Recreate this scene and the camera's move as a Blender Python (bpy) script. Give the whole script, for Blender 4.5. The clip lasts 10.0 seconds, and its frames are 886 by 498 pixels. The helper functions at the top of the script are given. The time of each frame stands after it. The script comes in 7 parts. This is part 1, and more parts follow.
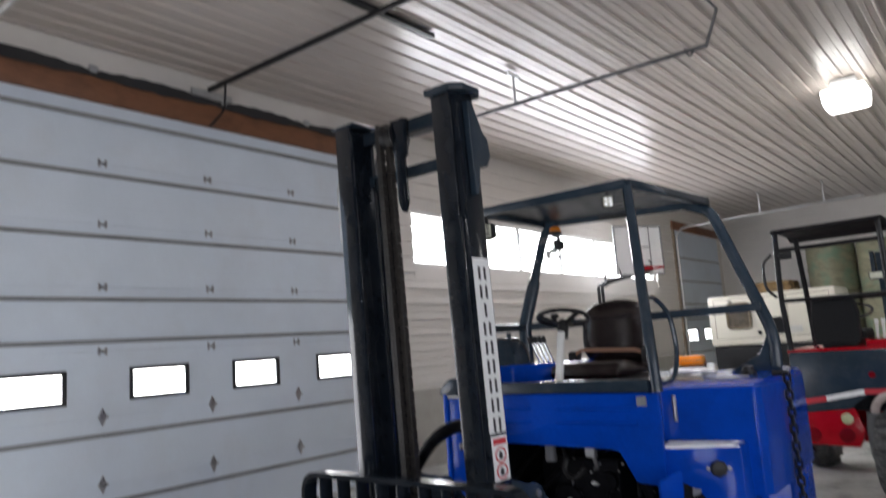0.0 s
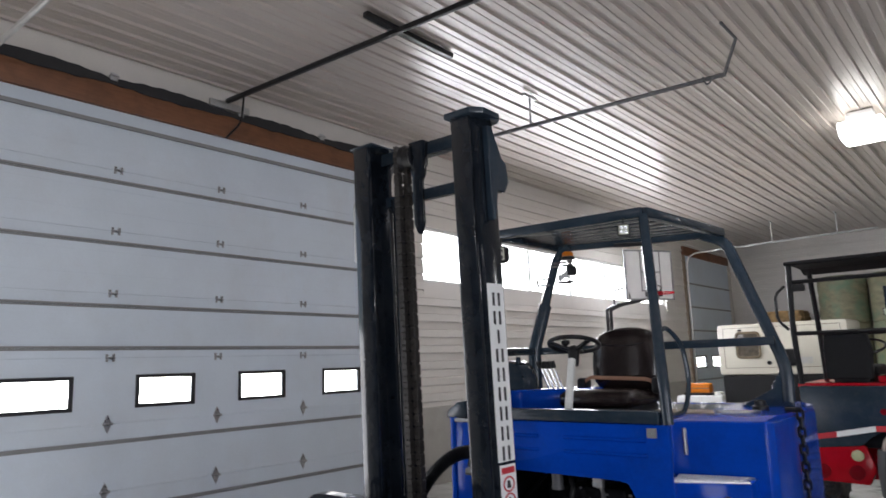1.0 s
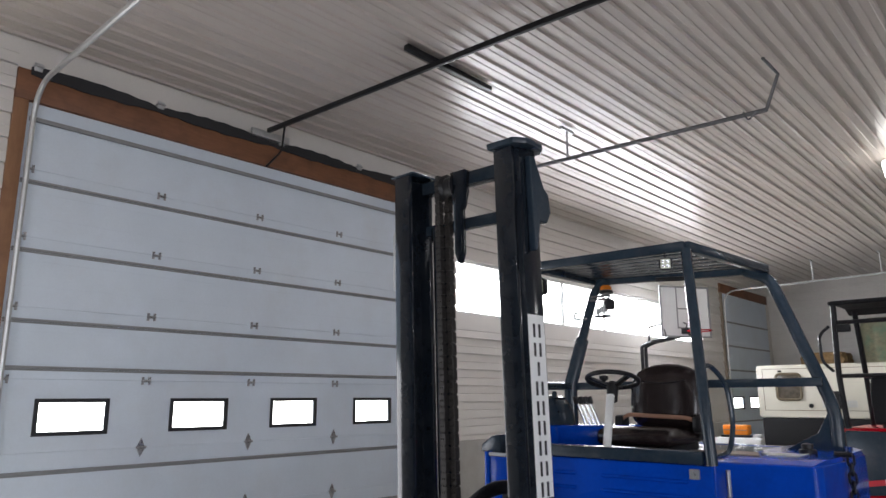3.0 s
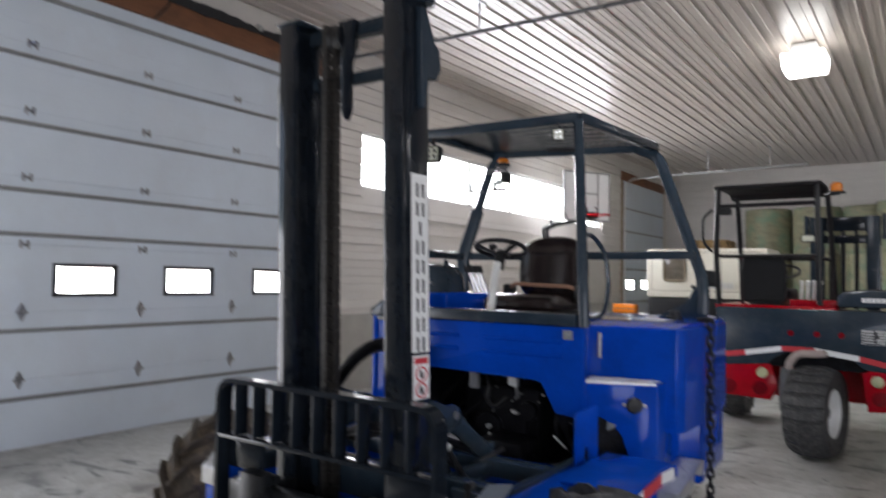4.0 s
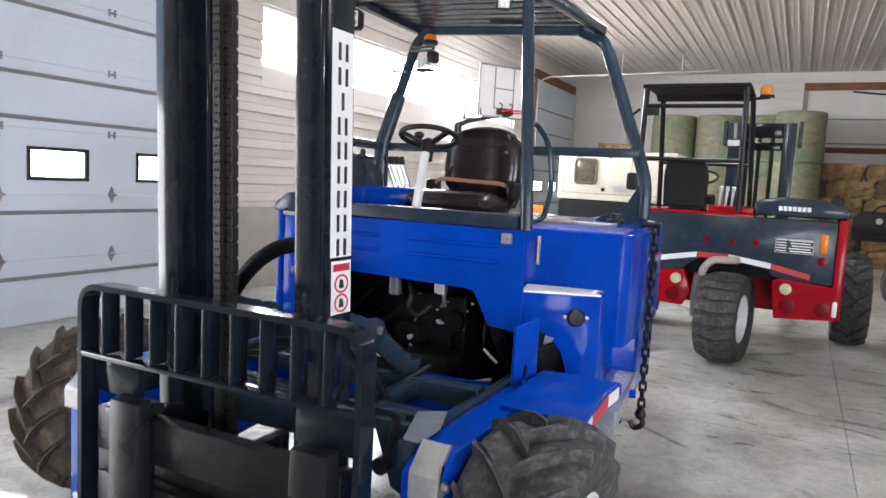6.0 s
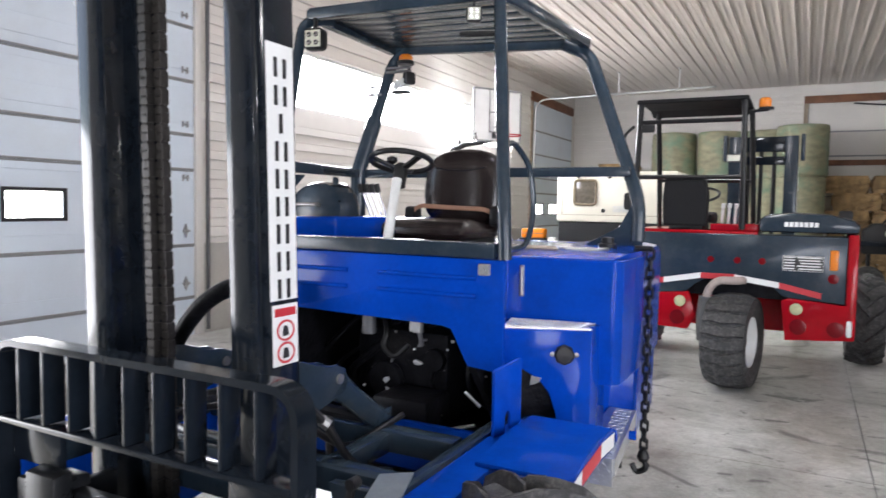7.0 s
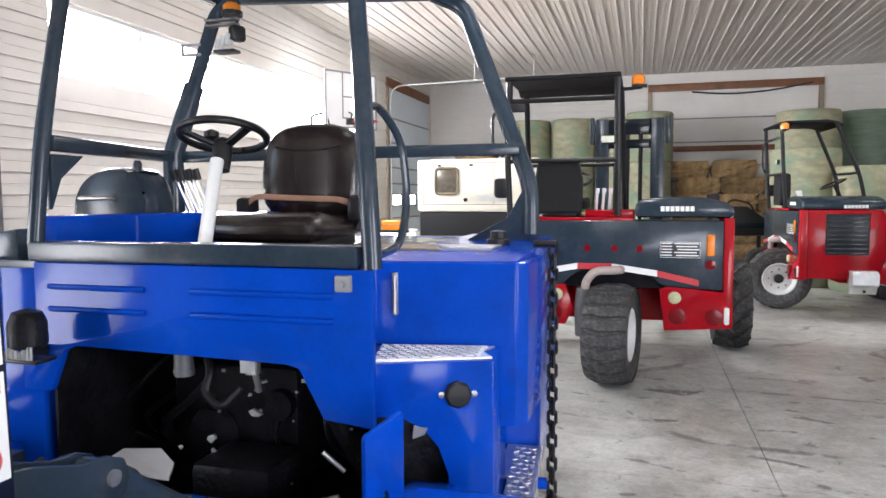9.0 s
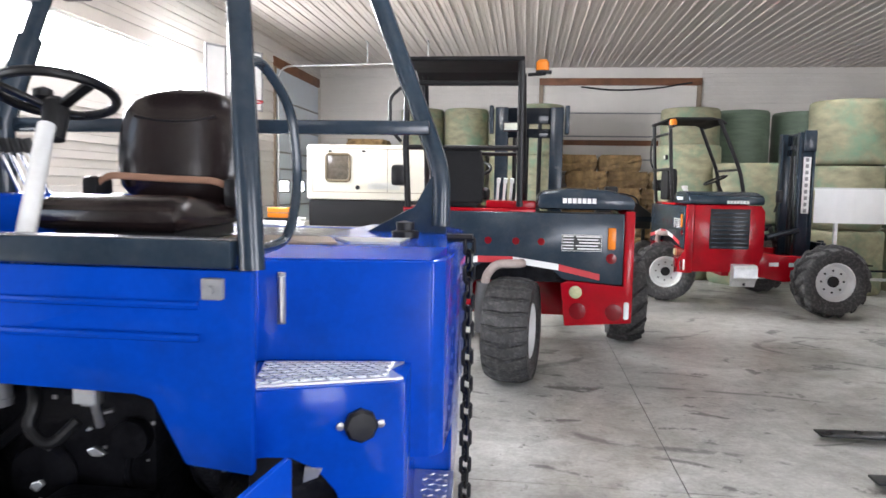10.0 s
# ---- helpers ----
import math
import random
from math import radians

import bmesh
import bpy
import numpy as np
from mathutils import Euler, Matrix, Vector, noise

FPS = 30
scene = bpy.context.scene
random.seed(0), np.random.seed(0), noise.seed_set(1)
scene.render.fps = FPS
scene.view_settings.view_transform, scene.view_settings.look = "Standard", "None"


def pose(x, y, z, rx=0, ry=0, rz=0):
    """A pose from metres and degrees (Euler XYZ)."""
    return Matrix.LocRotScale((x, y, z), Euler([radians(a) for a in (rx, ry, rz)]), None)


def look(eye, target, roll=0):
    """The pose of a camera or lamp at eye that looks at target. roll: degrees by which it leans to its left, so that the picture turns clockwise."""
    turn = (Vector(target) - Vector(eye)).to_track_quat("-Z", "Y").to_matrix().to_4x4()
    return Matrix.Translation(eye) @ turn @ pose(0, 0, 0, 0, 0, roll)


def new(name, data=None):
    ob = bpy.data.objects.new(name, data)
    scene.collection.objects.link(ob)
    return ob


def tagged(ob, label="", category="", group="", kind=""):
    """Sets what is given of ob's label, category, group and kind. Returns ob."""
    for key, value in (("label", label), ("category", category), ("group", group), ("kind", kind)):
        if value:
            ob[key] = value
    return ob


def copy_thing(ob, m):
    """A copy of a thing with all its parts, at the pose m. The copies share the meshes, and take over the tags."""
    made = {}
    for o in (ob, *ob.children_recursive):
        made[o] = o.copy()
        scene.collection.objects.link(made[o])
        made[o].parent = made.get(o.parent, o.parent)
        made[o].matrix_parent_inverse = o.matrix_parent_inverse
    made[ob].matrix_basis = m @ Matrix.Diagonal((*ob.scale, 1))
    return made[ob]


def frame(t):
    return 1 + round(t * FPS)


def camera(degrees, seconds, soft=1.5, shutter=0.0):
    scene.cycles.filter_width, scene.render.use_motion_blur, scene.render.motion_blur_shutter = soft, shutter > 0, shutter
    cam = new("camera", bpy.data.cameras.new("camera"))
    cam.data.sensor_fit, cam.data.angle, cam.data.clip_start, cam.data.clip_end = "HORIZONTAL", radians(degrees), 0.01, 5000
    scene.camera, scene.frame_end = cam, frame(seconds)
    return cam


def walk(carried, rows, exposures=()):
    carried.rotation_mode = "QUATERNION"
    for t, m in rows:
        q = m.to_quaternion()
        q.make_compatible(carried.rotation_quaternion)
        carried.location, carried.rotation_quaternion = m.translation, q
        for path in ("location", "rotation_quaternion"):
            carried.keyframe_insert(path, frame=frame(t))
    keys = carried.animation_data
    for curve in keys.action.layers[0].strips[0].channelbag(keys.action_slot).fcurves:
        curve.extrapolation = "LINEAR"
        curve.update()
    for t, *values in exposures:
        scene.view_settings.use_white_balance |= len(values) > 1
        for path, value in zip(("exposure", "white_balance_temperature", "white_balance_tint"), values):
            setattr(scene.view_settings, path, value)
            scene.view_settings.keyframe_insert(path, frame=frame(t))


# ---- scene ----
cam = camera(64.8, 10.0, shutter=0.5)
PATH = [
    (0, (0.263, 0.236, 1.646), (-0.987, 1.772, 1.924), -4.0),
    (0.5, (0.26, 0.253, 1.634), (-0.973, 1.826, 1.719), -2.8),
    (1, (0.239, 0.223, 1.683), (-1.023, 1.74, 2.006), -1.8),
    (1.5, (0.189, 0.236, 1.679), (-1.147, 1.692, 1.989), -0.6),
    (2, (0.191, 0.227, 1.685), (-1.167, 1.649, 2.049), -0.2),
    (2.2, (0.128, 0.197, 1.682), (-1.213, 1.626, 2.08), 0.0),
    (3.3, (0.232, 0.22, 1.667), (-1.081, 1.67, 2.08), -0.0),
    (3.5, (0.245, 0.232, 1.647), (-1.061, 1.708, 1.983), -0.4),
    (4, (0.248, 0.343, 1.586), (-0.903, 1.977, 1.671), 1.0),
    (4.5, (0.224, 0.571, 1.564), (-0.828, 2.271, 1.491), 1.6),
    (5, (0.12, 0.651, 1.546), (-0.932, 2.34, 1.347), 3.0),
    (5.5, (-0.06, 0.624, 1.559), (-1.008, 2.37, 1.327), 3.2),
    (5.7, (-0.1, 0.638, 1.558), (-0.997, 2.411, 1.335), 3.5),
    (6.8, (-0.125, 1.018, 1.567), (-1.072, 2.774, 1.424), 1.3),
    (7, (-0.12, 1.035, 1.567), (-1.041, 2.805, 1.442), 1.0),
    (7.5, (-0.183, 1.128, 1.565), (-0.851, 3.008, 1.429), 1.9),
    (8, (-0.311, 1.263, 1.551), (-0.694, 3.216, 1.353), -0.0),
    (8.5, (-0.348, 1.513, 1.541), (-0.523, 3.496, 1.343), -0.1),
    (9, (-0.439, 1.749, 1.553), (-0.985, 3.668, 1.407), -0.3),
    (9.5, (-0.546, 1.878, 1.544), (-0.888, 3.843, 1.394), 0.2),
    (10, (-0.571, 2.113, 1.54), (-0.806, 4.092, 1.365), 1.0),
]
walk(cam, [(t, look(eye, target, roll)) for t, eye, target, roll in PATH],
     exposures=[(0.0, 0.38), (3.8, 0.40), (4.5, 0.45), (5.0, 0.88), (5.5, 1.24), (7.0, 1.43), (8.0, 1.41), (8.5, 1.58), (10.0, 1.70)])

# ---- world, sun and lamps ----
world = bpy.data.worlds.new("sky")
scene.world = world
world.use_nodes = True
wn = world.node_tree
sky = wn.nodes.new("ShaderNodeTexSky")
sky.sky_type, sky.sun_disc = "NISHITA", False
SUN_EL, SUN_AZ = 49.0, 16.5
sky.sun_elevation, sky.sun_rotation = radians(SUN_EL), radians(253.5)
wn.nodes["Background"].inputs[1].default_value = 0.12
wn.links.new(sky.outputs[0], wn.nodes["Background"].inputs[0])
sun = new("sun", bpy.data.lights.new("sun", "SUN"))
sun.data.energy, sun.data.angle, sun.data.color = 5.0, radians(0.5), (1.0, 0.95, 0.88)
_e, _a = radians(SUN_EL), radians(SUN_AZ)
sun.matrix_world = look((-20, 0, 20), Vector((-20, 0, 20)) + Vector((math.cos(_e) * math.cos(_a), math.cos(_e) * math.sin(_a), -math.sin(_e))))


def area(name, eye, target, w, h, power, colour=(1, 1, 1)):
    d = bpy.data.lights.new(name, "AREA")
    d.shape, d.size, d.size_y, d.energy, d.color = "RECTANGLE", w, h, power, colour
    ob = new(name, d)
    ob.matrix_world = look(eye, target)
    return ob


# daylight that falls in through the strip window and the side doorway
area("strip_window_daylight", (-6.40, 12.3, 3.27), (-3.0, 12.3, 2.3), 8.8, 0.7, 250, (0.895, 0.905, 1.0))
area("side_doorway_daylight", (-6.45, 0.45, 1.2), (0, 0.45, 0.5), 2.1, 2.3, 62, (0.895, 0.905, 1.0))
# fill from the back and east: unseen openings, added to brighten the hall
area("back_fill_daylight", (4.0, -5.4, 1.75), (2.6, 8, 0.6), 2.7, 3.3, 160, (0.895, 0.905, 1.0))
area("east_fill_daylight", (10.9, -1.7, 2.05), (0, -1.7, 1.6), 4.8, 3.9, 330, (0.895, 0.905, 1.0))
# the first square ceiling lamp is real; the other four are unseen, added fill
LAMPS = [(-1.15, 10.75), (-1.28, 4.1), (3.9, 11.8), (9.0, 8.0), (-1.28, -3.4)]
for lx, ly in LAMPS:
    area("ceiling_lamp_and_fill", (lx, ly, 4.42), (lx, ly, 0), 0.5, 0.5, 28, (0.94, 0.94, 1.0))

# ---- materials ----


def material(name, colour, rough=0.5, metal=0.0, vary=0.12, scale=6.0, fine=60.0, bump=0.1, coat=0.0, dirt=None, dirt_amount=0.0, dirt_scale=1.5, rough_vary=0.12, stretch=(1, 1, 1), random_piece=0.0, emit=0.0, spec=0.5):
    m = bpy.data.materials.new(name)
    m.use_nodes = True
    nt = m.node_tree
    n, l = nt.nodes, nt.links
    b = n["Principled BSDF"]
    b.inputs["Metallic"].default_value = metal
    b.inputs["Coat Weight"].default_value = coat
    b.inputs["Specular IOR Level"].default_value = spec
    b.inputs["Coat Roughness"].default_value = 0.08
    tc = n.new("ShaderNodeTexCoord")
    mp = n.new("ShaderNodeMapping")
    mp.inputs["Scale"].default_value = stretch
    l.new(tc.outputs["Object"], mp.inputs["Vector"])
    big = n.new("ShaderNodeTexNoise")
    big.inputs["Scale"].default_value, big.inputs["Detail"].default_value = scale, 6
    small = n.new("ShaderNodeTexNoise")
    small.inputs["Scale"].default_value, small.inputs["Detail"].default_value = fine, 4
    for t in (big, small):
        l.new(mp.outputs[0], t.inputs["Vector"])
    mix = n.new("ShaderNodeMath")
    mix.operation = "MULTIPLY_ADD"
    mix.inputs[1].default_value = 0.65
    l.new(big.outputs[0], mix.inputs[0])
    half = n.new("ShaderNodeMath")
    half.operation, half.inputs[1].default_value = "MULTIPLY", 0.35
    l.new(small.outputs[0], half.inputs[0])
    l.new(half.outputs[0], mix.inputs[2])
    ramp = n.new("ShaderNodeValToRGB")
    lo, hi = [max(0.0, c * (1 - vary)) for c in colour], [min(1.0, c * (1 + vary)) for c in colour]
    ramp.color_ramp.elements[0].position, ramp.color_ramp.elements[1].position = 0.3, 0.7
    ramp.color_ramp.elements[0].color, ramp.color_ramp.elements[1].color = (*lo, 1), (*hi, 1)
    l.new(mix.outputs[0], ramp.inputs[0])
    out = ramp.outputs[0]
    if random_piece:
        oi = n.new("ShaderNodeObjectInfo")
        mr = n.new("ShaderNodeMapRange")
        mr.inputs[3].default_value, mr.inputs[4].default_value = 1 - random_piece, 1 + random_piece
        l.new(oi.outputs["Random"], mr.inputs[0])
        mu = n.new("ShaderNodeMix")
        mu.data_type, mu.blend_type = "RGBA", "MULTIPLY"
        mu.inputs[0].default_value = 1
        l.new(out, mu.inputs[6])
        l.new(mr.outputs[0], mu.inputs[7])
        out = mu.outputs[2]
    if dirt:
        dn = n.new("ShaderNodeTexNoise")
        dn.inputs["Scale"].default_value, dn.inputs["Detail"].default_value, dn.inputs["Roughness"].default_value = dirt_scale, 9, 0.65
        l.new(tc.outputs["Object"], dn.inputs["Vector"])
        dr = n.new("ShaderNodeValToRGB")
        dr.color_ramp.elements[0].position, dr.color_ramp.elements[1].position = 0.48, 0.68
        l.new(dn.outputs[0], dr.inputs[0])
        da = n.new("ShaderNodeMath")
        da.operation, da.inputs[1].default_value = "MULTIPLY", dirt_amount
        l.new(dr.outputs[0], da.inputs[0])
        dm = n.new("ShaderNodeMix")
        dm.data_type = "RGBA"
        dm.inputs[7].default_value = (*dirt, 1)
        l.new(da.outputs[0], dm.inputs[0])
        l.new(out, dm.inputs[6])
        out = dm.outputs[2]
    l.new(out, b.inputs["Base Color"])
    rr = n.new("ShaderNodeMapRange")
    rr.inputs[3].default_value, rr.inputs[4].default_value = max(0.02, rough - rough_vary), min(1, rough + rough_vary)
    l.new(big.outputs[0], rr.inputs[0])
    l.new(rr.outputs[0], b.inputs["Roughness"])
    if bump:
        bp = n.new("ShaderNodeBump")
        bp.inputs["Strength"].default_value, bp.inputs["Distance"].default_value = bump, 0.01
        l.new(small.outputs[0], bp.inputs["Height"])
        l.new(bp.outputs[0], b.inputs["Normal"])
    if emit:
        b.inputs["Emission Strength"].default_value = emit
        b.inputs["Emission Color"].default_value = (*colour, 1)
    return m


M_BLUE = material("blue_paint", (0.0018, 0.050, 0.39), 0.11, rough_vary=0.03, vary=0.14, scale=4, bump=0.02, spec=0.13, dirt=(0.005, 0.030, 0.18), dirt_amount=0.4, dirt_scale=6)
M_SLATE = material("slate_paint", (0.020, 0.033, 0.048), 0.22, vary=0.2, bump=0.04, spec=0.36, dirt=(0.06, 0.066, 0.072), dirt_amount=0.3, dirt_scale=9)
M_DARK = material("charcoal_steel", (0.0085, 0.012, 0.0175), 0.12, rough_vary=0.012, spec=0.22, vary=0.25, bump=0.012, dirt=(0.018, 0.02, 0.023), dirt_amount=0.3, dirt_scale=11)
M_MAST = material("glossy_charcoal_mast", (0.0085, 0.012, 0.0175), 0.13, rough_vary=0.05, spec=0.42, vary=0.25, bump=0.012, dirt=(0.030, 0.033, 0.037), dirt_amount=0.4, dirt_scale=7)
M_BLACK = material("black_metal", (0.009, 0.009, 0.010), 0.4, vary=0.3, bump=0.1, spec=0.3)
M_GREASE = material("greasy_black_iron", (0.009, 0.009, 0.011), 0.35, vary=0.6, scale=14, bump=0.35, spec=0.09)
M_RUBBER = material("black_rubber", (0.036, 0.036, 0.037), 0.6, vary=0.4, scale=22, fine=190, bump=0.6, dirt=(0.17, 0.168, 0.16), dirt_amount=0.65, dirt_scale=30)
# dusty rubber whose brown base stands for warm light on the left tyre
M_WARMRUBBER = material("warm_lit_dusty_rubber", (0.060, 0.047, 0.036), 0.8, vary=0.35, scale=18, fine=150, bump=0.5, dirt=(0.21, 0.16, 0.11), dirt_amount=0.8, dirt_scale=12)
M_VINYL = material("black_vinyl", (0.014, 0.0085, 0.0085), 0.23, vary=0.2, bump=0.06, spec=0.62, rough_vary=0.06)
M_WHITE = material("white_enamel", (0.72, 0.73, 0.72), 0.35, vary=0.06, bump=0.04, dirt=(0.4, 0.37, 0.32), dirt_amount=0.3, dirt_scale=6)
M_STICKER = material("white_vinyl_sticker", (0.78, 0.79, 0.78), 0.45, vary=0.03, bump=0.0)
M_INK = material("black_print", (0.015, 0.015, 0.017), 0.45, vary=0.1, bump=0.0)
M_REDINK = material("red_print", (0.50, 0.03, 0.04), 0.45, vary=0.1, bump=0.0)
M_STEEL = material("bare_steel", (0.34, 0.34, 0.34), 0.42, metal=0.85, vary=0.2, scale=9, bump=0.12, dirt=(0.16, 0.15, 0.14), dirt_amount=0.5, dirt_scale=12)
M_CHROME = material("chromed_rod", (0.75, 0.76, 0.78), 0.15, metal=1.0, vary=0.05, bump=0.0, rough_vary=0.05)
M_CHAIN = material("oiled_brown_chain", (0.032, 0.029, 0.027), 0.40, metal=0.4, vary=0.4, scale=20, bump=0.2)
M_RED = material("red_paint", (0.36, 0.0045, 0.012), 0.16, rough_vary=0.06, vary=0.12, bump=0.03, spec=0.2, dirt=(0.15, 0.01, 0.012), dirt_amount=0.35, dirt_scale=4)
M_REDLENS = material("dark_red_lens", (0.16, 0.004, 0.008), 0.2, spec=0.25, vary=0.1, bump=0.05)
M_AMBER = material("amber_lens", (0.75, 0.22, 0.02), 0.2, vary=0.08, bump=0.05)
M_LENS = material("pale_lamp_lens", (0.62, 0.63, 0.52), 0.15, vary=0.12, scale=40, bump=0.2)
M_YELLOWLENS = material("yellowish_lamp_lens", (0.46, 0.46, 0.27), 0.2, vary=0.15, scale=40, bump=0.2)
M_CREAM = material("cream_enamel", (0.62, 0.595, 0.50), 0.4, vary=0.05, bump=0.05, dirt=(0.45, 0.42, 0.34), dirt_amount=0.3)
M_DOOR = material("white_door_steel", (0.61, 0.68, 0.755), 0.42, vary=0.05, scale=2, bump=0.03, dirt=(0.5, 0.51, 0.52), dirt_amount=0.25, dirt_scale=1.2)
M_SIDING = material("white_ribbed_siding", (0.67, 0.64, 0.60), 0.4, vary=0.06, scale=2, bump=0.03, dirt=(0.46, 0.45, 0.42), dirt_amount=0.35, dirt_scale=1.0)
M_CEIL = material("white_ribbed_ceiling_steel", (0.485, 0.43, 0.39), 0.30, vary=0.04, scale=1.5, spec=0.85, bump=0.0, rough_vary=0.02, coat=0.0, dirt=(0.46, 0.44, 0.41), dirt_amount=0.3, dirt_scale=0.8)
M_DARKWALL = material("dark_grey_siding", (0.09, 0.09, 0.088), 0.5, vary=0.1, scale=2, bump=0.03, dirt=(0.06, 0.06, 0.058), dirt_amount=0.4, dirt_scale=1.0)
M_SEAL = material("black_door_seal", (0.02, 0.02, 0.022), 0.7, vary=0.3)
M_WOOD = material("reddish_brown_timber", (0.19, 0.078, 0.036), 0.6, vary=0.3, scale=3, fine=40, bump=0.2, stretch=(1, 0.15, 1), dirt=(0.07, 0.03, 0.016), dirt_amount=0.6, dirt_scale=2.5)
M_JAMB = material("tan_brown_timber", (0.27, 0.135, 0.068), 0.6, vary=0.25, scale=3, fine=40, bump=0.2, stretch=(1, 1, 0.15), dirt=(0.13, 0.06, 0.03), dirt_amount=0.5, dirt_scale=3)
M_DULLWOOD = material("dull_tan_timber", (0.27, 0.21, 0.155), 0.7, vary=0.2, scale=3, fine=40, bump=0.2, stretch=(1, 1, 0.15))
M_LOWWALL = material("grey_concrete_wall", (0.40, 0.385, 0.35), 0.8, vary=0.12, scale=2, bump=0.2, dirt=(0.27, 0.26, 0.23), dirt_amount=0.4)
M_GALV = material("galvanised_steel", (0.52, 0.53, 0.53), 0.4, metal=0.8, vary=0.15, scale=12, bump=0.08)
M_BALE = material("pale_green_wrapped_hay", (0.275, 0.262, 0.165), 0.6, vary=0.38, scale=5, fine=70, bump=1.0, stretch=(1, 1, 2.2), dirt=(0.13, 0.235, 0.155), dirt_amount=0.95, dirt_scale=2.1, random_piece=0.18)
M_BALE_DK = material("dark_green_wrapped_hay", (0.12, 0.17, 0.12), 0.5, vary=0.25, scale=3, fine=70, bump=0.3, stretch=(1, 1, 6), dirt=(0.05, 0.06, 0.05), dirt_amount=0.6, random_piece=0.2)
M_STRAW = material("dry_straw", (0.27, 0.175, 0.08), 0.85, vary=0.5, scale=7, fine=110, bump=1.0, stretch=(1, 1, 0.45), dirt=(0.10, 0.062, 0.03), dirt_amount=0.8, dirt_scale=3, random_piece=0.3)
M_BOARD = material("white_plastic_sheet", (0.74, 0.75, 0.75), 0.45, vary=0.04, bump=0.05)
M_SEATCLOTH = material("matt_black_seat_cover", (0.010, 0.010, 0.011), 0.75, vary=0.25, bump=0.1, spec=0.25)
M_TRACK = material("dull_track_steel", (0.13, 0.13, 0.135), 0.5, metal=0.5, vary=0.2, bump=0.06)
M_STRUT = material("dull_grey_strut", (0.24, 0.245, 0.25), 0.6, vary=0.12, bump=0.05)
M_EXHAUST = material("pale_pinkish_exhaust", (0.40, 0.33, 0.30), 0.6, vary=0.2, bump=0.1, dirt=(0.16, 0.14, 0.13), dirt_amount=0.6, dirt_scale=9)
M_BRASS = material("dull_brown_panel", (0.16, 0.125, 0.075), 0.5, vary=0.3, scale=18, bump=0.1)
M_HINGE = material("dark_galvanised_hinge", (0.34, 0.34, 0.35), 0.3, metal=0.8, vary=0.3, scale=30, bump=0.1)
M_SMOKED = material("smoked_brown_pane", (0.10, 0.085, 0.065), 0.18, vary=0.35, scale=16, bump=0.05)
# grey lightened to carry the light on an upward-facing plate
M_LITGREY = material("lit_grey_paint", (0.16, 0.185, 0.20), 0.35, vary=0.2, scale=9, bump=0.05, dirt=(0.30, 0.30, 0.29), dirt_amount=0.3, dirt_scale=14)
M_FORK = material("worn_fork_steel", (0.0085, 0.0095, 0.011), 0.30, vary=0.3, scale=14, bump=0.06, spec=0.26, dirt=(0.020, 0.020, 0.020), dirt_amount=0.4, dirt_scale=10)
M_BELT = material("brown_belt_webbing", (0.30, 0.16, 0.10), 0.7, vary=0.15, fine=200, bump=0.2)


def tread_metal():
    m = material("diamond_tread_plate", (0.62, 0.63, 0.63), 0.35, metal=0.7, vary=0.15, scale=12, bump=0.1)
    return m


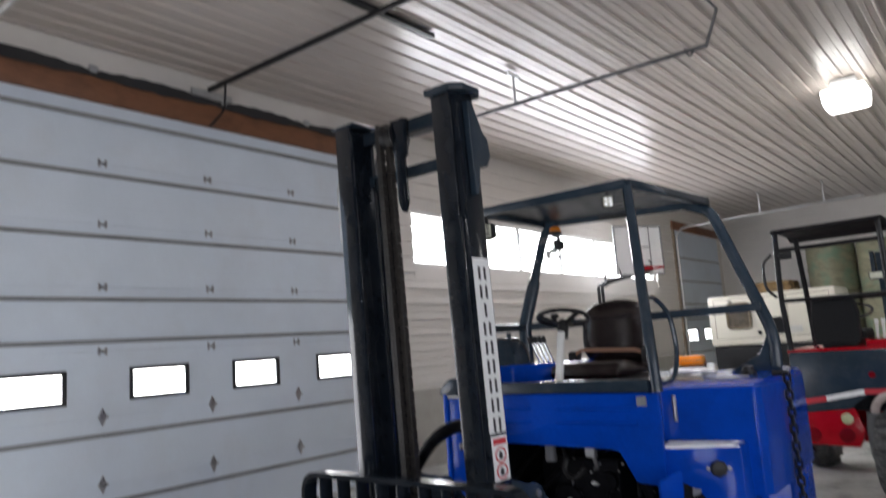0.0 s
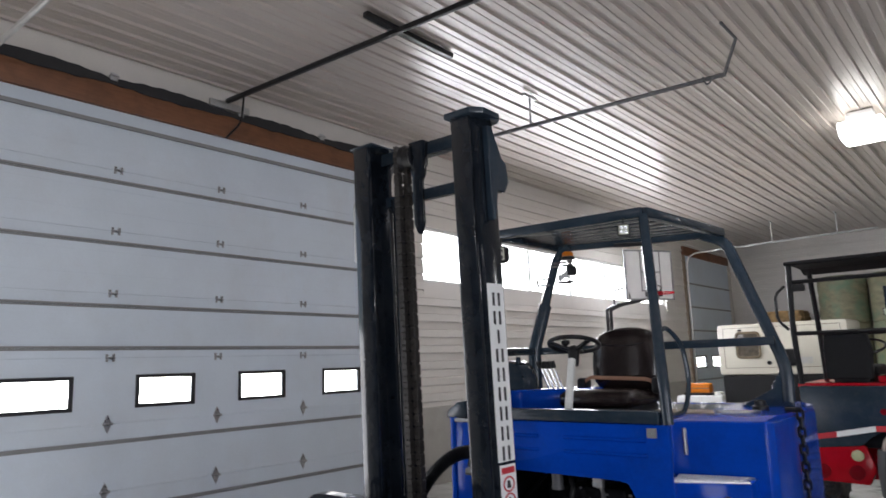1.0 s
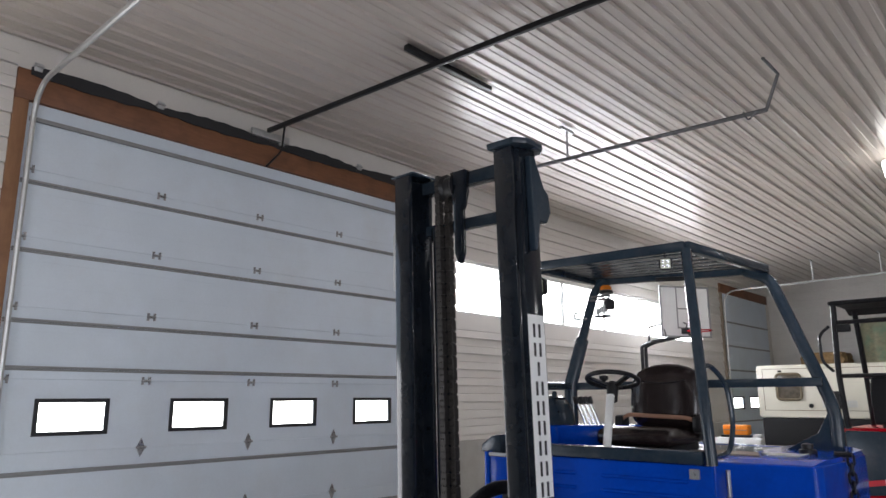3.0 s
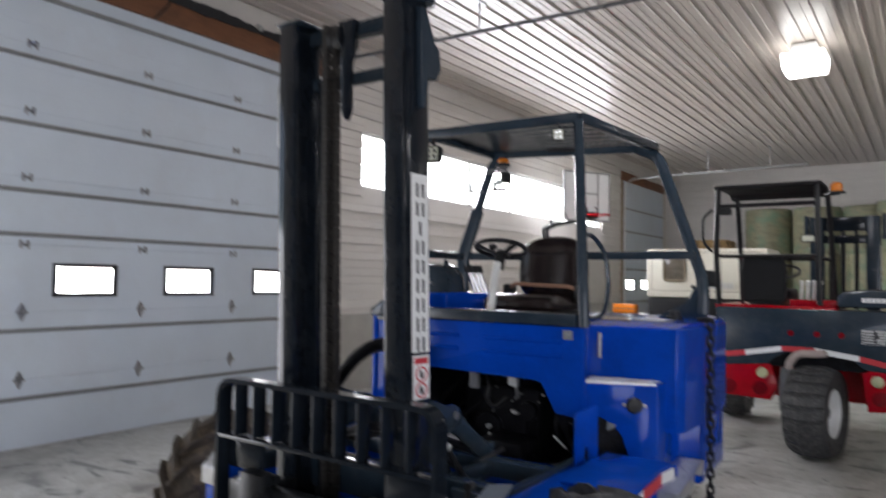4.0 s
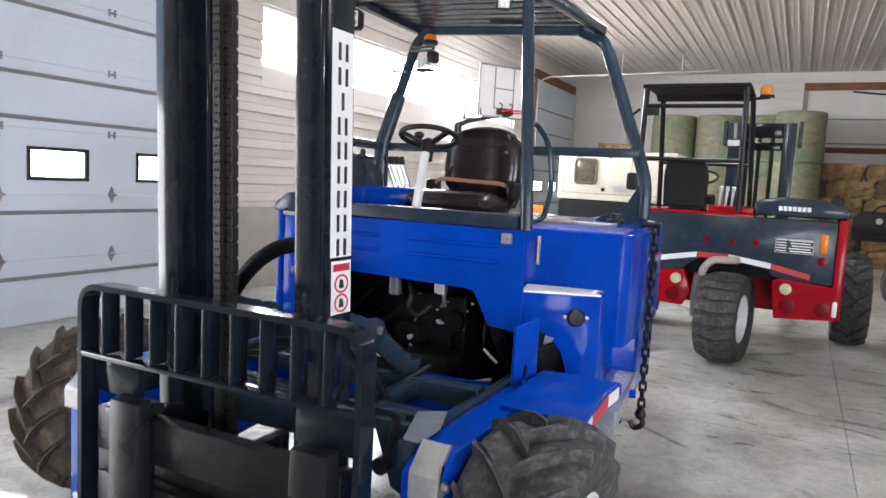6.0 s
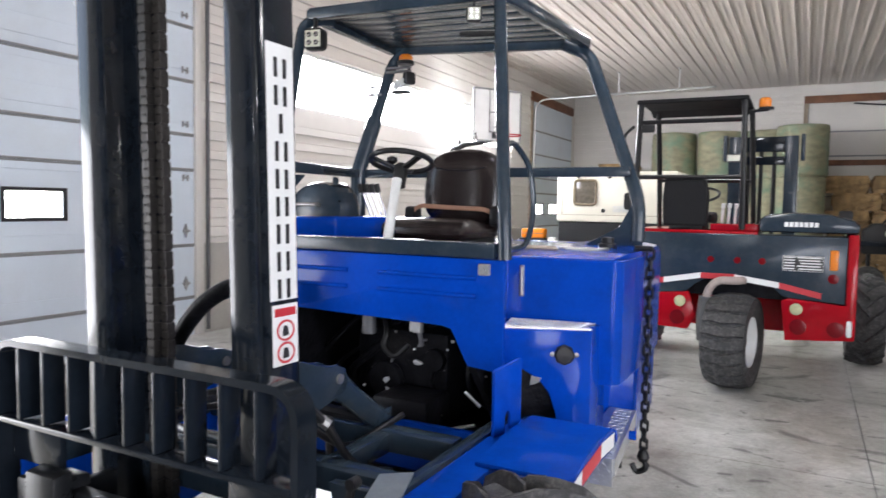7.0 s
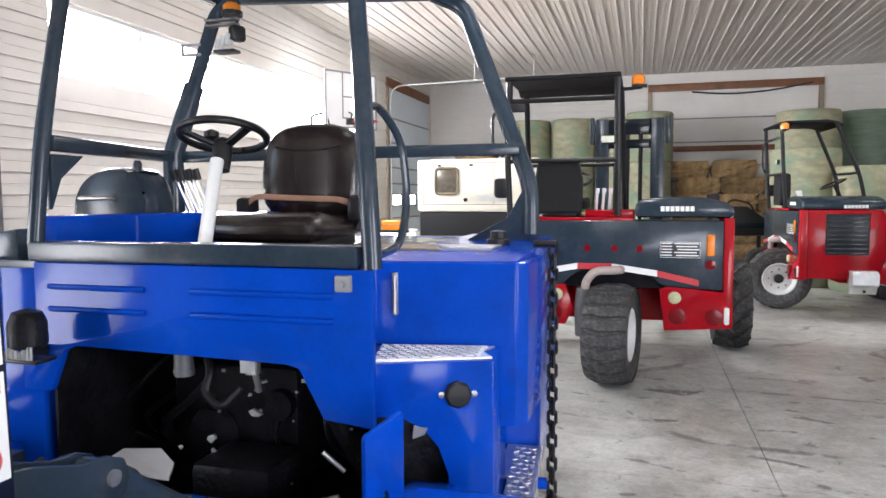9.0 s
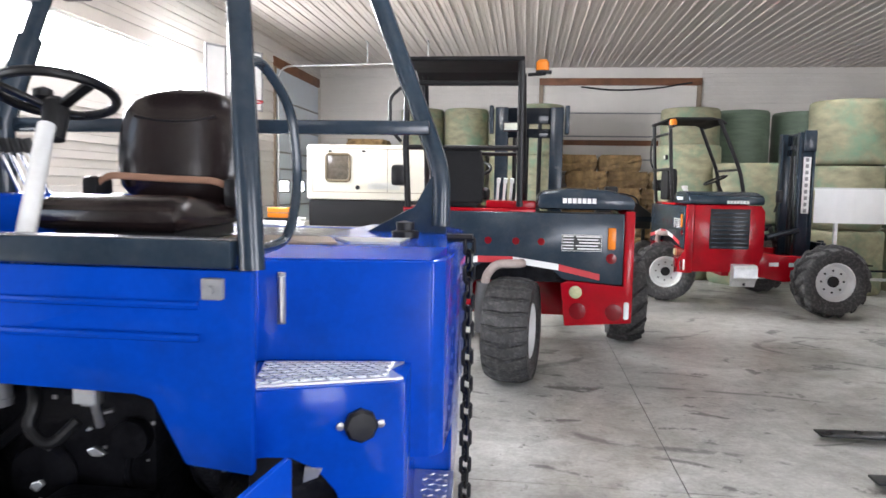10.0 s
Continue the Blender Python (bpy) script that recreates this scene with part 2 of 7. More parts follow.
def floor_material():
    m = bpy.data.materials.new("stained_concrete")
    m.use_nodes = True
    n, l = m.node_tree.nodes, m.node_tree.links
    b = n["Principled BSDF"]
    g = n.new("ShaderNodeNewGeometry")

    def noise_at(scale, detail, rough=0.6, dist=0.0):
        t = n.new("ShaderNodeTexNoise")
        t.inputs["Scale"].default_value, t.inputs["Detail"].default_value = scale, detail
        t.inputs["Roughness"].default_value, t.inputs["Distortion"].default_value = rough, dist
        l.new(g.outputs["Position"], t.inputs["Vector"])
        return t

    def ramp(src, stops):
        r = n.new("ShaderNodeValToRGB")
        r.color_ramp.elements[0].position, r.color_ramp.elements[0].color = stops[0][0], (*stops[0][1], 1)
        r.color_ramp.elements[1].position, r.color_ramp.elements[1].color = stops[1][0], (*stops[1][1], 1)
        l.new(src, r.inputs[0])
        return r.outputs[0]

    def mult(a, c):
        x = n.new("ShaderNodeMix")
        x.data_type, x.blend_type = "RGBA", "MULTIPLY"
        x.inputs[0].default_value = 1
        l.new(a, x.inputs[6])
        l.new(c, x.inputs[7])
        return x.outputs[2]

    def contour(scale, turn, squash, width, depth, gate_scale, lo, hi):
        """Short thin curved marks: stretches of a height line of a smooth noise."""
        mp = n.new("ShaderNodeMapping")
        mp.inputs["Rotation"].default_value, mp.inputs["Scale"].default_value = (0, 0, turn), (squash, 1.0, 1.0)
        l.new(g.outputs["Position"], mp.inputs["Vector"])
        t = n.new("ShaderNodeTexNoise")
        t.inputs["Scale"].default_value, t.inputs["Detail"].default_value = scale, 1.5
        l.new(mp.outputs[0], t.inputs["Vector"])
        d, e = n.new("ShaderNodeMath"), n.new("ShaderNodeMath")
        d.operation, e.operation = "SUBTRACT", "ABSOLUTE"
        d.inputs[1].default_value = 0.5
        l.new(t.outputs[0], d.inputs[0])
        l.new(d.outputs[0], e.inputs[0])
        line = ramp(e.outputs[0], [(width * 0.4, (depth, depth, depth)), (width, (1, 1, 1))])
        gate = ramp(noise_at(gate_scale, 5, 0.7).outputs[0], [(lo, (0, 0, 0)), (hi, (1, 1, 1))])
        x = n.new("ShaderNodeMix")
        x.data_type, x.blend_type = "RGBA", "SCREEN"
        x.inputs[0].default_value = 1
        l.new(line, x.inputs[6])
        l.new(gate, x.inputs[7])
        return x.outputs[2]

    base = ramp(noise_at(0.55, 8).outputs[0], [(0.3, (0.405, 0.41, 0.388)), (0.72, (0.555, 0.56, 0.538))])
    blot = ramp(noise_at(1.6, 9, 0.7, 0.6).outputs[0], [(0.36, (0.76, 0.755, 0.745)), (0.54, (1, 1, 1))])
    grain = ramp(noise_at(38, 5).outputs[0], [(0.25, (0.80, 0.80, 0.79)), (0.7, (1.08, 1.08, 1.08))])
    spots = ramp(noise_at(6.5, 6, 0.7, 0.8).outputs[0], [(0.30, (0.36, 0.35, 0.34)), (0.355, (1, 1, 1))])
    fleck = ramp(noise_at(24, 3, 0.6).outputs[0], [(0.27, (0.50, 0.49, 0.48)), (0.33, (1, 1, 1))])
    oil = ramp(noise_at(0.42, 5, 0.6, 0.4).outputs[0], [(0.34, (0.66, 0.645, 0.62)), (0.55, (1, 1, 1))])
    mott = ramp(noise_at(7.5, 9, 0.75, 0.5).outputs[0], [(0.34, (0.72, 0.715, 0.705)), (0.60, (1.06, 1.06, 1.06))])
    smear = ramp(noise_at(0.85, 6, 0.65, 1.2).outputs[0], [(0.34, (0.74, 0.71, 0.675)), (0.50, (1, 1, 1))])
    col = base
    for layer in (blot, grain, spots, fleck, oil, mott, smear,
                  contour(1.1, 0.5, 0.5, 0.018, 0.34, 2.0, 0.40, 0.45),
                  contour(1.7, -0.9, 0.4, 0.030, 0.30, 2.6, 0.39, 0.44),
                  contour(0.5, 1.3, 0.7, 0.012, 0.40, 1.4, 0.45, 0.52)):
        col = mult(col, layer)
    l.new(col, b.inputs["Base Color"])
    rr = n.new("ShaderNodeMapRange")
    rr.inputs[3].default_value, rr.inputs[4].default_value = 0.20, 0.55
    l.new(noise_at(1.1, 7).outputs[0], rr.inputs[0])
    l.new(rr.outputs[0], b.inputs["Roughness"])
    bp = n.new("ShaderNodeBump")
    bp.inputs["Strength"].default_value, bp.inputs["Distance"].default_value = 0.15, 0.01
    l.new(noise_at(60, 4).outputs[0], bp.inputs["Height"])
    l.new(bp.outputs[0], b.inputs["Normal"])
    return m


def glow(name, colour, strength):
    m = bpy.data.materials.new(name)
    m.use_nodes = True
    n, l = m.node_tree.nodes, m.node_tree.links
    n.remove(n["Principled BSDF"])
    e = n.new("ShaderNodeEmission")
    e.inputs[0].default_value, e.inputs[1].default_value = (*colour, 1), strength
    l.new(e.outputs[0], n["Material Output"].inputs[0])
    return m


def glass(name, colour=(1, 1, 1), rough=0.02):
    m = bpy.data.materials.new(name)
    m.use_nodes = True
    b = m.node_tree.nodes["Principled BSDF"]
    b.inputs["Base Color"].default_value = (*colour, 1)
    b.inputs["Roughness"].default_value = rough
    b.inputs["Transmission Weight"].default_value = 1.0
    b.inputs["IOR"].default_value = 1.1
    return m


M_FLOOR = floor_material()
M_TREAD = tread_metal()
M_LAMPGLOW = glow("lamp_glow", (1.0, 0.98, 0.95), 5.0)
M_OUTSIDE = glow("hazy_daylight", (0.98, 0.99, 1.0), 8.0)
M_GLASS = glass("clear_glass")

# ---- mesh helpers ----


def box(bm, x0, x1, y0, y1, z0, z1, bevel=0.0, m=None):
    vs = [bm.verts.new(p) for p in ((x0, y0, z0), (x1, y0, z0), (x1, y1, z0), (x0, y1, z0), (x0, y0, z1), (x1, y0, z1), (x1, y1, z1), (x0, y1, z1))]
    fs = [bm.faces.new([vs[i] for i in f]) for f in ((3, 2, 1, 0), (4, 5, 6, 7), (0, 1, 5, 4), (1, 2, 6, 5), (2, 3, 7, 6), (3, 0, 4, 7))]
    if bevel:
        es = {e for f in fs for e in f.edges}
        r = bmesh.ops.bevel(bm, geom=list(es), offset=bevel, segments=2, profile=0.5, affect="EDGES")
        vs = list({v for f in r["faces"] for v in f.verts} | {v for v in vs if v.is_valid})
    if m is not None:
        bmesh.ops.transform(bm, matrix=m, verts=[v for v in vs if v.is_valid])
    return bm


def prism(bm, pts, axis, a, b, bevel=0.0):
    """A polygon in the plane across an axis, drawn out from a to b along it."""
    def at(p, t):
        return {"x": (t, p[0], p[1]), "y": (p[0], t, p[1]), "z": (p[0], p[1], t)}[axis]
    lo, hi = [bm.verts.new(at(p, a)) for p in pts], [bm.verts.new(at(p, b)) for p in pts]
    fs = [bm.faces.new(lo), bm.faces.new(hi[::-1])]
    k = len(pts)
    for i in range(k):
        fs.append(bm.faces.new((lo[i], hi[i], hi[(i + 1) % k], lo[(i + 1) % k])))
    bmesh.ops.recalc_face_normals(bm, faces=fs)
    if bevel:
        bmesh.ops.bevel(bm, geom=list({e for f in fs for e in f.edges}), offset=bevel, segments=2, profile=0.5, affect="EDGES")
    return bm


def tube(bm, pts, r, n=10, closed=False, flat=1.0):
    """A round bar along points; flat squeezes the section."""
    pts = [Vector(p) for p in pts]
    k = len(pts)
    rings = []
    side = None
    for i, p in enumerate(pts):
        a = pts[(i - 1) % k] if closed or i else p
        b = pts[(i + 1) % k] if closed or i < k - 1 else p
        d = (b - a).normalized()
        if side is None:
            side = d.cross(Vector((0, 0, 1)))
            if side.length < 0.05:
                side = d.cross(Vector((0, 1, 0)))
        side = (side - d * side.dot(d)).normalized()
        up = d.cross(side)
        rings.append([bm.verts.new(p + side * (r * math.cos(2 * math.pi * j / n)) + up * (r * flat * math.sin(2 * math.pi * j / n))) for j in range(n)])
    for i in range(k if closed else k - 1):
        A, B = rings[i], rings[(i + 1) % k]
        for j in range(n):
            bm.faces.new((A[j], A[(j + 1) % n], B[(j + 1) % n], B[j]))
    if not closed:
        bm.faces.new(rings[0][::-1])
        bm.faces.new(rings[-1])
    return bm


def arc(pts, r, steps=5):
    """Rounds the corners of a line of points."""
    pts = [Vector(p) for p in pts]
    out = [pts[0]]
    for a, b, c in zip(pts, pts[1:], pts[2:]):
        u, v = (a - b), (c - b)
        q = min(r, u.length * 0.45, v.length * 0.45)
        p0, p1 = b + u.normalized() * q, b + v.normalized() * q
        for i in range(steps + 1):
            t = i / steps
            out.append(p0 * (1 - t) ** 2 + b * 2 * t * (1 - t) + p1 * t ** 2)
    out.append(pts[-1])
    return out


def bar(bm, p, q, w, h, up=(0, 0, 1), bevel=0.0):
    """A square bar from p to q, w wide and h high."""
    p, q = Vector(p), Vector(q)
    d = (q - p).normalized()
    s = d.cross(Vector(up)).normalized()
    u = s.cross(d)
    m = Matrix((( s.x, d.x, u.x, p.x), (s.y, d.y, u.y, p.y), (s.z, d.z, u.z, p.z), (0, 0, 0, 1)))
    return box(bm, -w / 2, w / 2, 0, (q - p).length, -h / 2, h / 2, bevel, m)


def lathe(bm, prof, n, axis="z", at=(0, 0, 0), caps=(True, True)):
    """Turns a profile of (radius, along) round an axis."""
    at = Vector(at)
    rings = []
    for r, z in prof:
        ring = []
        for j in range(n):
            c, s = r * math.cos(2 * math.pi * j / n), r * math.sin(2 * math.pi * j / n)
            ring.append(bm.verts.new(at + Vector({"x": (z, c, s), "y": (c, z, s), "z": (c, s, z)}[axis])))
        rings.append(ring)
    fs = []
    for A, B in zip(rings, rings[1:]):
        for j in range(n):
            fs.append(bm.faces.new((A[j], A[(j + 1) % n], B[(j + 1) % n], B[j])))
    fs += [bm.faces.new(r) for r, c in ((rings[0], caps[0]), (rings[-1], caps[1])) if c]
    bmesh.ops.recalc_face_normals(bm, faces=fs)
    return bm


def slab(bm, pts, thick):
    """A plate: a ring of points pulled down by its thickness."""
    lo = [bm.verts.new((x, y, z - thick)) for x, y, z in pts]
    hi = [bm.verts.new(p) for p in pts]
    bm.faces.new(lo)
    bm.faces.new(hi)
    k = len(pts)
    for j in range(k):
        bm.faces.new((lo[j], lo[(j + 1) % k], hi[(j + 1) % k], hi[j]))
    return bm


def along(p, q):
    """Space with x from p to q, y into the face and z up."""
    d = (Vector((*q, 0)) - Vector((*p, 0))).normalized()
    return Matrix(((d.x, -d.y, 0, p[0]), (d.y, d.x, 0, p[1]), (0, 0, 1, 0), (0, 0, 0, 1)))


def smooth(me, angle=35):
    for p in me.polygons:
        p.use_smooth = True
    me.set_sharp_from_angle(angle=radians(angle))


def part(name, bm, mat, parent=None, label="", round_=True):
    """Links a bmesh as one mesh object. Its points are given in the parent's space or, with no parent, in the world."""
    bmesh.ops.recalc_face_normals(bm, faces=bm.faces)
    me = bpy.data.meshes.new(name)
    bm.to_mesh(me)
    bm.free()
    me.materials.append(mat)
    if round_:
        smooth(me)
    ob = new(name, me)
    ob.parent = parent
    return tagged(ob, label)


def B():
    return bmesh.new()


def thing(name, at, label, category, group="", kind=""):
    ob = new(name)
    ob.location = at
    ob.empty_display_size = 0.1
    return tagged(ob, label, category, group, kind)


class W:
    """Parts of a thing whose points are given in the world: shifts them to the thing's base."""
    def __init__(self, ob):
        self.ob, self.o = ob, Vector(ob.location)

    def part(self, name, bm, mat, label="", parent=None, round_=True):
        bmesh.ops.translate(bm, verts=bm.verts, vec=-self.o)
        return part(name, bm, mat, parent or self.ob, label, round_)


class Leaning(W):
    """Parts of a mast that leans a little to the side."""
    def part(self, name, bm, mat, label="", parent=None, round_=True):
        for v in bm.verts:
            v.co.x -= 0.030 * (v.co.z - 1.10)
            v.co.y -= 0.010
        return super().part(name, bm, mat, label, parent, round_)

# ---- the hall ----
XW, XE, YS, YN, CZ = -6.475, 11.0, -5.6, 21.7, 4.85
T_ = 0.2


def setting(name, bm, mat, label, category, parent=None):
    ob = part(name, bm, mat, parent, label)
    return tagged(ob, label, category, kind="structure")


# floor: slabs with sawn joints
bm = B()
box(bm, XW - 0.6, XE + 0.2, YS - 0.4, YN + 0.4, -0.25, -0.012)
floor = setting("floor", bm, M_STRUT, "grey stained concrete floor cut by straight joints", "floor")
JX, JY = [XW - 0.6, -3.75, 0.29, 4.3, 8.3, XE + 0.2], [YS - 0.4, -1.5, 2.05, 5.7, 9.35, 13.0, 16.6, YN + 0.4]
for xa, xb in zip(JX, JX[1:]):
    for ya, yb in zip(JY, JY[1:]):
        bm = B()
        box(bm, xa + 0.003, xb - 0.003, ya + 0.003, yb - 0.003, -0.012, 0.0, 0.002)
        part("slab", bm, M_FLOOR, floor, round_=False)


def ribbed(bm, u0, u1, v0, v1, place, pitch=0.2286, depth=0.018, back=0.03, phase=0.0, lap=False, gap=0.010):
    """A ribbed steel sheet: ribs run along u and repeat along v. place(u, v, out) gives the point. lap: boards that overlap instead of ribs."""
    prof = []
    v = v0
    k = math.ceil((v0 - phase) / pitch - 1e-6)
    prof.append((v0, 0.0))
    while phase + k * pitch < v1 - 0.03:
        c = phase + k * pitch
        if c > v0 + 0.03 and lap:
            prof += [(c - gap, 0.0), (c - gap + 0.001, -0.022), (c + gap - 0.001, -0.022), (c + gap, 0.016), (c + pitch * 0.48, 0.009), (c + pitch * 0.50, 0.002), (c + pitch * 0.53, 0.008)] if c + pitch * 0.6 < v1 else []
        elif c > v0 + 0.03:
            prof += [(c - 0.022, 0.0), (c - 0.010, depth), (c + 0.010, depth), (c + 0.022, 0.0)]
            prof += [(c + pitch * 0.36, 0.0), (c + pitch * 0.39, depth * 0.22), (c + pitch * 0.61, depth * 0.22), (c + pitch * 0.64, 0.0)] if c + pitch * 0.7 < v1 else []
        k += 1
    prof.append((v1, 0.0))
    A = [bm.verts.new(place(u0, v, o)) for v, o in prof]
    C = [bm.verts.new(place(u1, v, o)) for v, o in prof]
    D = [bm.verts.new(place(u0, v, -back)) for v, o in (prof[0], prof[-1])]
    E_ = [bm.verts.new(place(u1, v, -back)) for v, o in (prof[0], prof[-1])]
    for i in range(len(prof) - 1):
        bm.faces.new((A[i], A[i + 1], C[i + 1], C[i]))
    bm.faces.new((D[0], D[1], E_[1], E_[0]))
    bm.faces.new((A[0], C[0], E_[0], D[0]))
    bm.faces.new((A[-1], D[1], E_[1], C[-1]))
    bm.faces.new(A + [D[1], D[0]])
    bm.faces.new(C + [E_[1], E_[0]])


# ceiling: ribs run along the hall
bm = B()
ribbed(bm, YS - 0.2, YN + 0.2, XW - 0.1, XE + 0.1, lambda u, v, o: (v, u, CZ - o), back=0.12, depth=0.022)
setting("ceiling", bm, M_CEIL, "white ribbed steel ceiling sheets with a soft gloss", "ceiling")

D1 = (2.03, 6.93)          # overhead door in the west wall
D0 = (-0.6, 1.55)          # open doorway beside it
D2 = (18.05, 21.45)        # second overhead door in the west wall
WIN = (7.825, 16.70, 2.877, 3.70)
LEDGE = 1.07


def west(bm, ya, yb, za, zb):
    ribbed(bm, ya, yb, za, zb, lambda u, v, o: (XW + o, u, v), back=T_, lap=True)


def west_low(bm, ya, yb):
    box(bm, XW - T_, XW + 0.03, ya, yb, 0.0, LEDGE, 0.006)


bm = B()
west(bm, D1[1] + 0.12, WIN[0], LEDGE, CZ)
west(bm, WIN[0], WIN[1], LEDGE, WIN[2])
west(bm, WIN[0], WIN[1], WIN[3], CZ)
west(bm, WIN[1], D2[0] - 0.12, LEDGE, CZ)
west(bm, D1[0] - 0.12, D1[1] + 0.12, 4.56, CZ)
west(bm, D0[1] + 0.12, D1[0] - 0.12, 0.0, CZ)
west(bm, D0[0], D0[1] + 0.12, 4.2, CZ)
west(bm, YS, D0[0], 0.0, CZ)
west(bm, D2[0] - 0.12, YN + 0.1, 4.50, CZ)
west(bm, D2[1], YN + 0.1, 0.0, 4.50)
wall_west = setting("wall_west", bm, M_SIDING, "white horizontally ribbed steel wall with a long strip window", "wall")
bm = B()
west_low(bm, D1[1] + 0.12, D2[0] - 0.12)
part("concrete_base", bm, M_LOWWALL, wall_west, "bare grey concrete lower wall")

# north wall with an overhead door
D3 = (-0.2, 3.85, 4.40)


def north(bm, xa, xb, za, zb):
    ribbed(bm, xa, xb, za, zb, lambda u, v, o: (u, YN - o, v), back=T_, lap=True, gap=0.017)


bm = B()
north(bm, XW - T_ - 0.1, D3[0] - 0.12, 0, CZ)
north(bm, D3[0] - 0.12, D3[1] + 0.12, 4.56, CZ)
north(bm, D3[1] + 0.12, XE, 0, CZ)
setting("wall_north", bm, M_SIDING, "white horizontally ribbed steel end wall behind stacked bales", "wall")
# unseen east and south walls close the hall; their doorways are added for light
bm = B()
for ya, yb, za in ((YS, -4.2, 0), (-4.2, 0.8, 4.2), (0.8, YN, 0)):
    ribbed(bm, ya, yb, za, CZ, lambda u, v, o: (XE - o, u, v), back=T_, lap=True)
setting("wall_east", bm, M_SIDING, "plain white steel wall, unseen, with an open doorway added for light", "wall")
SD = (2.6, 5.4)
bm = B()
ribbed(bm, XW, SD[0], 0, CZ, lambda u, v, o: (u, YS + o, v), back=T_, lap=True)
ribbed(bm, SD[0], SD[1], 4.2, CZ, lambda u, v, o: (u, YS + o, v), back=T_, lap=True)
ribbed(bm, SD[1], XE, 0, CZ, lambda u, v, o: (u, YS + o, v), back=T_, lap=True)
# dark grey keeps reflections in the glossy paint low
setting("wall_south", bm, M_DARKWALL, "plain dark grey steel wall, unseen, with an open doorway added for light", "wall")
# bright ground outside
bm = B()
box(bm, -60, XW - 0.6, -60, 60, -0.4, -0.05)
box(bm, XW - 0.6, 60, -60, YS - 0.4, -0.4, -0.05)
box(bm, XE + 0.2, 60, YS - 0.4, 60, -0.4, -0.05)
setting("ground", bm, M_LOWWALL, "pale gravel yard outside the hall", "ground")


# overhead doors --------------------------------------------------------------
def sections(door, y0, y1, z1, n, windows, place_turn, strut=True, wrow=2, half=0.315, mat=None):
    """Stacked door leaves, each a part; place_turn maps local (along, out, up) to the world."""
    h = z1 / n
    for i in range(n):
        za, zb = i * h, (i + 1) * h - 0.0006
        bm = B()
        if i == wrow and windows:
            wz0, wz1 = 1.372, 1.648
            box(bm, y0, y1, -0.05, 0, za, wz0)
            box(bm, y0, y1, -0.05, 0, wz1, zb)
            e = y0
            for c in windows:
                box(bm, e, c - half + 0.02, -0.05, 0, wz0, wz1)
                e = c + half - 0.02
            box(bm, e, y1, -0.05, 0, wz0, wz1)
        else:
            box(bm, y0, y1, -0.05, 0, za, zb, 0.004)
            for q in (0.18, 0.42, 0.66, 0.88) if not windows else (0.3, 0.66):
                box(bm, y0 + 0.02, y1 - 0.02, 0.0, 0.0025 if windows else 0.012, za + h * q, za + h * q + 0.02)
        bmesh.ops.transform(bm, matrix=place_turn, verts=bm.verts)
        part("door_panel", bm, mat or M_DOOR, door, round_=False)
        if i and strut:
            off = {1: -0.16, 2: -0.16, 3: 0.10}.get(i, -0.11)
            bm = B()
            box(bm, y0 + 0.01, y1 - 0.01, 0.0, 0.022, i * h + off - 0.011, i * h + off + 0.011, 0.004)
            box(bm, y0 + 0.01, y1 - 0.01, 0.0, 0.008, i * h + off - 0.028, i * h + off - 0.012, 0.003)
            bmesh.ops.transform(bm, matrix=place_turn, verts=bm.verts)
            part("stiffener", bm, M_STRUT, door, "thin dull grey stiffening strut", round_=False)
    for c in windows:
        bm = B()
        for a, b, c0, d in ((c - half, c - half + 0.038, 1.352, 1.668), (c + half - 0.038, c + half, 1.352, 1.668), (c - half + 0.038, c + half - 0.038, 1.352, 1.388), (c - half + 0.038, c + half - 0.038, 1.632, 1.668)):
            box(bm, a, b, -0.014, 0.012, c0, d, 0.004)
        bmesh.ops.transform(bm, matrix=place_turn, verts=bm.verts)
        fr = part("window_frame", bm, M_INK, door, "black rubber window frame", round_=False)
        bm = B()
        box(bm, c - half + 0.03, c + half - 0.03, -0.010, -0.005, 1.38, 1.64)
        bmesh.ops.transform(bm, matrix=place_turn, verts=bm.verts)
        part("pane", bm, M_GLASS, fr, "clear glass pane", round_=False)


def hinge_mesh(low):
    bm = B()
    if low:
        prism(bm, [(0.0, -0.085), (0.014, -0.06), (0.034, -0.012), (0.034, 0.012), (0.014, 0.06), (0.0, 0.085), (-0.014, 0.06), (-0.034, 0.012), (-0.034, -0.012), (-0.014, -0.06)], "y", 0.0, 0.012, 0.003)
        tube(bm, [(-0.045, 0.018, 0), (0.045, 0.018, 0)], 0.012, 8)
        studs = (-0.05, 0.05)
    else:
        for x in (-0.032, 0.032):
            box(bm, x - 0.011, x + 0.011, 0.0, 0.012, -0.036, 0.036, 0.003)
        box(bm, -0.022, 0.022, 0.0, 0.010, -0.012, 0.012, 0.002)
        tube(bm, [(-0.04, 0.016, 0), (0.04, 0.016, 0)], 0.010, 8)
        studs = ()
    for z in studs:
        tube(bm, [(0, 0.004, z), (0, 0.020, z)], 0.009, 6)
    me = bpy.data.meshes.new("hinge")
    bmesh.ops.recalc_face_normals(bm, faces=bm.faces)
    bm.to_mesh(me)
    bm.free()
    me.materials.append(M_HINGE)
    return me


HINGE_LOW, HINGE_HIGH = hinge_mesh(True), hinge_mesh(False)


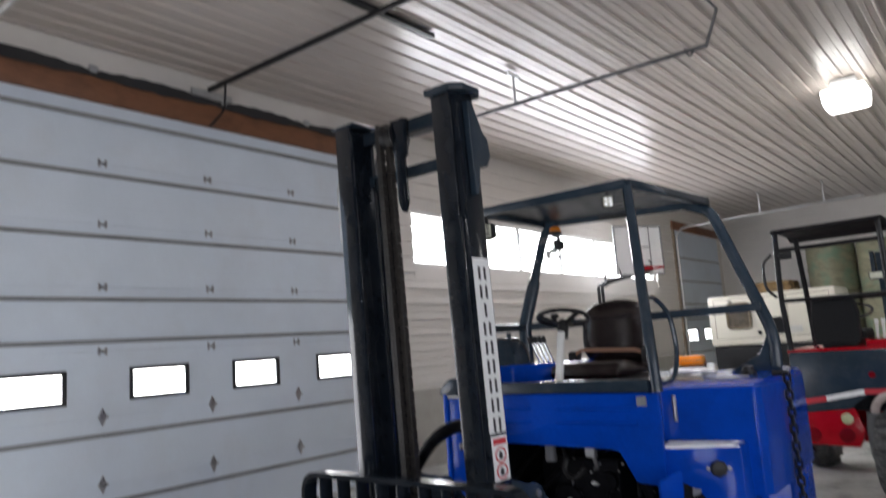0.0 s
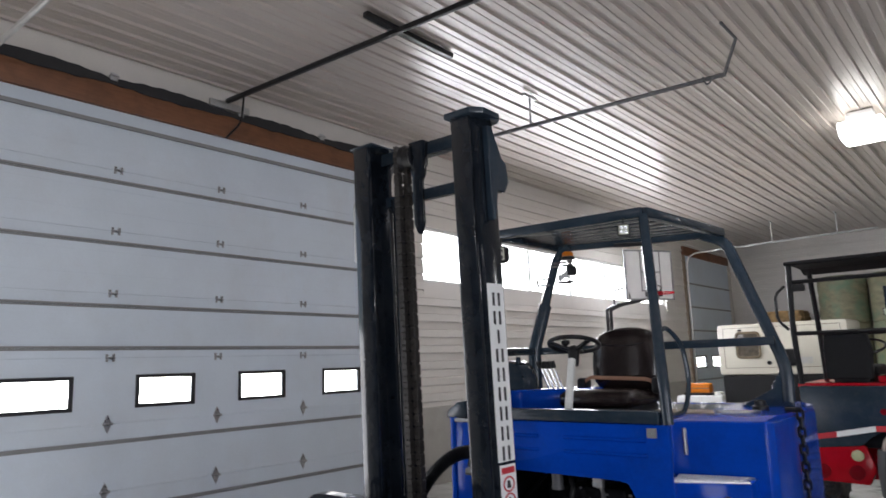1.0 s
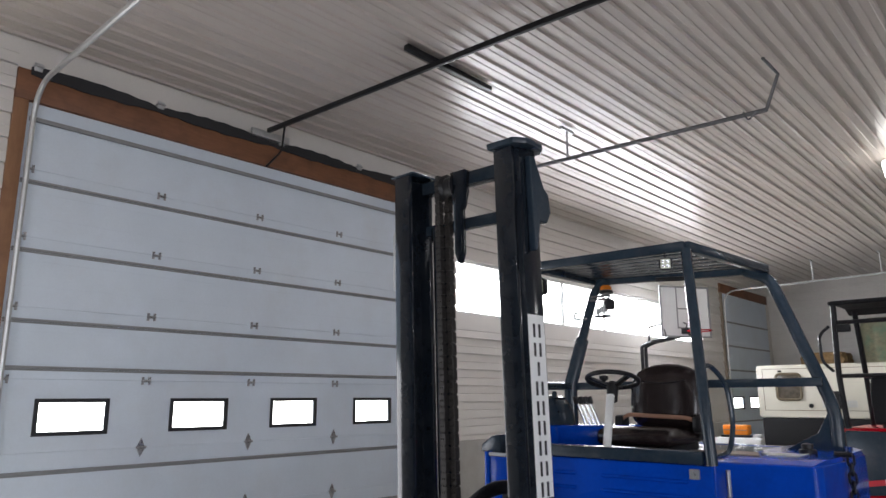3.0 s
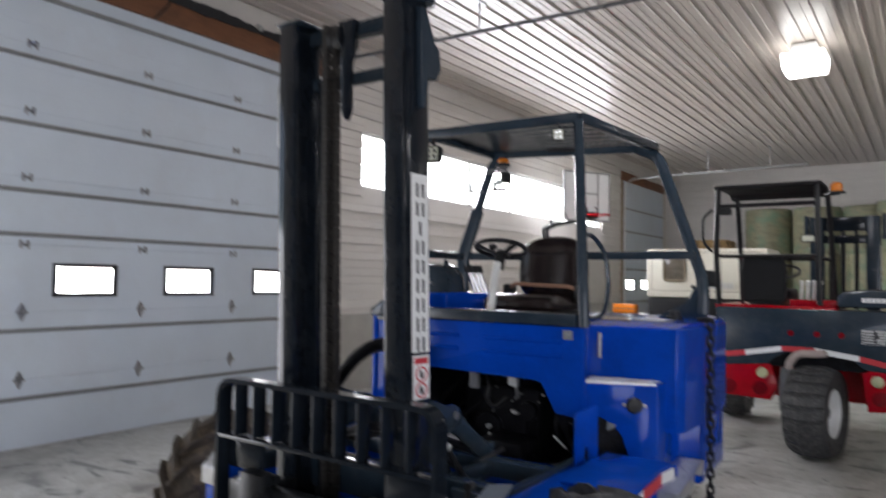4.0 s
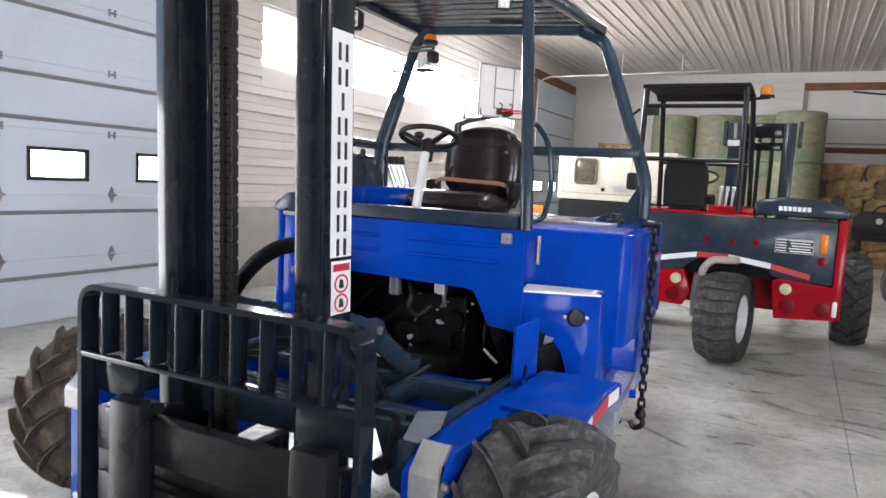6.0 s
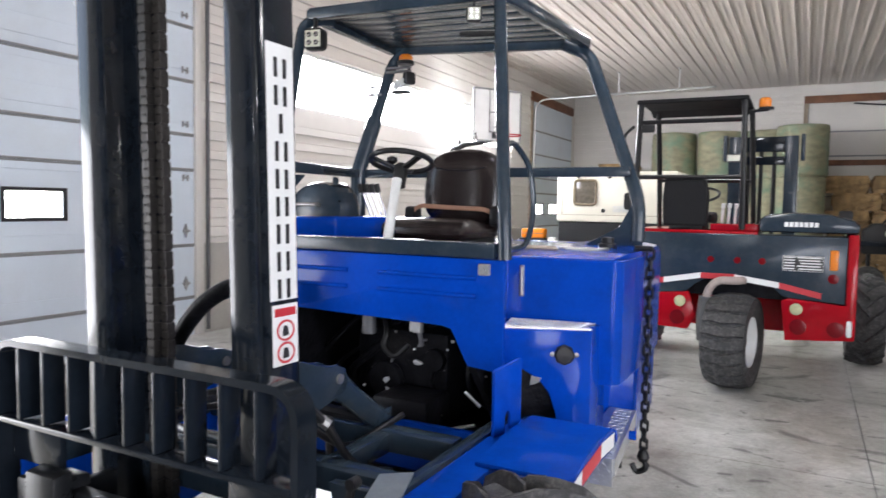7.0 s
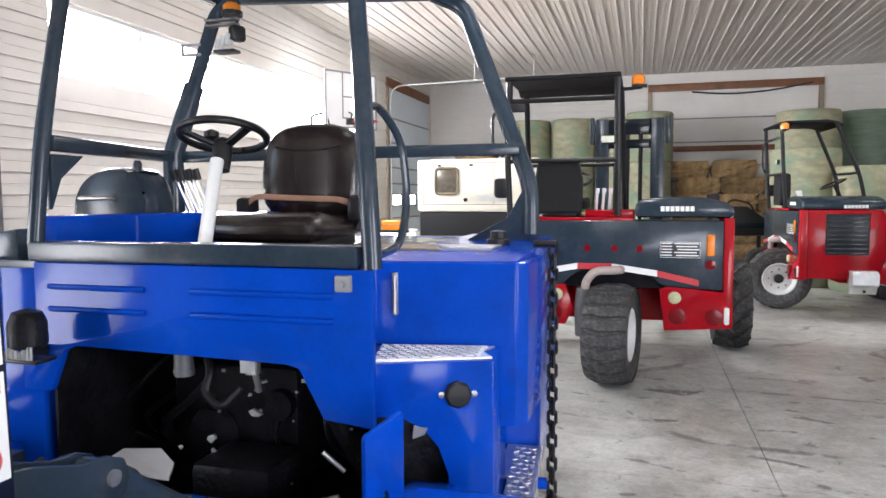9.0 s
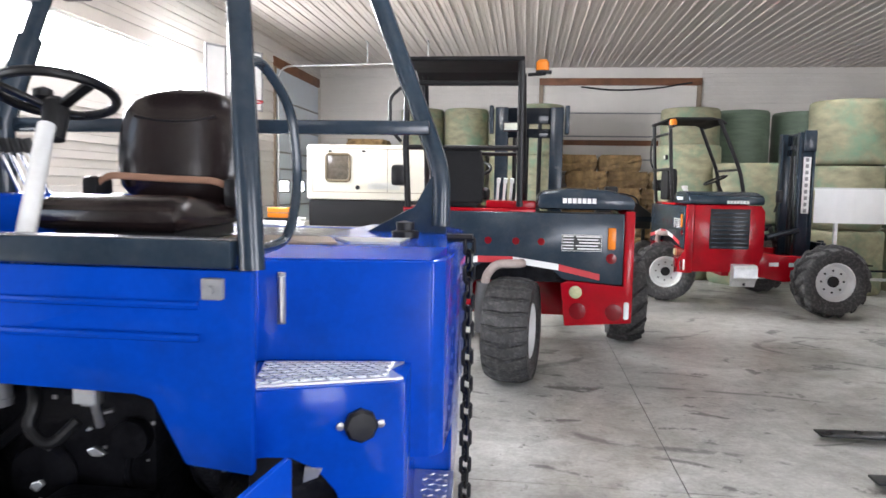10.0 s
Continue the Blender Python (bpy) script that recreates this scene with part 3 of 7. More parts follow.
def top_strut(door, y0, y1, turn):
    bm = B()
    box(bm, y0 + 0.02, y1 - 0.02, 0.003, 0.030, 4.095, 4.135, 0.003)
    bmesh.ops.transform(bm, matrix=turn, verts=bm.verts)
    part("stiffener", bm, M_STRUT, door, "thin dull grey stiffening strut", round_=False)



def hinges(door, cols, rows, turn):
    for r in rows:
        for c in cols:
            ob = new("hinge", HINGE_LOW if r < 1.5 else HINGE_HIGH)
            ob.parent = door
            ob.matrix_local = turn @ Matrix.Translation((c, 0.002, r))


west_turn = Matrix(((0, 1, 0, XW), (1, 0, 0, 0), (0, 0, 1, 0), (0, 0, 0, 1)))
door_1 = tagged(new("door_1"), "closed white sectional overhead door with four windows", "garage door", kind="structure")
sections(door_1, D1[0], D1[1], 4.27, 7, [2.68, 3.89, 5.038, 6.223], west_turn)
hinges(door_1, (2.10, 3.315, 4.465, 5.61, 6.80), [0.61 * k for k in range(1, 7)], west_turn)
top_strut(door_1, D1[0], D1[1], west_turn)
door_2 = tagged(new("door_2"), "closed white sectional overhead door at the far corner", "garage door", kind="structure")
sections(door_2, D2[0], D2[1], 4.27, 7, [18.70, 19.90, 21.02], west_turn, half=0.39)
north_turn = Matrix(((1, 0, 0, 0), (0, -1, 0, YN + 0.0), (0, 0, 1, 0), (0, 0, 0, 1)))
door_3 = tagged(new("door_3"), "closed white sectional overhead door behind hay bales", "garage door", kind="structure")
sections(door_3, D3[0], D3[1], 4.37, 7, [], north_turn, mat=M_SIDING)


def trim(name, bm, mat, label, category="trim"):
    return setting(name, bm, mat, label, category)


# timber heads and jambs
bm = B()
box(bm, XW - 0.06, XW + 0.045, D1[0] - 0.12, D1[1] + 0.12, 4.272, 4.555, 0.006)
trim("door_header", bm, M_WOOD, "reddish-brown timber beam over the overhead door", "beam")
for y in (D1[0] - 0.12, D1[1] + 0.003):
    bm = B()
    box(bm, XW - 0.06, XW + 0.04, y, y + 0.117, 0.0, 4.270, 0.005)
    trim("door_jamb", bm, M_JAMB if y < 3 else M_SIDING, "upright timber jamb beside the overhead door", "jamb")
bm = B()
box(bm, XW - 0.06, XW + 0.05, D2[0] - 0.12, D2[1] - 0.002, 4.272, 4.498, 0.006)
trim("door_header", bm, M_WOOD, "reddish-brown timber beam over the far overhead door", "beam")
bm = B()
box(bm, XW - 0.06, XW + 0.05, D2[0] - 0.12, D2[0] - 0.003, 0.0, 4.268, 0.006)
trim("door_jamb", bm, M_DULLWOOD, "dull tan timber post beside the far door", "jamb")
bm = B()
box(bm, D3[0] - 0.12, D3[1] + 0.12, YN - 0.06, YN + 0.04, 4.372, 4.56, 0.006)
trim("door_header", bm, M_WOOD, "reddish-brown timber beam over the end door", "beam")
for x in (D3[0] - 0.12, D3[1] + 0.003):
    bm = B()
    box(bm, x, x + 0.117, YN - 0.06, YN + 0.04, 0.0, 4.370, 0.005)
    trim("door_jamb", bm, M_DULLWOOD, "dull tan timber jamb beside the end door", "jamb")

bm = B()
box(bm, D3[0] + 0.3, D3[0] + 3.1, YN - 0.06, YN - 0.003, 2.76, 2.90, 0.006)
trim("door_rail", bm, M_WOOD, "brown timber rail across the end door", "beam")
# black cable looped under the end beam
bm = B()
tube(bm, arc([(D3[0] + 1.0, YN - 0.09, 4.32), (D3[0] + 1.9, YN - 0.09, 4.22), (D3[0] + 3.0, YN - 0.09, 4.28), (D3[0] + 3.9, YN - 0.09, 4.44)], 0.5, 6), 0.022, 8)
trim("cable", bm, M_SEAL, "black cable sagging below the timber beam", "cable")

# sagging black seal over the west door
bm = B()
n = 46
top, low = [], []
for i in range(n + 1):
    y = D1[0] - 0.02 + (D1[1] - D1[0]) * i / n
    u = (y - 3.2) / 1.33 % 1
    s = 0.018 + 0.048 * abs(math.sin(math.pi * u)) ** 0.8 + 0.007 * math.sin(31 * y)
    top.append((y, 4.548 + s))
    low.append((y, 4.530 - 0.6 * s + 0.006 * math.sin(17 * y)))
prism(bm, top + low[::-1], "x", XW + 0.045, XW + 0.06)
trim("door_seal", bm, M_SEAL, "sagging black rubber seal above the door beam", "seal")
for y in (2.06, 3.2, 4.66, 5.86):
    bm = B()
    box(bm, XW + 0.03, XW + 0.10, y - 0.04, y + 0.04, 4.585, 4.60, 0.003)
    box(bm, XW + 0.06, XW + 0.075, y - 0.035, y + 0.035, 4.55, 4.625, 0.003)
    trim("seal_bracket", bm, M_GALV, "small galvanised bracket holding the black seal", "bracket")


# door tracks -----------------------------------------------------------------
def door_track(y, reach, z, label, hang, mat=None, rise=0.05):
    t = thing("door_track", (XW, y, 0), label, "door track")
    w = W(t)
    bm = B()
    tube(bm, arc([(XW + 0.09, y, 0.05), (XW + 0.09, y, z - 0.02), (XW + reach, y, z + rise)], 0.35, 8), 0.024, 8)
    w.part("rail", bm, mat or M_GALV)
    for hx in hang:
        zz = z + rise * hx / reach
        bm = B()
        box(bm, XW + hx - 0.012, XW + hx + 0.012, y - 0.003, y + 0.003, zz, CZ - 0.03)
        box(bm, XW + hx - 0.015, XW + hx + 0.015, y - 0.13, y + 0.13, CZ - 0.062, CZ - 0.027)
        w.part("hanger", bm, M_GALV)
    return t


tr = door_track(D1[1] + 0.13, 4.72, 4.50, "galvanised overhead door track hung from the ceiling", (2.45,), M_TRACK, -0.09)
bm = B()
tube(bm, [(XW + 4.71, D1[1] + 0.13, 4.41), (XW + 4.865, D1[1] + 0.07, 4.715), (XW + 4.80, D1[1] - 0.14, CZ - 0.024)], 0.017, 6)
tube(bm, arc([(XW + 4.50, D1[1] + 0.11, 4.44), (XW + 4.54, D1[1] + 0.11, 4.33), (XW + 4.62, D1[1] + 0.11, 4.42)], 0.05), 0.009, 6)
W(tr).part("end_hanger", bm, M_TRACK)
door_track(D1[0] + 0.03, 4.6, 4.42, "galvanised overhead door track curving up the jamb", (1.9, 4.3))
door_track(D2[0] - 0.02, 4.4, 4.30, "pale overhead door track near the far corner", (2.2, 3.6))
# opener rail in the middle of the west door
op = thing("door_opener_rail", (XW, 4.72, CZ), "dark steel opener rail hung below the ceiling", "door opener")
w = W(op)
bm = B()
bar(bm, (XW + 0.12, 4.44, 4.66), (XW + 4.9, 4.80, 4.77), 0.045, 0.05, bevel=0.006)
w.part("rail", bm, M_BLACK)
bm = B()
tube(bm, arc([(XW + 0.4, 4.47, 4.66), (XW + 0.36, 4.47, 4.36), (XW + 0.10, 4.45, 4.24)], 0.08), 0.012, 8)
w.part("arm", bm, M_BLACK)
bm = B()
box(bm, XW + 2.46, XW + 2.52, 4.31, 5.53, CZ - 0.075, CZ - 0.024, 0.004)
w.part("crossbar", bm, M_BLACK)
bm = B()
box(bm, XW + 0.06, XW + 0.10, 4.25, 4.75, 4.58, 4.66, 0.004)
w.part("bracket", bm, M_GALV)

# strip window ----------------------------------------------------------------
window_1 = tagged(new("window_1"), "long strip window glaring with daylight", "window", kind="structure")
bm = B()
for ya, yb, za, zb in ((WIN[0], WIN[1], WIN[2], WIN[2] + 0.04), (WIN[0], WIN[1], WIN[3] - 0.04, WIN[3]), (WIN[0], WIN[0] + 0.05, WIN[2] + 0.04, WIN[3] - 0.04), (WIN[1] - 0.05, WIN[1], WIN[2] + 0.04, WIN[3] - 0.04)):
    box(bm, XW - 0.13, XW - 0.06, ya, yb, za, zb)
part("window_frame", bm, M_WHITE, window_1, round_=False)
k = 6
for i in range(k):
    ya = WIN[0] + 0.05 + (WIN[1] - WIN[0] - 0.1) * i / k
    yb = WIN[0] + 0.05 + (WIN[1] - WIN[0] - 0.1) * (i + 1) / k
    bm = B()
    box(bm, XW - 0.10, XW - 0.094, ya + 0.02, yb - 0.02, WIN[2] + 0.04, WIN[3] - 0.04)
    p = part("pane", bm, M_GLASS, window_1, round_=False)
    p.visible_shadow = False
    if i:
        bm = B()
        box(bm, XW - 0.12, XW - 0.07, ya - 0.02, ya + 0.02, WIN[2] + 0.04, WIN[3] - 0.04)
        part("mullion", bm, M_WHITE, window_1, round_=False)
# hazy daylight beyond the windows
bm = B()
box(bm, XW - 6.0, XW - 5.9, 4, 45, -0.3, 16)
setting("backdrop", bm, M_OUTSIDE, "hazy white daylight outside the windows", "backdrop")


# ceiling lamps ---------------------------------------------------------------
def high_bay(x, y):
    t = thing("ceiling_light", (x, y, CZ), "square white ceiling light, lit, under the ribbed ceiling; four of five added unseen", "ceiling light", "ceiling lights")
    w = W(t)
    bm = B()
    box(bm, x - 0.16, x + 0.16, y - 0.16, y + 0.16, CZ - 0.155, CZ - 0.024, 0.03)
    w.part("housing", bm, M_WHITE)
    bm = B()
    lathe(bm, [(0.30, CZ - 0.16), (0.365, CZ - 0.175), (0.38, CZ - 0.20), (0.355, CZ - 0.38), (0.325, CZ - 0.40)], 4, "z", (x, y, 0))
    bmesh.ops.rotate(bm, verts=bm.verts, cent=(x, y, 0), matrix=Matrix.Rotation(radians(45), 3, "Z"))
    bmesh.ops.bevel(bm, geom=bm.edges[:], offset=0.03, segments=2, profile=0.5, affect="EDGES")
    w.part("diffuser", bm, M_LAMPGLOW)


# fixtures for the real lamp and for the four added ones
for lx, ly in LAMPS:
    high_bay(lx, ly)

# ---- wheels ----


def carcass_mesh(r, w, lug_h):
    """The tyre's body round the x axis, open at the rim."""
    bm = B()
    h = w / 2
    prof = [(r * 0.49, -h * 0.70), (r * 0.53, -h * 0.84), (r * 0.68, -h * 0.98), (r * 0.82, -h * 1.0), (r - lug_h - 0.02, -h * 0.92), (r - lug_h, -h * 0.7), (r - lug_h, h * 0.7), (r - lug_h - 0.02, h * 0.92), (r * 0.82, h * 1.0), (r * 0.68, h * 0.98), (r * 0.53, h * 0.84), (r * 0.49, h * 0.70)]
    return lathe(bm, prof, 44, "x", caps=(False, False))


def lug_bm(r, w, s, lug_h, sweep, thick):
    """One raised lug on the side s of the tread, at angle 0 round the x axis."""
    bm = B()
    h = w / 2
    low, high = [], []
    path = [(-0.07 * s * h, 0.0), (0.26 * s * h, sweep * 0.36), (0.62 * s * h, sweep * 0.70), (0.99 * s * h, sweep)]
    for side in (-1, 1):
        for k, (x, da) in enumerate(path if side < 0 else path[::-1]):
            kk = k if side < 0 else 3 - k
            for lst, q, squeeze in ((low, r - lug_h - 0.03, 1.15), (high, r - (0.0, 0.0, 0.006, 0.035)[kk], 0.78)):
                aa = -da + side * thick * (0.5 + 0.08 * kk) * squeeze
                lst.append(bm.verts.new((x, q * math.cos(aa), q * math.sin(aa))))
    k = len(low)
    bm.faces.new(high)
    for j in range(k):
        bm.faces.new((low[j], low[(j + 1) % k], high[(j + 1) % k], high[j]))
    return bm


def lug_mesh(r, w, s, lug_h, sweep, thick, mat, cache={}):
    key = (r, w, s, lug_h, sweep, thick, mat.name)
    if key not in cache:
        bm = lug_bm(r, w, s, lug_h, sweep, thick)
        bmesh.ops.recalc_face_normals(bm, faces=bm.faces)
        me = bpy.data.meshes.new("lug")
        bm.to_mesh(me)
        bm.free()
        me.materials.append(mat)
        cache[key] = me
    return cache[key]


def rim_mesh(r, w, side=1):
    bm = B()
    h = w / 2
    lathe(bm, [(r * 0.53, h * 0.86 * side), (r * 0.50, h * 0.88 * side), (r * 0.45, h * 0.55 * side), (r * 0.41, h * 0.35 * side), (r * 0.20, h * 0.30 * side), (r * 0.19, h * 0.42 * side), (0.004, h * 0.44 * side)], 28, "x", caps=(False, True))
    return bm


def hub_mesh(r, w, side=1):
    bm = B()
    h = w / 2 * side
    lathe(bm, [(r * 0.15, h * 0.30), (r * 0.15, h * 0.55), (r * 0.10, h * 0.62), (0.004, h * 0.62)], 16, "x")
    for j in range(8):
        a = 2 * math.pi * j / 8
        y, z = r * 0.30 * math.cos(a), r * 0.30 * math.sin(a)
        tube(bm, [(h * 0.26, y, z), (h * 0.42, y, z)], r * 0.028, 6)
    return bm


def wheel(parent, at, r, w, tyre_mat, name="wheel", turn=0.0, chevron=True, lugs=16, lug_h=0.045, label="", flip=1):
    """A wheel part with its tyre, lugs, two rim faces and hubs."""
    hub = part(name, rim_mesh(r, w, 1), M_WHITE, parent, label or "white steel wheel")
    hub.location = at
    hub.rotation_euler = (0, 0, radians(turn))
    part("tyre", carcass_mesh(r, w, lug_h), tyre_mat, hub, "ribbed rubber tyre")
    sweep, thick = (0.44, 0.047) if chevron else (0.10, 0.20)
    for s in (-1, 1):
        me = lug_mesh(r, w, s, lug_h, sweep * flip, thick, tyre_mat)
        for i in range(lugs):
            ob = new("lug", me)
            ob.parent = hub
            ob.rotation_euler = (2 * math.pi * (i + (0.5 if s > 0 and chevron else 0)) / lugs, 0, 0)
    part("rim", rim_mesh(r, w, -1), M_WHITE, hub)
    part("hub", hub_mesh(r, w, 1), M_BLACK, hub)
    part("hub", hub_mesh(r, w, -1), M_BLACK, hub)
    return hub


# ---- the blue truck-mounted forklift ----
CX = -1.76
fork_truck = thing("forklift", (CX, 3.6, 0), "blue and slate truck-mounted forklift with a tall mast", "forklift")
w = W(fork_truck)


GX = -1.685             # middle of the legs


# wheels
for s, mat in ((1, M_RUBBER), (-1, M_WARMRUBBER)):
    wheel(fork_truck, (GX - CX + (0.945 if s > 0 else -1.295), (2.68 if s > 0 else 2.92) - 3.6, 0.43 if s > 0 else 0.42), 0.43 if s > 0 else 0.42, 0.34 if s > 0 else 0.33, mat, label="front wheel with a deep-lugged tyre" if s > 0 else "front wheel with a dusty tyre, browned for warm light")
wheel(fork_truck, (0.15, 4.75 - 3.6, 0.44), 0.44, 0.34, M_RUBBER, "rear_wheel", label="rear wheel under the body")

# mast rails: stepped channels
mast = Leaning(fork_truck)
MX = -1.755
for s in (-1, 1):
    X = lambda v: MX + s * v
    z1 = 2.705
    bm = B()
    prism(bm, [(X(0.255), 2.455), (X(0.35), 2.455), (X(0.35), 2.478), (X(0.338), 2.483), (X(0.338), 2.490), (X(0.36), 2.495), (X(0.36), 2.615), (X(0.255), 2.615), (X(0.255), 2.592), (X(0.31), 2.585), (X(0.31), 2.485), (X(0.255), 2.478)], "z", 0.22, z1, 0.003)
    mast.part("mast_rail", bm, M_MAST, "dark mast channel")
    bm = B()
    if s > 0:
        prism(bm, [(X(0.23), 2.44), (X(0.37), 2.44), (X(0.41), 2.49), (X(0.41), 2.60), (X(0.37), 2.65), (X(0.23), 2.65)], "z", 2.707, 2.735, 0.006)
    else:
        box(bm, X(0.37), X(0.22), 2.45, 2.64, 2.707, 2.717, 0.003)
    mast.part("head_plate", bm, M_SLATE)
    bm = B()
    prism(bm, [(2.53, 2.67), (2.56, 2.67), (2.62, 2.54), (2.65, 2.52), (2.66, 2.44), (2.63, 2.39), (2.58, 2.39), (2.55, 2.26), (2.53, 2.26)], "x", X(0.362), X(0.395), 0.006)
    mast.part("mast_bracket", bm, M_SLATE, round_=False)
    bm = B()
    prism(bm, [(2.465, 2.42), (2.49, 2.50), (2.49, 2.24), (2.465, 2.16)], "x", X(0.351), X(0.375), 0.003)
    mast.part("wear_pad", bm, M_DARK if s > 0 else M_GALV, round_=False)
for z0, z1, y0, y1 in ((2.62, 2.68, 2.54, 2.60), (2.42, 2.47, 2.56, 2.60), (0.675, 0.82, 2.56, 2.60), (0.28, 0.42, 2.54, 2.60)):
    bm = B()
    box(bm, MX - 0.25, MX + 0.25, y0, y1, z0, z1, 0.006)
    mast.part("mast_crossbar", bm, M_SLATE)

# lift cylinder, rod and chains
bm = B()
tube(bm, [(-1.905, 2.555, 0.28), (-1.905, 2.555, 2.42)], 0.035, 16)
tube(bm, [(-1.905, 2.555, 2.38), (-1.905, 2.555, 2.44)], 0.042, 16)
mast.part("lift_cylinder", bm, M_DARK)
bm = B()
tube(bm, [(-1.905, 2.555, 2.42), (-1.905, 2.555, 2.64)], 0.018, 12)
mast.part("lift_rod", bm, M_CHROME)
bm = B()
tube(bm, [(-1.955, 2.575, 1.12), (-1.955, 2.575, 2.42)], 0.007, 8)
mast.part("guide_rod", bm, M_WHITE, "pale straight guide rod")


def leaf_chain(x, y, z0, z1, name="lift_chain"):
    bm = B()
    z, i = z0, 0
    while z < z1:
        for k in range(-2, 3):
            if (k + i) % 2 == 0:
                box(bm, x + k * 0.006 - 0.0028, x + k * 0.006 + 0.0028, y - 0.014, y + 0.014, z - 0.009, z + 0.036)
        box(bm, x - 0.0165, x + 0.0165, y - 0.004, y + 0.004, z - 0.004, z + 0.004)
        z += 0.027
        i += 1
    mast.part(name, bm, M_CHAIN, "brown oiled leaf chain", round_=False)


leaf_chain(-1.868, 2.51, 0.62, 2.66)
leaf_chain(-1.830, 2.53, 0.62, 2.66)
bm = B()
lathe(bm, [(0.03, -0.035), (0.07, -0.035), (0.058, -0.02), (0.058, 0.02), (0.07, 0.035), (0.03, 0.035)], 20, "x", (-1.81, 2.55, 2.62))
mast.part("chain_pulley", bm, M_BLACK)
bm = B()
prism(bm, [(-1.79, 2.68), (-1.70, 2.68), (-1.72, 2.52), (-1.735, 2.50), (-1.735, 2.30), (-1.755, 2.25), (-1.775, 2.30), (-1.775, 2.5)], "y", 2.50, 2.54, 0.006)
mast.part("chain_anchor", bm, M_DARK)

# hoses behind the mast
bm = B()
tube(bm, arc([(-2.10, 2.70, 0.92), (-2.01, 2.72, 1.11), (-1.90, 2.72, 1.225), (-1.78, 2.72, 1.292), (-1.62, 2.72, 1.30), (-1.55, 2.70, 1.10)], 0.08, 6), 0.030, 12)
w.part("hydraulic_hose", bm, M_GREASE, "black sleeved hydraulic hose")
bm = B()
tube(bm, arc([(CX - 0.45, 2.9, 0.75), (CX - 0.2, 2.8, 0.90), (CX + 0.1, 2.8, 0.92), (CX + 0.25, 3.1, 0.80)], 0.2, 6), 0.022, 8)
w.part("hose", bm, M_GREASE)

for pts, r in ((((-1.47, 2.66, 1.0), (-1.41, 2.74, 0.90), (-1.36, 2.84, 0.72), (-1.34, 3.02, 0.66)), 0.014),
               (((-1.50, 2.70, 0.92), (-1.45, 2.80, 0.82), (-1.46, 2.95, 0.74), (-1.40, 3.20, 0.80)), 0.011),
               (((-1.30, 2.72, 0.62), (-1.36, 2.80, 0.66), (-1.50, 2.90, 0.64), (-1.62, 3.05, 0.80)), 0.016),
               (((-2.18, 2.66, 0.98), (-2.14, 2.78, 0.84), (-2.02, 2.92, 0.80), (-1.96, 3.2, 0.86)), 0.014)):
    bm = B()
    tube(bm, arc(pts, 0.09, 6), r, 8)
    w.part("hose", bm, M_BLACK)
for p in ((-1.41, 2.74, 0.90), (-1.46, 2.95, 0.74), (-1.36, 2.80, 0.66)):
    bm = B()
    tube(bm, [(p[0] - 0.012, p[1], p[2]), (p[0] + 0.012, p[1] + 0.012, p[2] - 0.018)], 0.019, 8)
    w.part("hose_clamp", bm, M_STEEL)

# sign on the rail: a white plate with pairs of dark bars for its writing
XS = MX + 0.3605
bm = B()
box(bm, XS, XS + 0.002, 2.497, 2.607, 1.297, 1.998)
sign = mast.part("sign", bm, M_STICKER, "white upright name plate with black bars", round_=False)
for i in range(9):
    z = 1.961 - i * 0.0757
    bm = B()
    for dy in (0.0,) if i == 2 else (-0.0185, 0.0185):
        box(bm, XS + 0.002, XS + 0.0032, 2.552 + dy - 0.0075, 2.552 + dy + 0.0075, z - 0.054, z, 0.0005)
    mast.part("print_block", bm, M_INK, parent=sign, round_=False)
bm = B()
box(bm, XS, XS + 0.002, 2.503, 2.607, 1.115, 1.285)
warn = mast.part("warning_sticker", bm, M_STICKER, "white warning sticker with red rings", round_=False)
bm = B()
box(bm, XS + 0.002, XS + 0.003, 2.512, 2.598, 1.252, 1.275)
mast.part("red_bar", bm, M_REDINK, parent=warn, round_=False)
for z in (1.212, 1.15):
    bm = B()
    ring = [(XS + 0.0025, 2.555 + 0.034 * math.cos(a * math.pi / 10), z + 0.027 * math.sin(a * math.pi / 10)) for a in range(20)]
    tube(bm, ring, 0.0035, 6, closed=True)
    mast.part("red_ring", bm, M_REDINK, parent=warn)
    bm = B()
    prism(bm, [(2.542, z - 0.015), (2.569, z - 0.015), (2.563, z + 0.012), (2.547, z + 0.014)], "x", XS + 0.002, XS + 0.003)
    mast.part("pictogram", bm, M_INK, parent=warn, round_=False)

# load backrest: a bent flat bar with deep slats
XL, XR, YB = -2.240, -1.110, 2.27
bm = B()
path = arc([(XL, YB, 0.26), (XL, YB, 1.145), (XR, YB, 1.145), (XR, YB, 0.26)], 0.085, 6)
d = 0.034
inner, outer = [], []
for i, p in enumerate(path):
    a, b = path[max(i - 1, 0)], path[min(i + 1, len(path) - 1)]
    t = (b - a).normalized()
    nrm = Vector((t.z, 0, -t.x))
    outer.append([bm.verts.new(p - nrm * 0.010 + Vector((0, sy * d, 0))) for sy in (-1, 1)])
    inner.append([bm.verts.new(p + nrm * 0.010 + Vector((0, sy * d, 0))) for sy in (-1, 1)])
for i in range(len(path) - 1):
    for A in (outer, inner):
        bm.faces.new((A[i][0], A[i][1], A[i + 1][1], A[i + 1][0]))
    for k in (0, 1):
        bm.faces.new((outer[i][k], inner[i][k], inner[i + 1][k], outer[i + 1][k]))
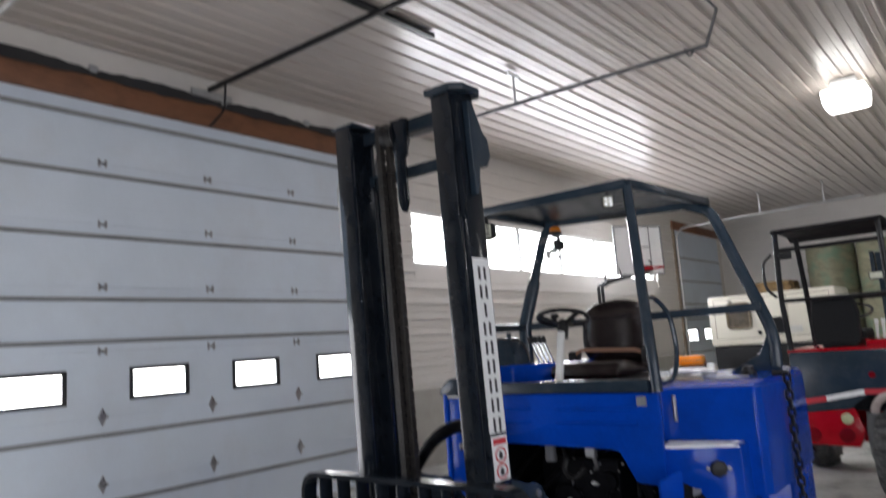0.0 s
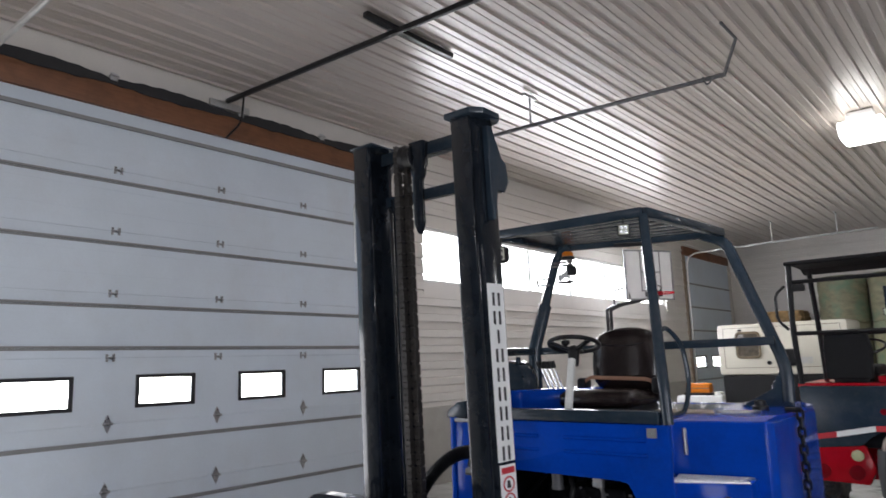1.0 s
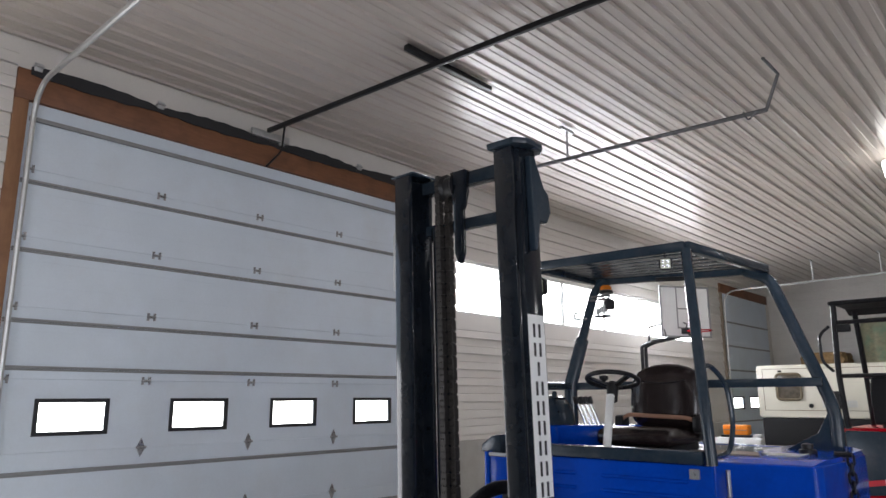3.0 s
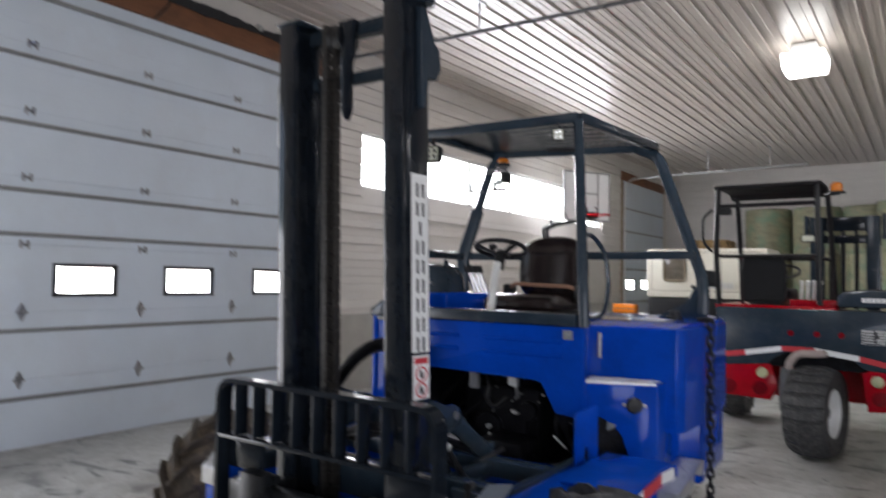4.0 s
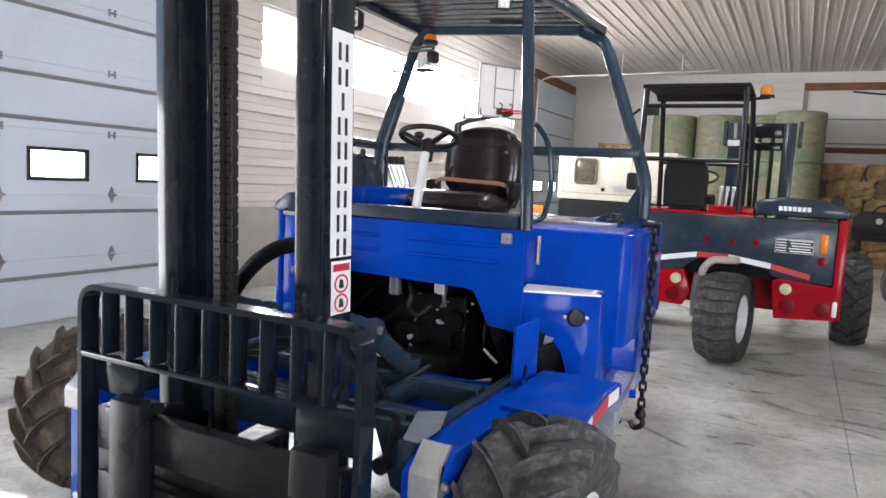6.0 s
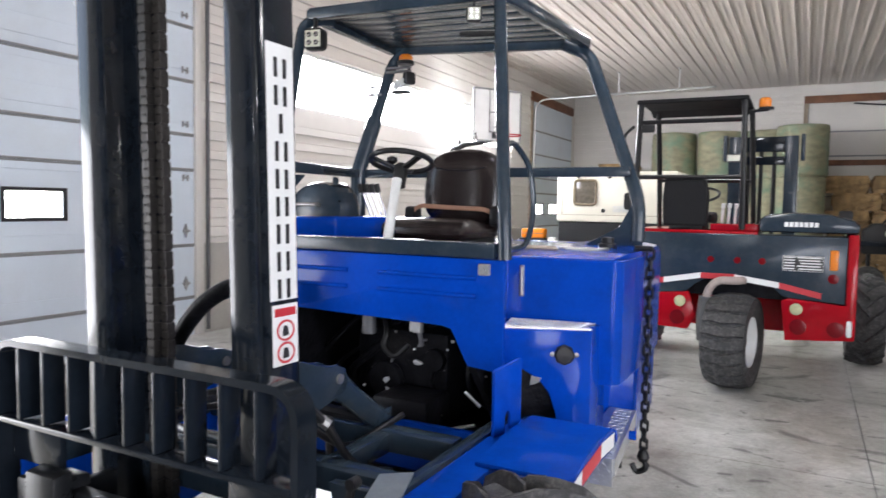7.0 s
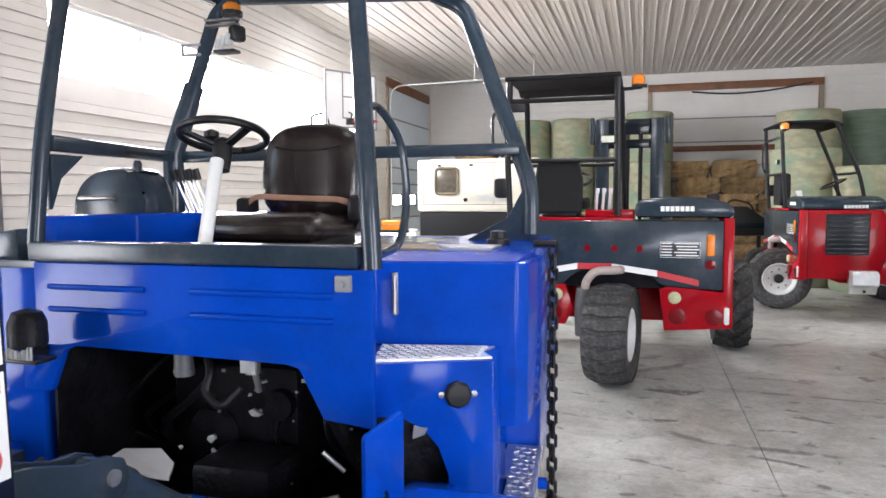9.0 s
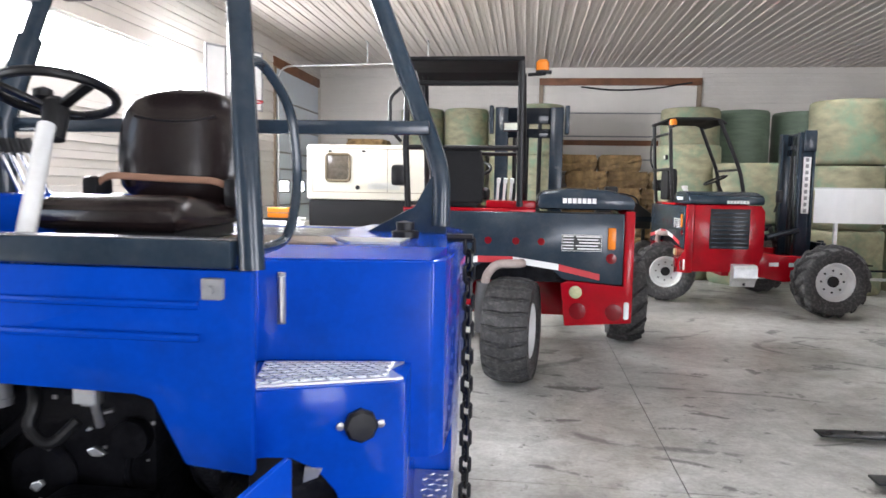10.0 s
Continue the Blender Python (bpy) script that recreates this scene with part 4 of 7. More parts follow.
for i in (0, -1):
    bm.faces.new((outer[i][0], outer[i][1], inner[i][1], inner[i][0]))
w.part("backrest_frame", bm, M_DARK, "bent dark steel backrest hoop")
bm = B()
box(bm, XL + 0.011, XR - 0.011, YB - 0.036, YB + 0.034, 0.905, 0.922, 0.003)
w.part("backrest_bar", bm, M_DARK)
for i in range(9):
    x = XL + (XR - XL) * (i + 1) / 10
    bm = B()
    box(bm, x - 0.007, x + 0.007, YB - 0.032, YB + 0.032, 0.923, 1.134, 0.002)
    w.part("backrest_slat", bm, M_DARK)
for xa, xb in ((XL + 0.011, XL + 0.24), (XR - 0.24, XR - 0.011)):
    bm = B()
    box(bm, xa, xb, YB + 0.01, YB + 0.03, 0.78, 0.904, 0.003)
    w.part("gusset", bm, M_DARK)

# carriage bars and forks
for z0, z1 in ((0.585, 0.738), (0.28, 0.51)):
    bm = B()
    box(bm, XL + 0.06, XR - 0.06, 2.26, 2.32, z0, z1, 0.008)
    w.part("carriage_bar", bm, M_FORK)
for x in (CX - 0.235, CX + 0.235):
    bm = B()
    box(bm, x - 0.02, x + 0.02, 2.322, 2.45, 0.28, 0.735, 0.006)
    w.part("carriage_cheek", bm, M_FORK)
bm = B()
box(bm, CX - 0.5, CX + 0.5, 2.325, 2.345, 0.44, 0.62, 0.004)
w.part("carriage_plate", bm, M_BLACK)
for x in (-1.976, -1.241):
    bm = B()
    prism(bm, [(2.255, 0.06), (2.255, 0.808), (2.20, 0.80), (2.19, 0.12), (2.10, 0.045), (1.15, 0.03), (1.15, 0.02), (2.18, 0.02)], "x", x - 0.064, x + 0.064, 0.004)
    w.part("fork", bm, M_FORK, "flat steel fork with an upright back")
    bm = B()
    prism(bm, [(2.256, 0.79), (2.325, 0.775), (2.325, 0.742), (2.256, 0.742)], "x", x - 0.045, x + 0.045, 0.004)
    w.part("fork_hook", bm, M_FORK)

# tilt cylinders behind the mast
for s in (-1, 1):
    X = lambda v: MX + s * v
    top, end = Vector((X(0.250), 2.935, 0.955)), Vector((X(0.280), 3.150, 0.785))
    d = (end - top).normalized()
    bm = B()
    tube(bm, [top, end], 0.041, 20)
    cyl = w.part("tilt_cylinder", bm, M_SLATE)
    for t0, t1, r in ((0.0, 0.035, 0.046), (0.245, 0.275, 0.045)):
        bm = B()
        tube(bm, [top + d * t0, top + d * t1], r, 20)
        w.part("gland", bm, M_SLATE, parent=cyl)
    bm = B()
    tube(bm, [top - d * 0.06, top], 0.020, 12)
    w.part("tilt_rod", bm, M_CHROME)
    bm = B()
    tube(bm, [top - d * 0.06 + Vector((-0.028, 0, 0)), top - d * 0.06 + Vector((0.028, 0, 0))], 0.036, 16)
    w.part("rod_eye", bm, M_SLATE)
    arm = [(2.60, 0.86), (2.60, 1.10), (2.70, 1.085), (2.82, 1.045), (2.88, 1.04), (2.925, 1.02), (2.94, 0.985), (2.925, 0.945), (2.88, 0.93), (2.74, 0.90)]
    bm = B()
    prism(bm, arm, "x", min(X(0.205), X(0.220)), max(X(0.205), X(0.220)), 0.005)
    lug = w.part("mast_lug", bm, M_SLATE)
    bm = B()
    prism(bm, arm, "x", min(X(0.280), X(0.295)), max(X(0.280), X(0.295)), 0.005)
    w.part("lug_plate", bm, M_SLATE, parent=lug)
    bm = B()
    tube(bm, [(X(0.198), 2.888, 0.992), (X(0.303), 2.888, 0.992)], 0.017, 12)
    w.part("pivot_pin", bm, M_STEEL, parent=lug)
    bm = B()
    for dx in (-0.036, 0.022):
        box(bm, end.x + dx, end.x + dx + 0.014, 3.10, 3.19, 0.776, 0.83, 0.006)
    w.part("clevis", bm, M_SLATE, parent=cyl)

# reach frame that carries the mast
for x in (GX + 0.595, GX - 0.595):
    bm = B()
    box(bm, x - 0.024, x + 0.024, 2.46, 3.42, 0.70, 0.785, 0.006)
    w.part("slide_rail", bm, M_SLATE)
bm = B()
box(bm, GX + 0.25, GX + 0.31, 2.786, 3.074, 0.702, 0.773, 0.006)
w.part("cross_beam", bm, M_SLATE)
for y0, y1, x0, x1 in ((2.70, 2.785, GX - 0.549, GX + 0.549), (3.075, 3.16, GX - 0.549, GX + 0.549)):
    bm = B()
    box(bm, x0, x1, y0, y1, 0.700, 0.775, 0.006)
    w.part("cross_beam", bm, M_SLATE)
bm = B()
prism(bm, [(GX + 0.38, 0.77), (GX + 0.572, 0.77), (GX + 0.572, 0.50), (GX + 0.46, 0.55)], "y", 2.62, 2.66, 0.004)
w.part("slide_plate", bm, M_SLATE)
# corner plate; its brightness from above is put into the paint colour
bm = slab(B(), [(GX + 0.505, 2.70, 0.792), (GX + 0.585, 2.76, 0.792), (GX + 0.640, 2.60, 0.792), (GX + 0.640, 2.47, 0.792), (GX + 0.585, 2.47, 0.792)], 0.006)
w.part("lit_plate", bm, M_LITGREY, "corner plate in a pale grey that stands for light on it", round_=False)
bm = B()
bar(bm, (-1.205, 2.535, 0.655), (-1.158, 2.535, 0.825), 0.018, 0.022, bevel=0.005)
tube(bm, [(-1.207, 2.515, 0.66), (-1.207, 2.555, 0.66)], 0.028, 18)
tube(bm, [(-1.158, 2.52, 0.825), (-1.158, 2.555, 0.825)], 0.016, 14)
w.part("stop_lever", bm, M_BLACK)

# legs with steel end brackets
for s in (-1, 1):
    X = lambda v: GX + s * v
    o = 0.0 if s > 0 else 0.088
    a, b = sorted((X(0.62 + o), X(0.75 + o)))
    bm = B()
    prism(bm, [(2.40, 0.25), (2.40, 0.72), (2.50, 0.775), (3.45, 0.775), (3.62, 0.74), (3.62, 0.34), (2.6, 0.25)], "x", a, b, 0.008)
    w.part("leg", bm, M_BLUE, "glossy blue straddle leg")
    bm = B()
    zb, dz = (0.665, 0.0) if s > 0 else (0.635, 0.035)
    # folded plate: an upright front, a sloped top flap and a notched return on the outer side
    xi, xo = (a + 0.045, b + 0.004) if s > 0 else (-2.40, -2.505)
    lo_x, hi_x = min(xi, xo), max(xi, xo)
    prism(bm, [(2.398, zb), (2.370, zb), (2.366, zb + 0.01), (2.366, 0.742 - dz), (2.372, 0.752 - dz), (2.44, 0.815 - dz), (2.452, 0.812 - dz), (2.452, 0.802 - dz), (2.380, 0.735 - dz), (2.398, 0.72 - dz)], "x", lo_x, hi_x, 0.0015)
    bracket = w.part("end_bracket", bm, M_GALV if s > 0 else M_STEEL, "folded bare steel end bracket", round_=False)
    bm = B()
    prism(bm, [(2.367, zb), (2.43, zb + 0.02), (2.43, zb + 0.05), (2.395, zb + 0.06), (2.39, zb + 0.11), (2.41, 0.775 - dz), (2.40, 0.776 - dz), (2.367, 0.745 - dz)], "x", min(xo, xo + s * 0.003), max(xo, xo + s * 0.003))
    w.part("return_flange", bm, M_GALV if s > 0 else M_STEEL, parent=bracket, round_=False)
    bm = B()
    tube(bm, [(xo + s * 0.001, 2.412, zb + 0.035), (xo + s * 0.016, 2.412, zb + 0.035)], 0.011, 6)
    w.part("bolt", bm, M_STEEL, parent=bracket)
    bm = B()
    box(bm, a + 0.01, b - 0.01, 2.30, 2.62, 0.03, 0.055, 0.004)
    box(bm, a + 0.035, b - 0.035, 2.385, 2.40, 0.05, 0.30, 0.002)
    w.part("foot_plate", bm, M_STEEL)
    bm = B()
    tube(bm, [(X(0.685 + o), 2.392, 0.34), (X(0.685 + o), 2.40, 0.34)], 0.018, 12)
    w.part("pin", bm, M_BLACK)
    bm = B()
    tube(bm, [(X(0.74), 2.68 if s > 0 else 2.92, 0.43), (X(0.90 if s > 0 else 1.25), 2.68 if s > 0 else 2.92, 0.43)], 0.07, 16)
    w.part("axle", bm, M_BLACK)

# fender behind the front wheel
for s in (-1, 1):
    X = lambda v: GX + s * v
    bm = B()
    prism(bm, [(2.93, 0.776), (2.932, 0.790), (3.10, 0.805), (3.25, 0.812), (3.42, 0.806), (3.485, 0.785), (3.50, 0.74), (3.488, 0.736), (3.472, 0.776), (3.41, 0.794), (3.25, 0.800), (3.10, 0.791), (2.95, 0.773)], "x", X(0.70), X(1.0), 0.003)
    w.part("fender", bm, M_BLUE)
    bm = B()
    prism(bm, [(2.95, 0.772), (3.10, 0.790), (3.25, 0.799), (3.41, 0.793), (3.47, 0.775), (3.485, 0.738), (3.44, 0.728), (3.25, 0.735), (3.10, 0.726), (2.97, 0.712)], "x", X(0.986), X(0.999), 0.002)
    skirt = w.part("fender_skirt", bm, M_BLUE)
    if s > 0:
        for y0, z0, y1, z1, m in ((2.97, 0.768, 3.05, 0.780, M_STICKER), (3.05, 0.780, 3.27, 0.795, M_REDINK), (3.27, 0.795, 3.44, 0.784, M_STICKER)):
            bm = B()
            prism(bm, [(y0, z0), (y1, z1), (y1, z1 - 0.05), (y0, z0 - 0.05)], "x", X(0.9992), X(1.0005))
            w.part("reflective_tape", bm, m, parent=skirt, round_=False)
    if s < 0:
        continue
    # upright stop plate
    bm = B()
    prism(bm, [(0.0, 0.776), (0.0, 0.998), (0.008, 1.008), (0.138, 1.032), (0.146, 1.026), (0.146, 0.80), (0.090, 0.786), (0.088, 0.835), (0.082, 0.850), (0.074, 0.855), (0.066, 0.850), (0.060, 0.835), (0.058, 0.776)], "y", -0.007, 0.007, 0.003)
    bmesh.ops.transform(bm, matrix=along((-1.046, 3.204), (-1.001, 3.343)), verts=bm.verts)
    w.part("stop_plate", bm, M_BLUE)

# body: front cover with the engine opening
FY = 3.50
bm = B()
prism(bm, [(-2.272, 1.36), (-1.135, 1.36), (-1.135, 0.92), (-1.285, 0.935), (-1.335, 1.03), (-1.36, 1.075), (-1.40, 1.085), (-2.13, 1.10), (-2.17, 1.08), (-2.225, 0.95), (-2.33, 0.95), (-2.33, 1.06), (-2.275, 1.08)], "y", FY - 0.006, FY + 0.02, 0.005)
cover = w.part("front_cover", bm, M_BLUE, "blue pressed steel engine cover")
for x0, x1 in ((-2.21, -1.86), (-1.70, -1.25)):
    for z in (1.285, 1.215):
        bm = B()
        tube(bm, [(x0, FY - 0.008, z), (x0 + 0.02, FY - 0.014, z), (x1 - 0.02, FY - 0.014, z), (x1, FY - 0.008, z)], 0.009, 8)
        w.part("louvre", bm, M_BLUE, parent=cover)
bm = B()
box(bm, -1.235, -1.19, FY - 0.03, FY - 0.008, 1.30, 1.345, 0.004)
tube(bm, [(-1.212, FY - 0.045, 1.322), (-1.212, FY - 0.02, 1.322)], 0.010, 8)
w.part("latch", bm, M_STRUT, parent=cover)
bm = B()
box(bm, -2.27, -1.168, FY - 0.03, FY + 0.06, 1.365, 1.425, 0.008)
w.part("front_rail", bm, M_SLATE, "slate grey top rail")

# body shell: sides, rear, deck
bm = B()
prism(bm, [(3.53, 0.50), (3.53, 1.362), (5.05, 1.362), (5.20, 1.25), (5.20, 0.62), (5.0, 0.50)], "x", -2.50, -2.47, 0.004)
w.part("side_panel", bm, M_BLUE)
bm = B()
box(bm, -2.47, -0.93, 5.02, 5.20, 0.50, 1.36, 0.03)
w.part("counterweight", bm, M_BLUE)
bm = B()
box(bm, -2.468, -1.262, 3.53, 4.2, 1.335, 1.36, 0.003)
box(bm, -2.468, -0.93, 4.2, 5.02, 1.335, 1.36, 0.003)
w.part("deck", bm, M_SLATE)
bm = B()
box(bm, -2.46, -0.97, 4.45, 5.0, 0.40, 1.33, 0.01)
w.part("engine_bulkhead", bm, M_BLACK)
bm = B()
box(bm, -2.40, -1.13, 3.40, 4.44, 0.46, 0.52, 0.006)
w.part("engine_floor", bm, M_GREASE)
bm = B()
prism(bm, [(3.53, 0.95), (3.53, 1.33), (4.44, 1.33), (4.44, 0.53), (3.9, 0.53)], "x", -1.31, -1.28)
w.part("bay_side", bm, M_GREASE)
bm = B()
prism(bm, [(3.53, 0.53), (3.53, 1.33), (4.44, 1.33), (4.44, 0.53)], "x", -2.246, -2.236)
w.part("bay_side", bm, M_GREASE)
bm = B()
box(bm, -2.32, -1.06, 3.425, 3.455, 0.585, 0.695, 0.006)
w.part("bay_sill", bm, M_BLUE)

# stepped corner block
bm = slab(B(), [(-1.165, 3.555, 1.088), (-0.842, 3.693, 1.088), (-0.868, 4.0, 1.088), (-1.246, 3.81, 1.088)], 0.10)
w.part("step_top", bm, M_BLUE, round_=False)
bm = slab(B(), [(-1.172, 3.566, 1.094), (-0.848, 3.702, 1.094), (-0.895, 3.775, 1.094), (-0.872, 3.850, 1.094), (-1.222, 3.794, 1.094), (-1.176, 3.62, 1.094)], 0.005)
tread = w.part("tread_plate", bm, M_TREAD, "bright diamond tread plate", round_=False)
bm = B()
for i in range(19):
    for j in range(8):
        u, v = (i + 0.5) / 19, (j + 0.5) / 8
        x, y = -1.17 - 0.045 * v + (0.28 + 0.04 * v) * u, 3.575 + 0.21 * v + (0.125 - 0.07 * v) * u
        box(bm, -0.009, 0.009, -0.003, 0.003, 0, 0.003, 0, pose(x, y, 1.094, 0, 0, 40 if (i + j) % 2 else -40))
bmesh.ops.translate(bm, verts=bm.verts, vec=-w.o)
tagged(part("tread_studs", bm, M_TREAD, tread, round_=False), kind="stuff")
bm = B()
p0, p1 = (-1.165, 3.55), (-0.842, 3.69)
slant = along(p0, p1)
length = math.hypot(p1[0] - p0[0], p1[1] - p0[1])
edge = [(0.0, 0.935), (0.038, 0.935), (0.090, 0.928), (0.148, 0.895), (0.191, 0.84), (0.219, 0.76), (0.234, 0.62), (0.238, 0.52)]
pts = [(0.0, 1.087), (length, 1.087), (length, 0.52)] + edge[::-1]
prism(bm, pts, "y", -0.004, 0.02, 0.003)
bmesh.ops.transform(bm, matrix=slant, verts=bm.verts)
w.part("step_front", bm, M_BLUE)
# black sheet added behind the arch for the shade inside it
bm = B()
box(bm, 0.0, length, 0.06, 0.08, 0.50, 0.98)
bmesh.ops.transform(bm, matrix=slant, verts=bm.verts)
w.part("wheel_well_shade", bm, M_GREASE)
bm = B()
prism(bm, [(-0.843, 3.695), (-0.866, 4.0), (-0.886, 4.0), (-0.863, 3.695)], "z", 0.52, 1.086, 0.003)
w.part("step_side", bm, M_BLUE)
bm = B()
lathe(bm, [(0.040, 0.0), (0.040, 0.012), (0.033, 0.020), (0.004, 0.022)], 8, "y")
bmesh.ops.transform(bm, matrix=slant @ pose(0.247, -0.004, 0.994, 0, 0, 180), verts=bm.verts)
lampb = w.part("side_marker", bm, M_BLACK, "dark marker lamp with two bright screws")
for dx in (-0.047, 0.047):
    bm = B()
    lathe(bm, [(0.010, 0), (0.010, 0.006), (0.003, 0.008)], 8, "y")
    bmesh.ops.transform(bm, matrix=slant @ pose(0.247 + dx, -0.004, 0.994, 0, 0, 180), verts=bm.verts)
    w.part("bolt", bm, M_STEEL, parent=lampb)
# block above the step, and the skirt under it
RING = [(-1.27, 3.72), (-1.222, 3.72), (-1.248, 3.80), (-0.805, 3.868), (-0.775, 3.905), (-0.775, 4.30), (-0.81, 4.9), (-0.93, 5.15), (-1.27, 5.15)]
bm = B()
prism(bm, [(x, y) for x, y in RING], "z", 0.835, 1.352, 0.008)
w.part("corner_block", bm, M_BLUE, "glossy blue corner block of the body")
bm = slab(B(), [(-1.245, 3.810, 1.355), (-0.81, 3.878, 1.355), (-0.79, 4.05, 1.374), (-1.245, 4.0, 1.374)], 0.03)
slab(bm, [(-1.245, 4.0, 1.374), (-0.79, 4.05, 1.374), (-0.785, 4.3, 1.374), (-0.82, 4.88, 1.374), (-0.94, 5.13, 1.374), (-1.245, 5.13, 1.374)], 0.03)
w.part("block_top", bm, M_BLUE, round_=False)
bm = B()
prism(bm, [(x, y) for x, y in ((-1.0, 3.92), (-0.925, 3.92), (-0.915, 4.275), (-0.80, 4.30), (-0.795, 4.33), (-0.83, 4.91), (-0.95, 5.16), (-1.0, 5.16))], "z", 0.50, 0.833, 0.008)
w.part("lower_skirt", bm, M_BLUE)
bm = B()
prism(bm, [(-1.137, 3.521), (-1.247, 3.80), (-1.262, 3.80), (-1.152, 3.521)], "z", 0.937, 1.355, 0.002)
w.part("cover_return", bm, M_BLUE)
# plain left corner with a slate cap
bm = B()
prism(bm, [(-2.29, 3.53), (-2.505, 3.545), (-2.54, 3.59), (-2.555, 4.30), (-2.53, 4.9), (-2.40, 5.15), (-2.29, 5.15)], "z", 0.50, 1.352, 0.012)
w.part("corner_block", bm, M_BLUE, "glossy blue corner block of the body")
bm = B()
prism(bm, [(-2.552, 1.356), (-2.545, 1.40), (-2.47, 1.45), (-2.402, 1.46), (-2.402, 1.356)], "y", 3.56, 4.02, 0.01)
w.part("corner_cap", bm, M_SLATE, "slate grey bevelled cap")
bm = B()
lathe(bm, [(0.045, 1.115), (0.055, 1.125), (0.054, 1.19), (0.040, 1.222), (0.004, 1.232)], 20, "z", (-2.19, 3.385, 0))
can = w.part("canister", bm, M_GREASE, "black canister with steel fittings")
for k in range(6):
    bm = B()
    tube(bm, [(-2.238 + 0.019 * k, 3.345, 1.088), (-2.238 + 0.019 * k, 3.345, 1.110 + 0.008 * (k % 3))], 0.008, 8)
    w.part("fitting_glint", bm, M_STEEL, parent=can)
bm = B()
box(bm, -2.25, -2.12, 3.34, 3.42, 1.075, 1.087, 0.004)
box(bm, -2.245, -2.225, 3.42, 3.494, 1.065, 1.10, 0.003)
w.part("bracket", bm, M_BLACK, parent=can)
bm = B()
slant2 = along((-1.248, 3.80), (-0.805, 3.868))
tube(bm, [(0.066, -0.012, 1.310), (0.066, -0.012, 1.195)], 0.009, 8)
box(bm, 0.056, 0.076, -0.009, 0.002, 1.187, 1.32, 0.002)
bmesh.ops.transform(bm, matrix=slant2, verts=bm.verts)
w.part("hinge_pin", bm, M_STEEL)
for y0, y1, m in ((4.34, 4.46, M_REDINK), (4.46, 4.58, M_STICKER), (4.58, 4.70, M_REDINK)):
    bm = B()
    bar(bm, (-0.797 - (y0 - 4.312) * 0.058, y0, 0.60), (-0.797 - (y1 - 4.312) * 0.058, y1, 0.60), 0.004, 0.05)
    w.part("reflective_tape", bm, m, round_=False)
STEP = [(-0.838, 3.70), (-0.748, 3.70), (-0.79, 4.27), (-0.905, 4.27), (-0.905, 4.01), (-0.860, 4.01)]
bm = slab(B(), [(x, y, 0.595 + (y - 3.70) * 0.07) for x, y in STEP], 0.010)
slab(bm, [(-0.838, 3.69, 0.597), (-0.746, 3.69, 0.597), (-0.746, 3.70, 0.597), (-0.838, 3.70, 0.597)], 0.11)
slab(bm, [(-0.748, 3.70, 0.597), (-0.738, 3.70, 0.597), (-0.780, 4.27, 0.637), (-0.79, 4.27, 0.637)], 0.07)
side_step = w.part("side_step", bm, M_TREAD, "bright tread plate side step", round_=False)
bm = B()
for i in range(4):
    for j in range(17):
        y = 3.715 + 0.033 * j
        box(bm, -0.009, 0.009, -0.003, 0.003, 0, 0.003, 0, pose(-0.826 + 0.021 * i - 0.075 * (y - 3.7), y, 0.595 + (y - 3.70) * 0.07, 4, 0, 40 if (i + j) % 2 else -40))
for i in range(4):
    for j in range(4):
        box(bm, -0.009, 0.009, -0.003, 0.0, -0.003, 0.003, 0, pose(-0.825 + 0.021 * i, 3.69, 0.50 + 0.024 * j, 0, 40 if (i + j) % 2 else -40, 0))
w.part("step_studs", bm, M_TREAD, parent=side_step, round_=False)["kind"] = "stuff"
bm = B()
box(bm, -0.93, -0.80, 4.08, 4.10, 0.42, 0.605, 0.003)
w.part("step_bracket", bm, M_BLACK)

# chain hanging from the rear corner
CHX, CHY = -0.745, 4.28


def link(bm, at, turn):
    m = Matrix.Translation(at) @ Matrix.Rotation(turn, 4, "Z")
    pts = [m @ Vector((0.016 * math.cos(a), 0, 0.016 * math.sin(a) + (0.014 if math.sin(a) > 0 else -0.014))) for a in [2 * math.pi * (k + 0.5) / 8 for k in range(8)]]
    tube(bm, pts, 0.0068, 6, closed=True)


bm = B()
tube(bm, [(CHX - 0.07, CHY, 1.385), (CHX + 0.01, CHY, 1.385)], 0.014, 8)
w.part("chain_hook", bm, M_BLACK)
z, i = 1.36, 0
while z > 0.42:
    bm = B()
    link(bm, (CHX, CHY, z), 0.5 + (math.pi / 2 if i % 2 else 0))
    w.part("chain_link", bm, M_BLACK)
    z -= 0.044
    i += 1
bm = B()
tube(bm, arc([(CHX, CHY, 0.42), (CHX + 0.02, CHY, 0.37), (CHX - 0.03, CHY, 0.34), (CHX - 0.05, CHY, 0.38)], 0.03), 0.014, 8)
lathe(bm, [(0.02, 0), (0.03, 0.02), (0.02, 0.05), (0.004, 0.06)], 10, "z", (CHX, CHY, 0.40))
w.part("chain_grab_hook", bm, M_BLACK)
bm = B()
tube(bm, [(-0.80, 4.05, 0.585), (-0.735, 4.06, 0.585)], 0.020, 12)
w.part("tow_pin", bm, M_BLUE)

# engine in the bay
rng = random.Random(7)
bm = B()
box(bm, -2.05, -1.55, 3.85, 4.40, 0.55, 0.98, 0.03)
w.part("engine_block", bm, M_GREASE)
bm = B()
tube(bm, [(-1.855, 3.66, 1.13), (-1.855, 3.66, 0.985)], 0.032, 16)
tube(bm, [(-1.855, 3.66, 1.005), (-1.855, 3.66, 0.995)], 0.035, 16)
w.part("filter", bm, M_TRACK, "dull dark filter can")
bm = B()
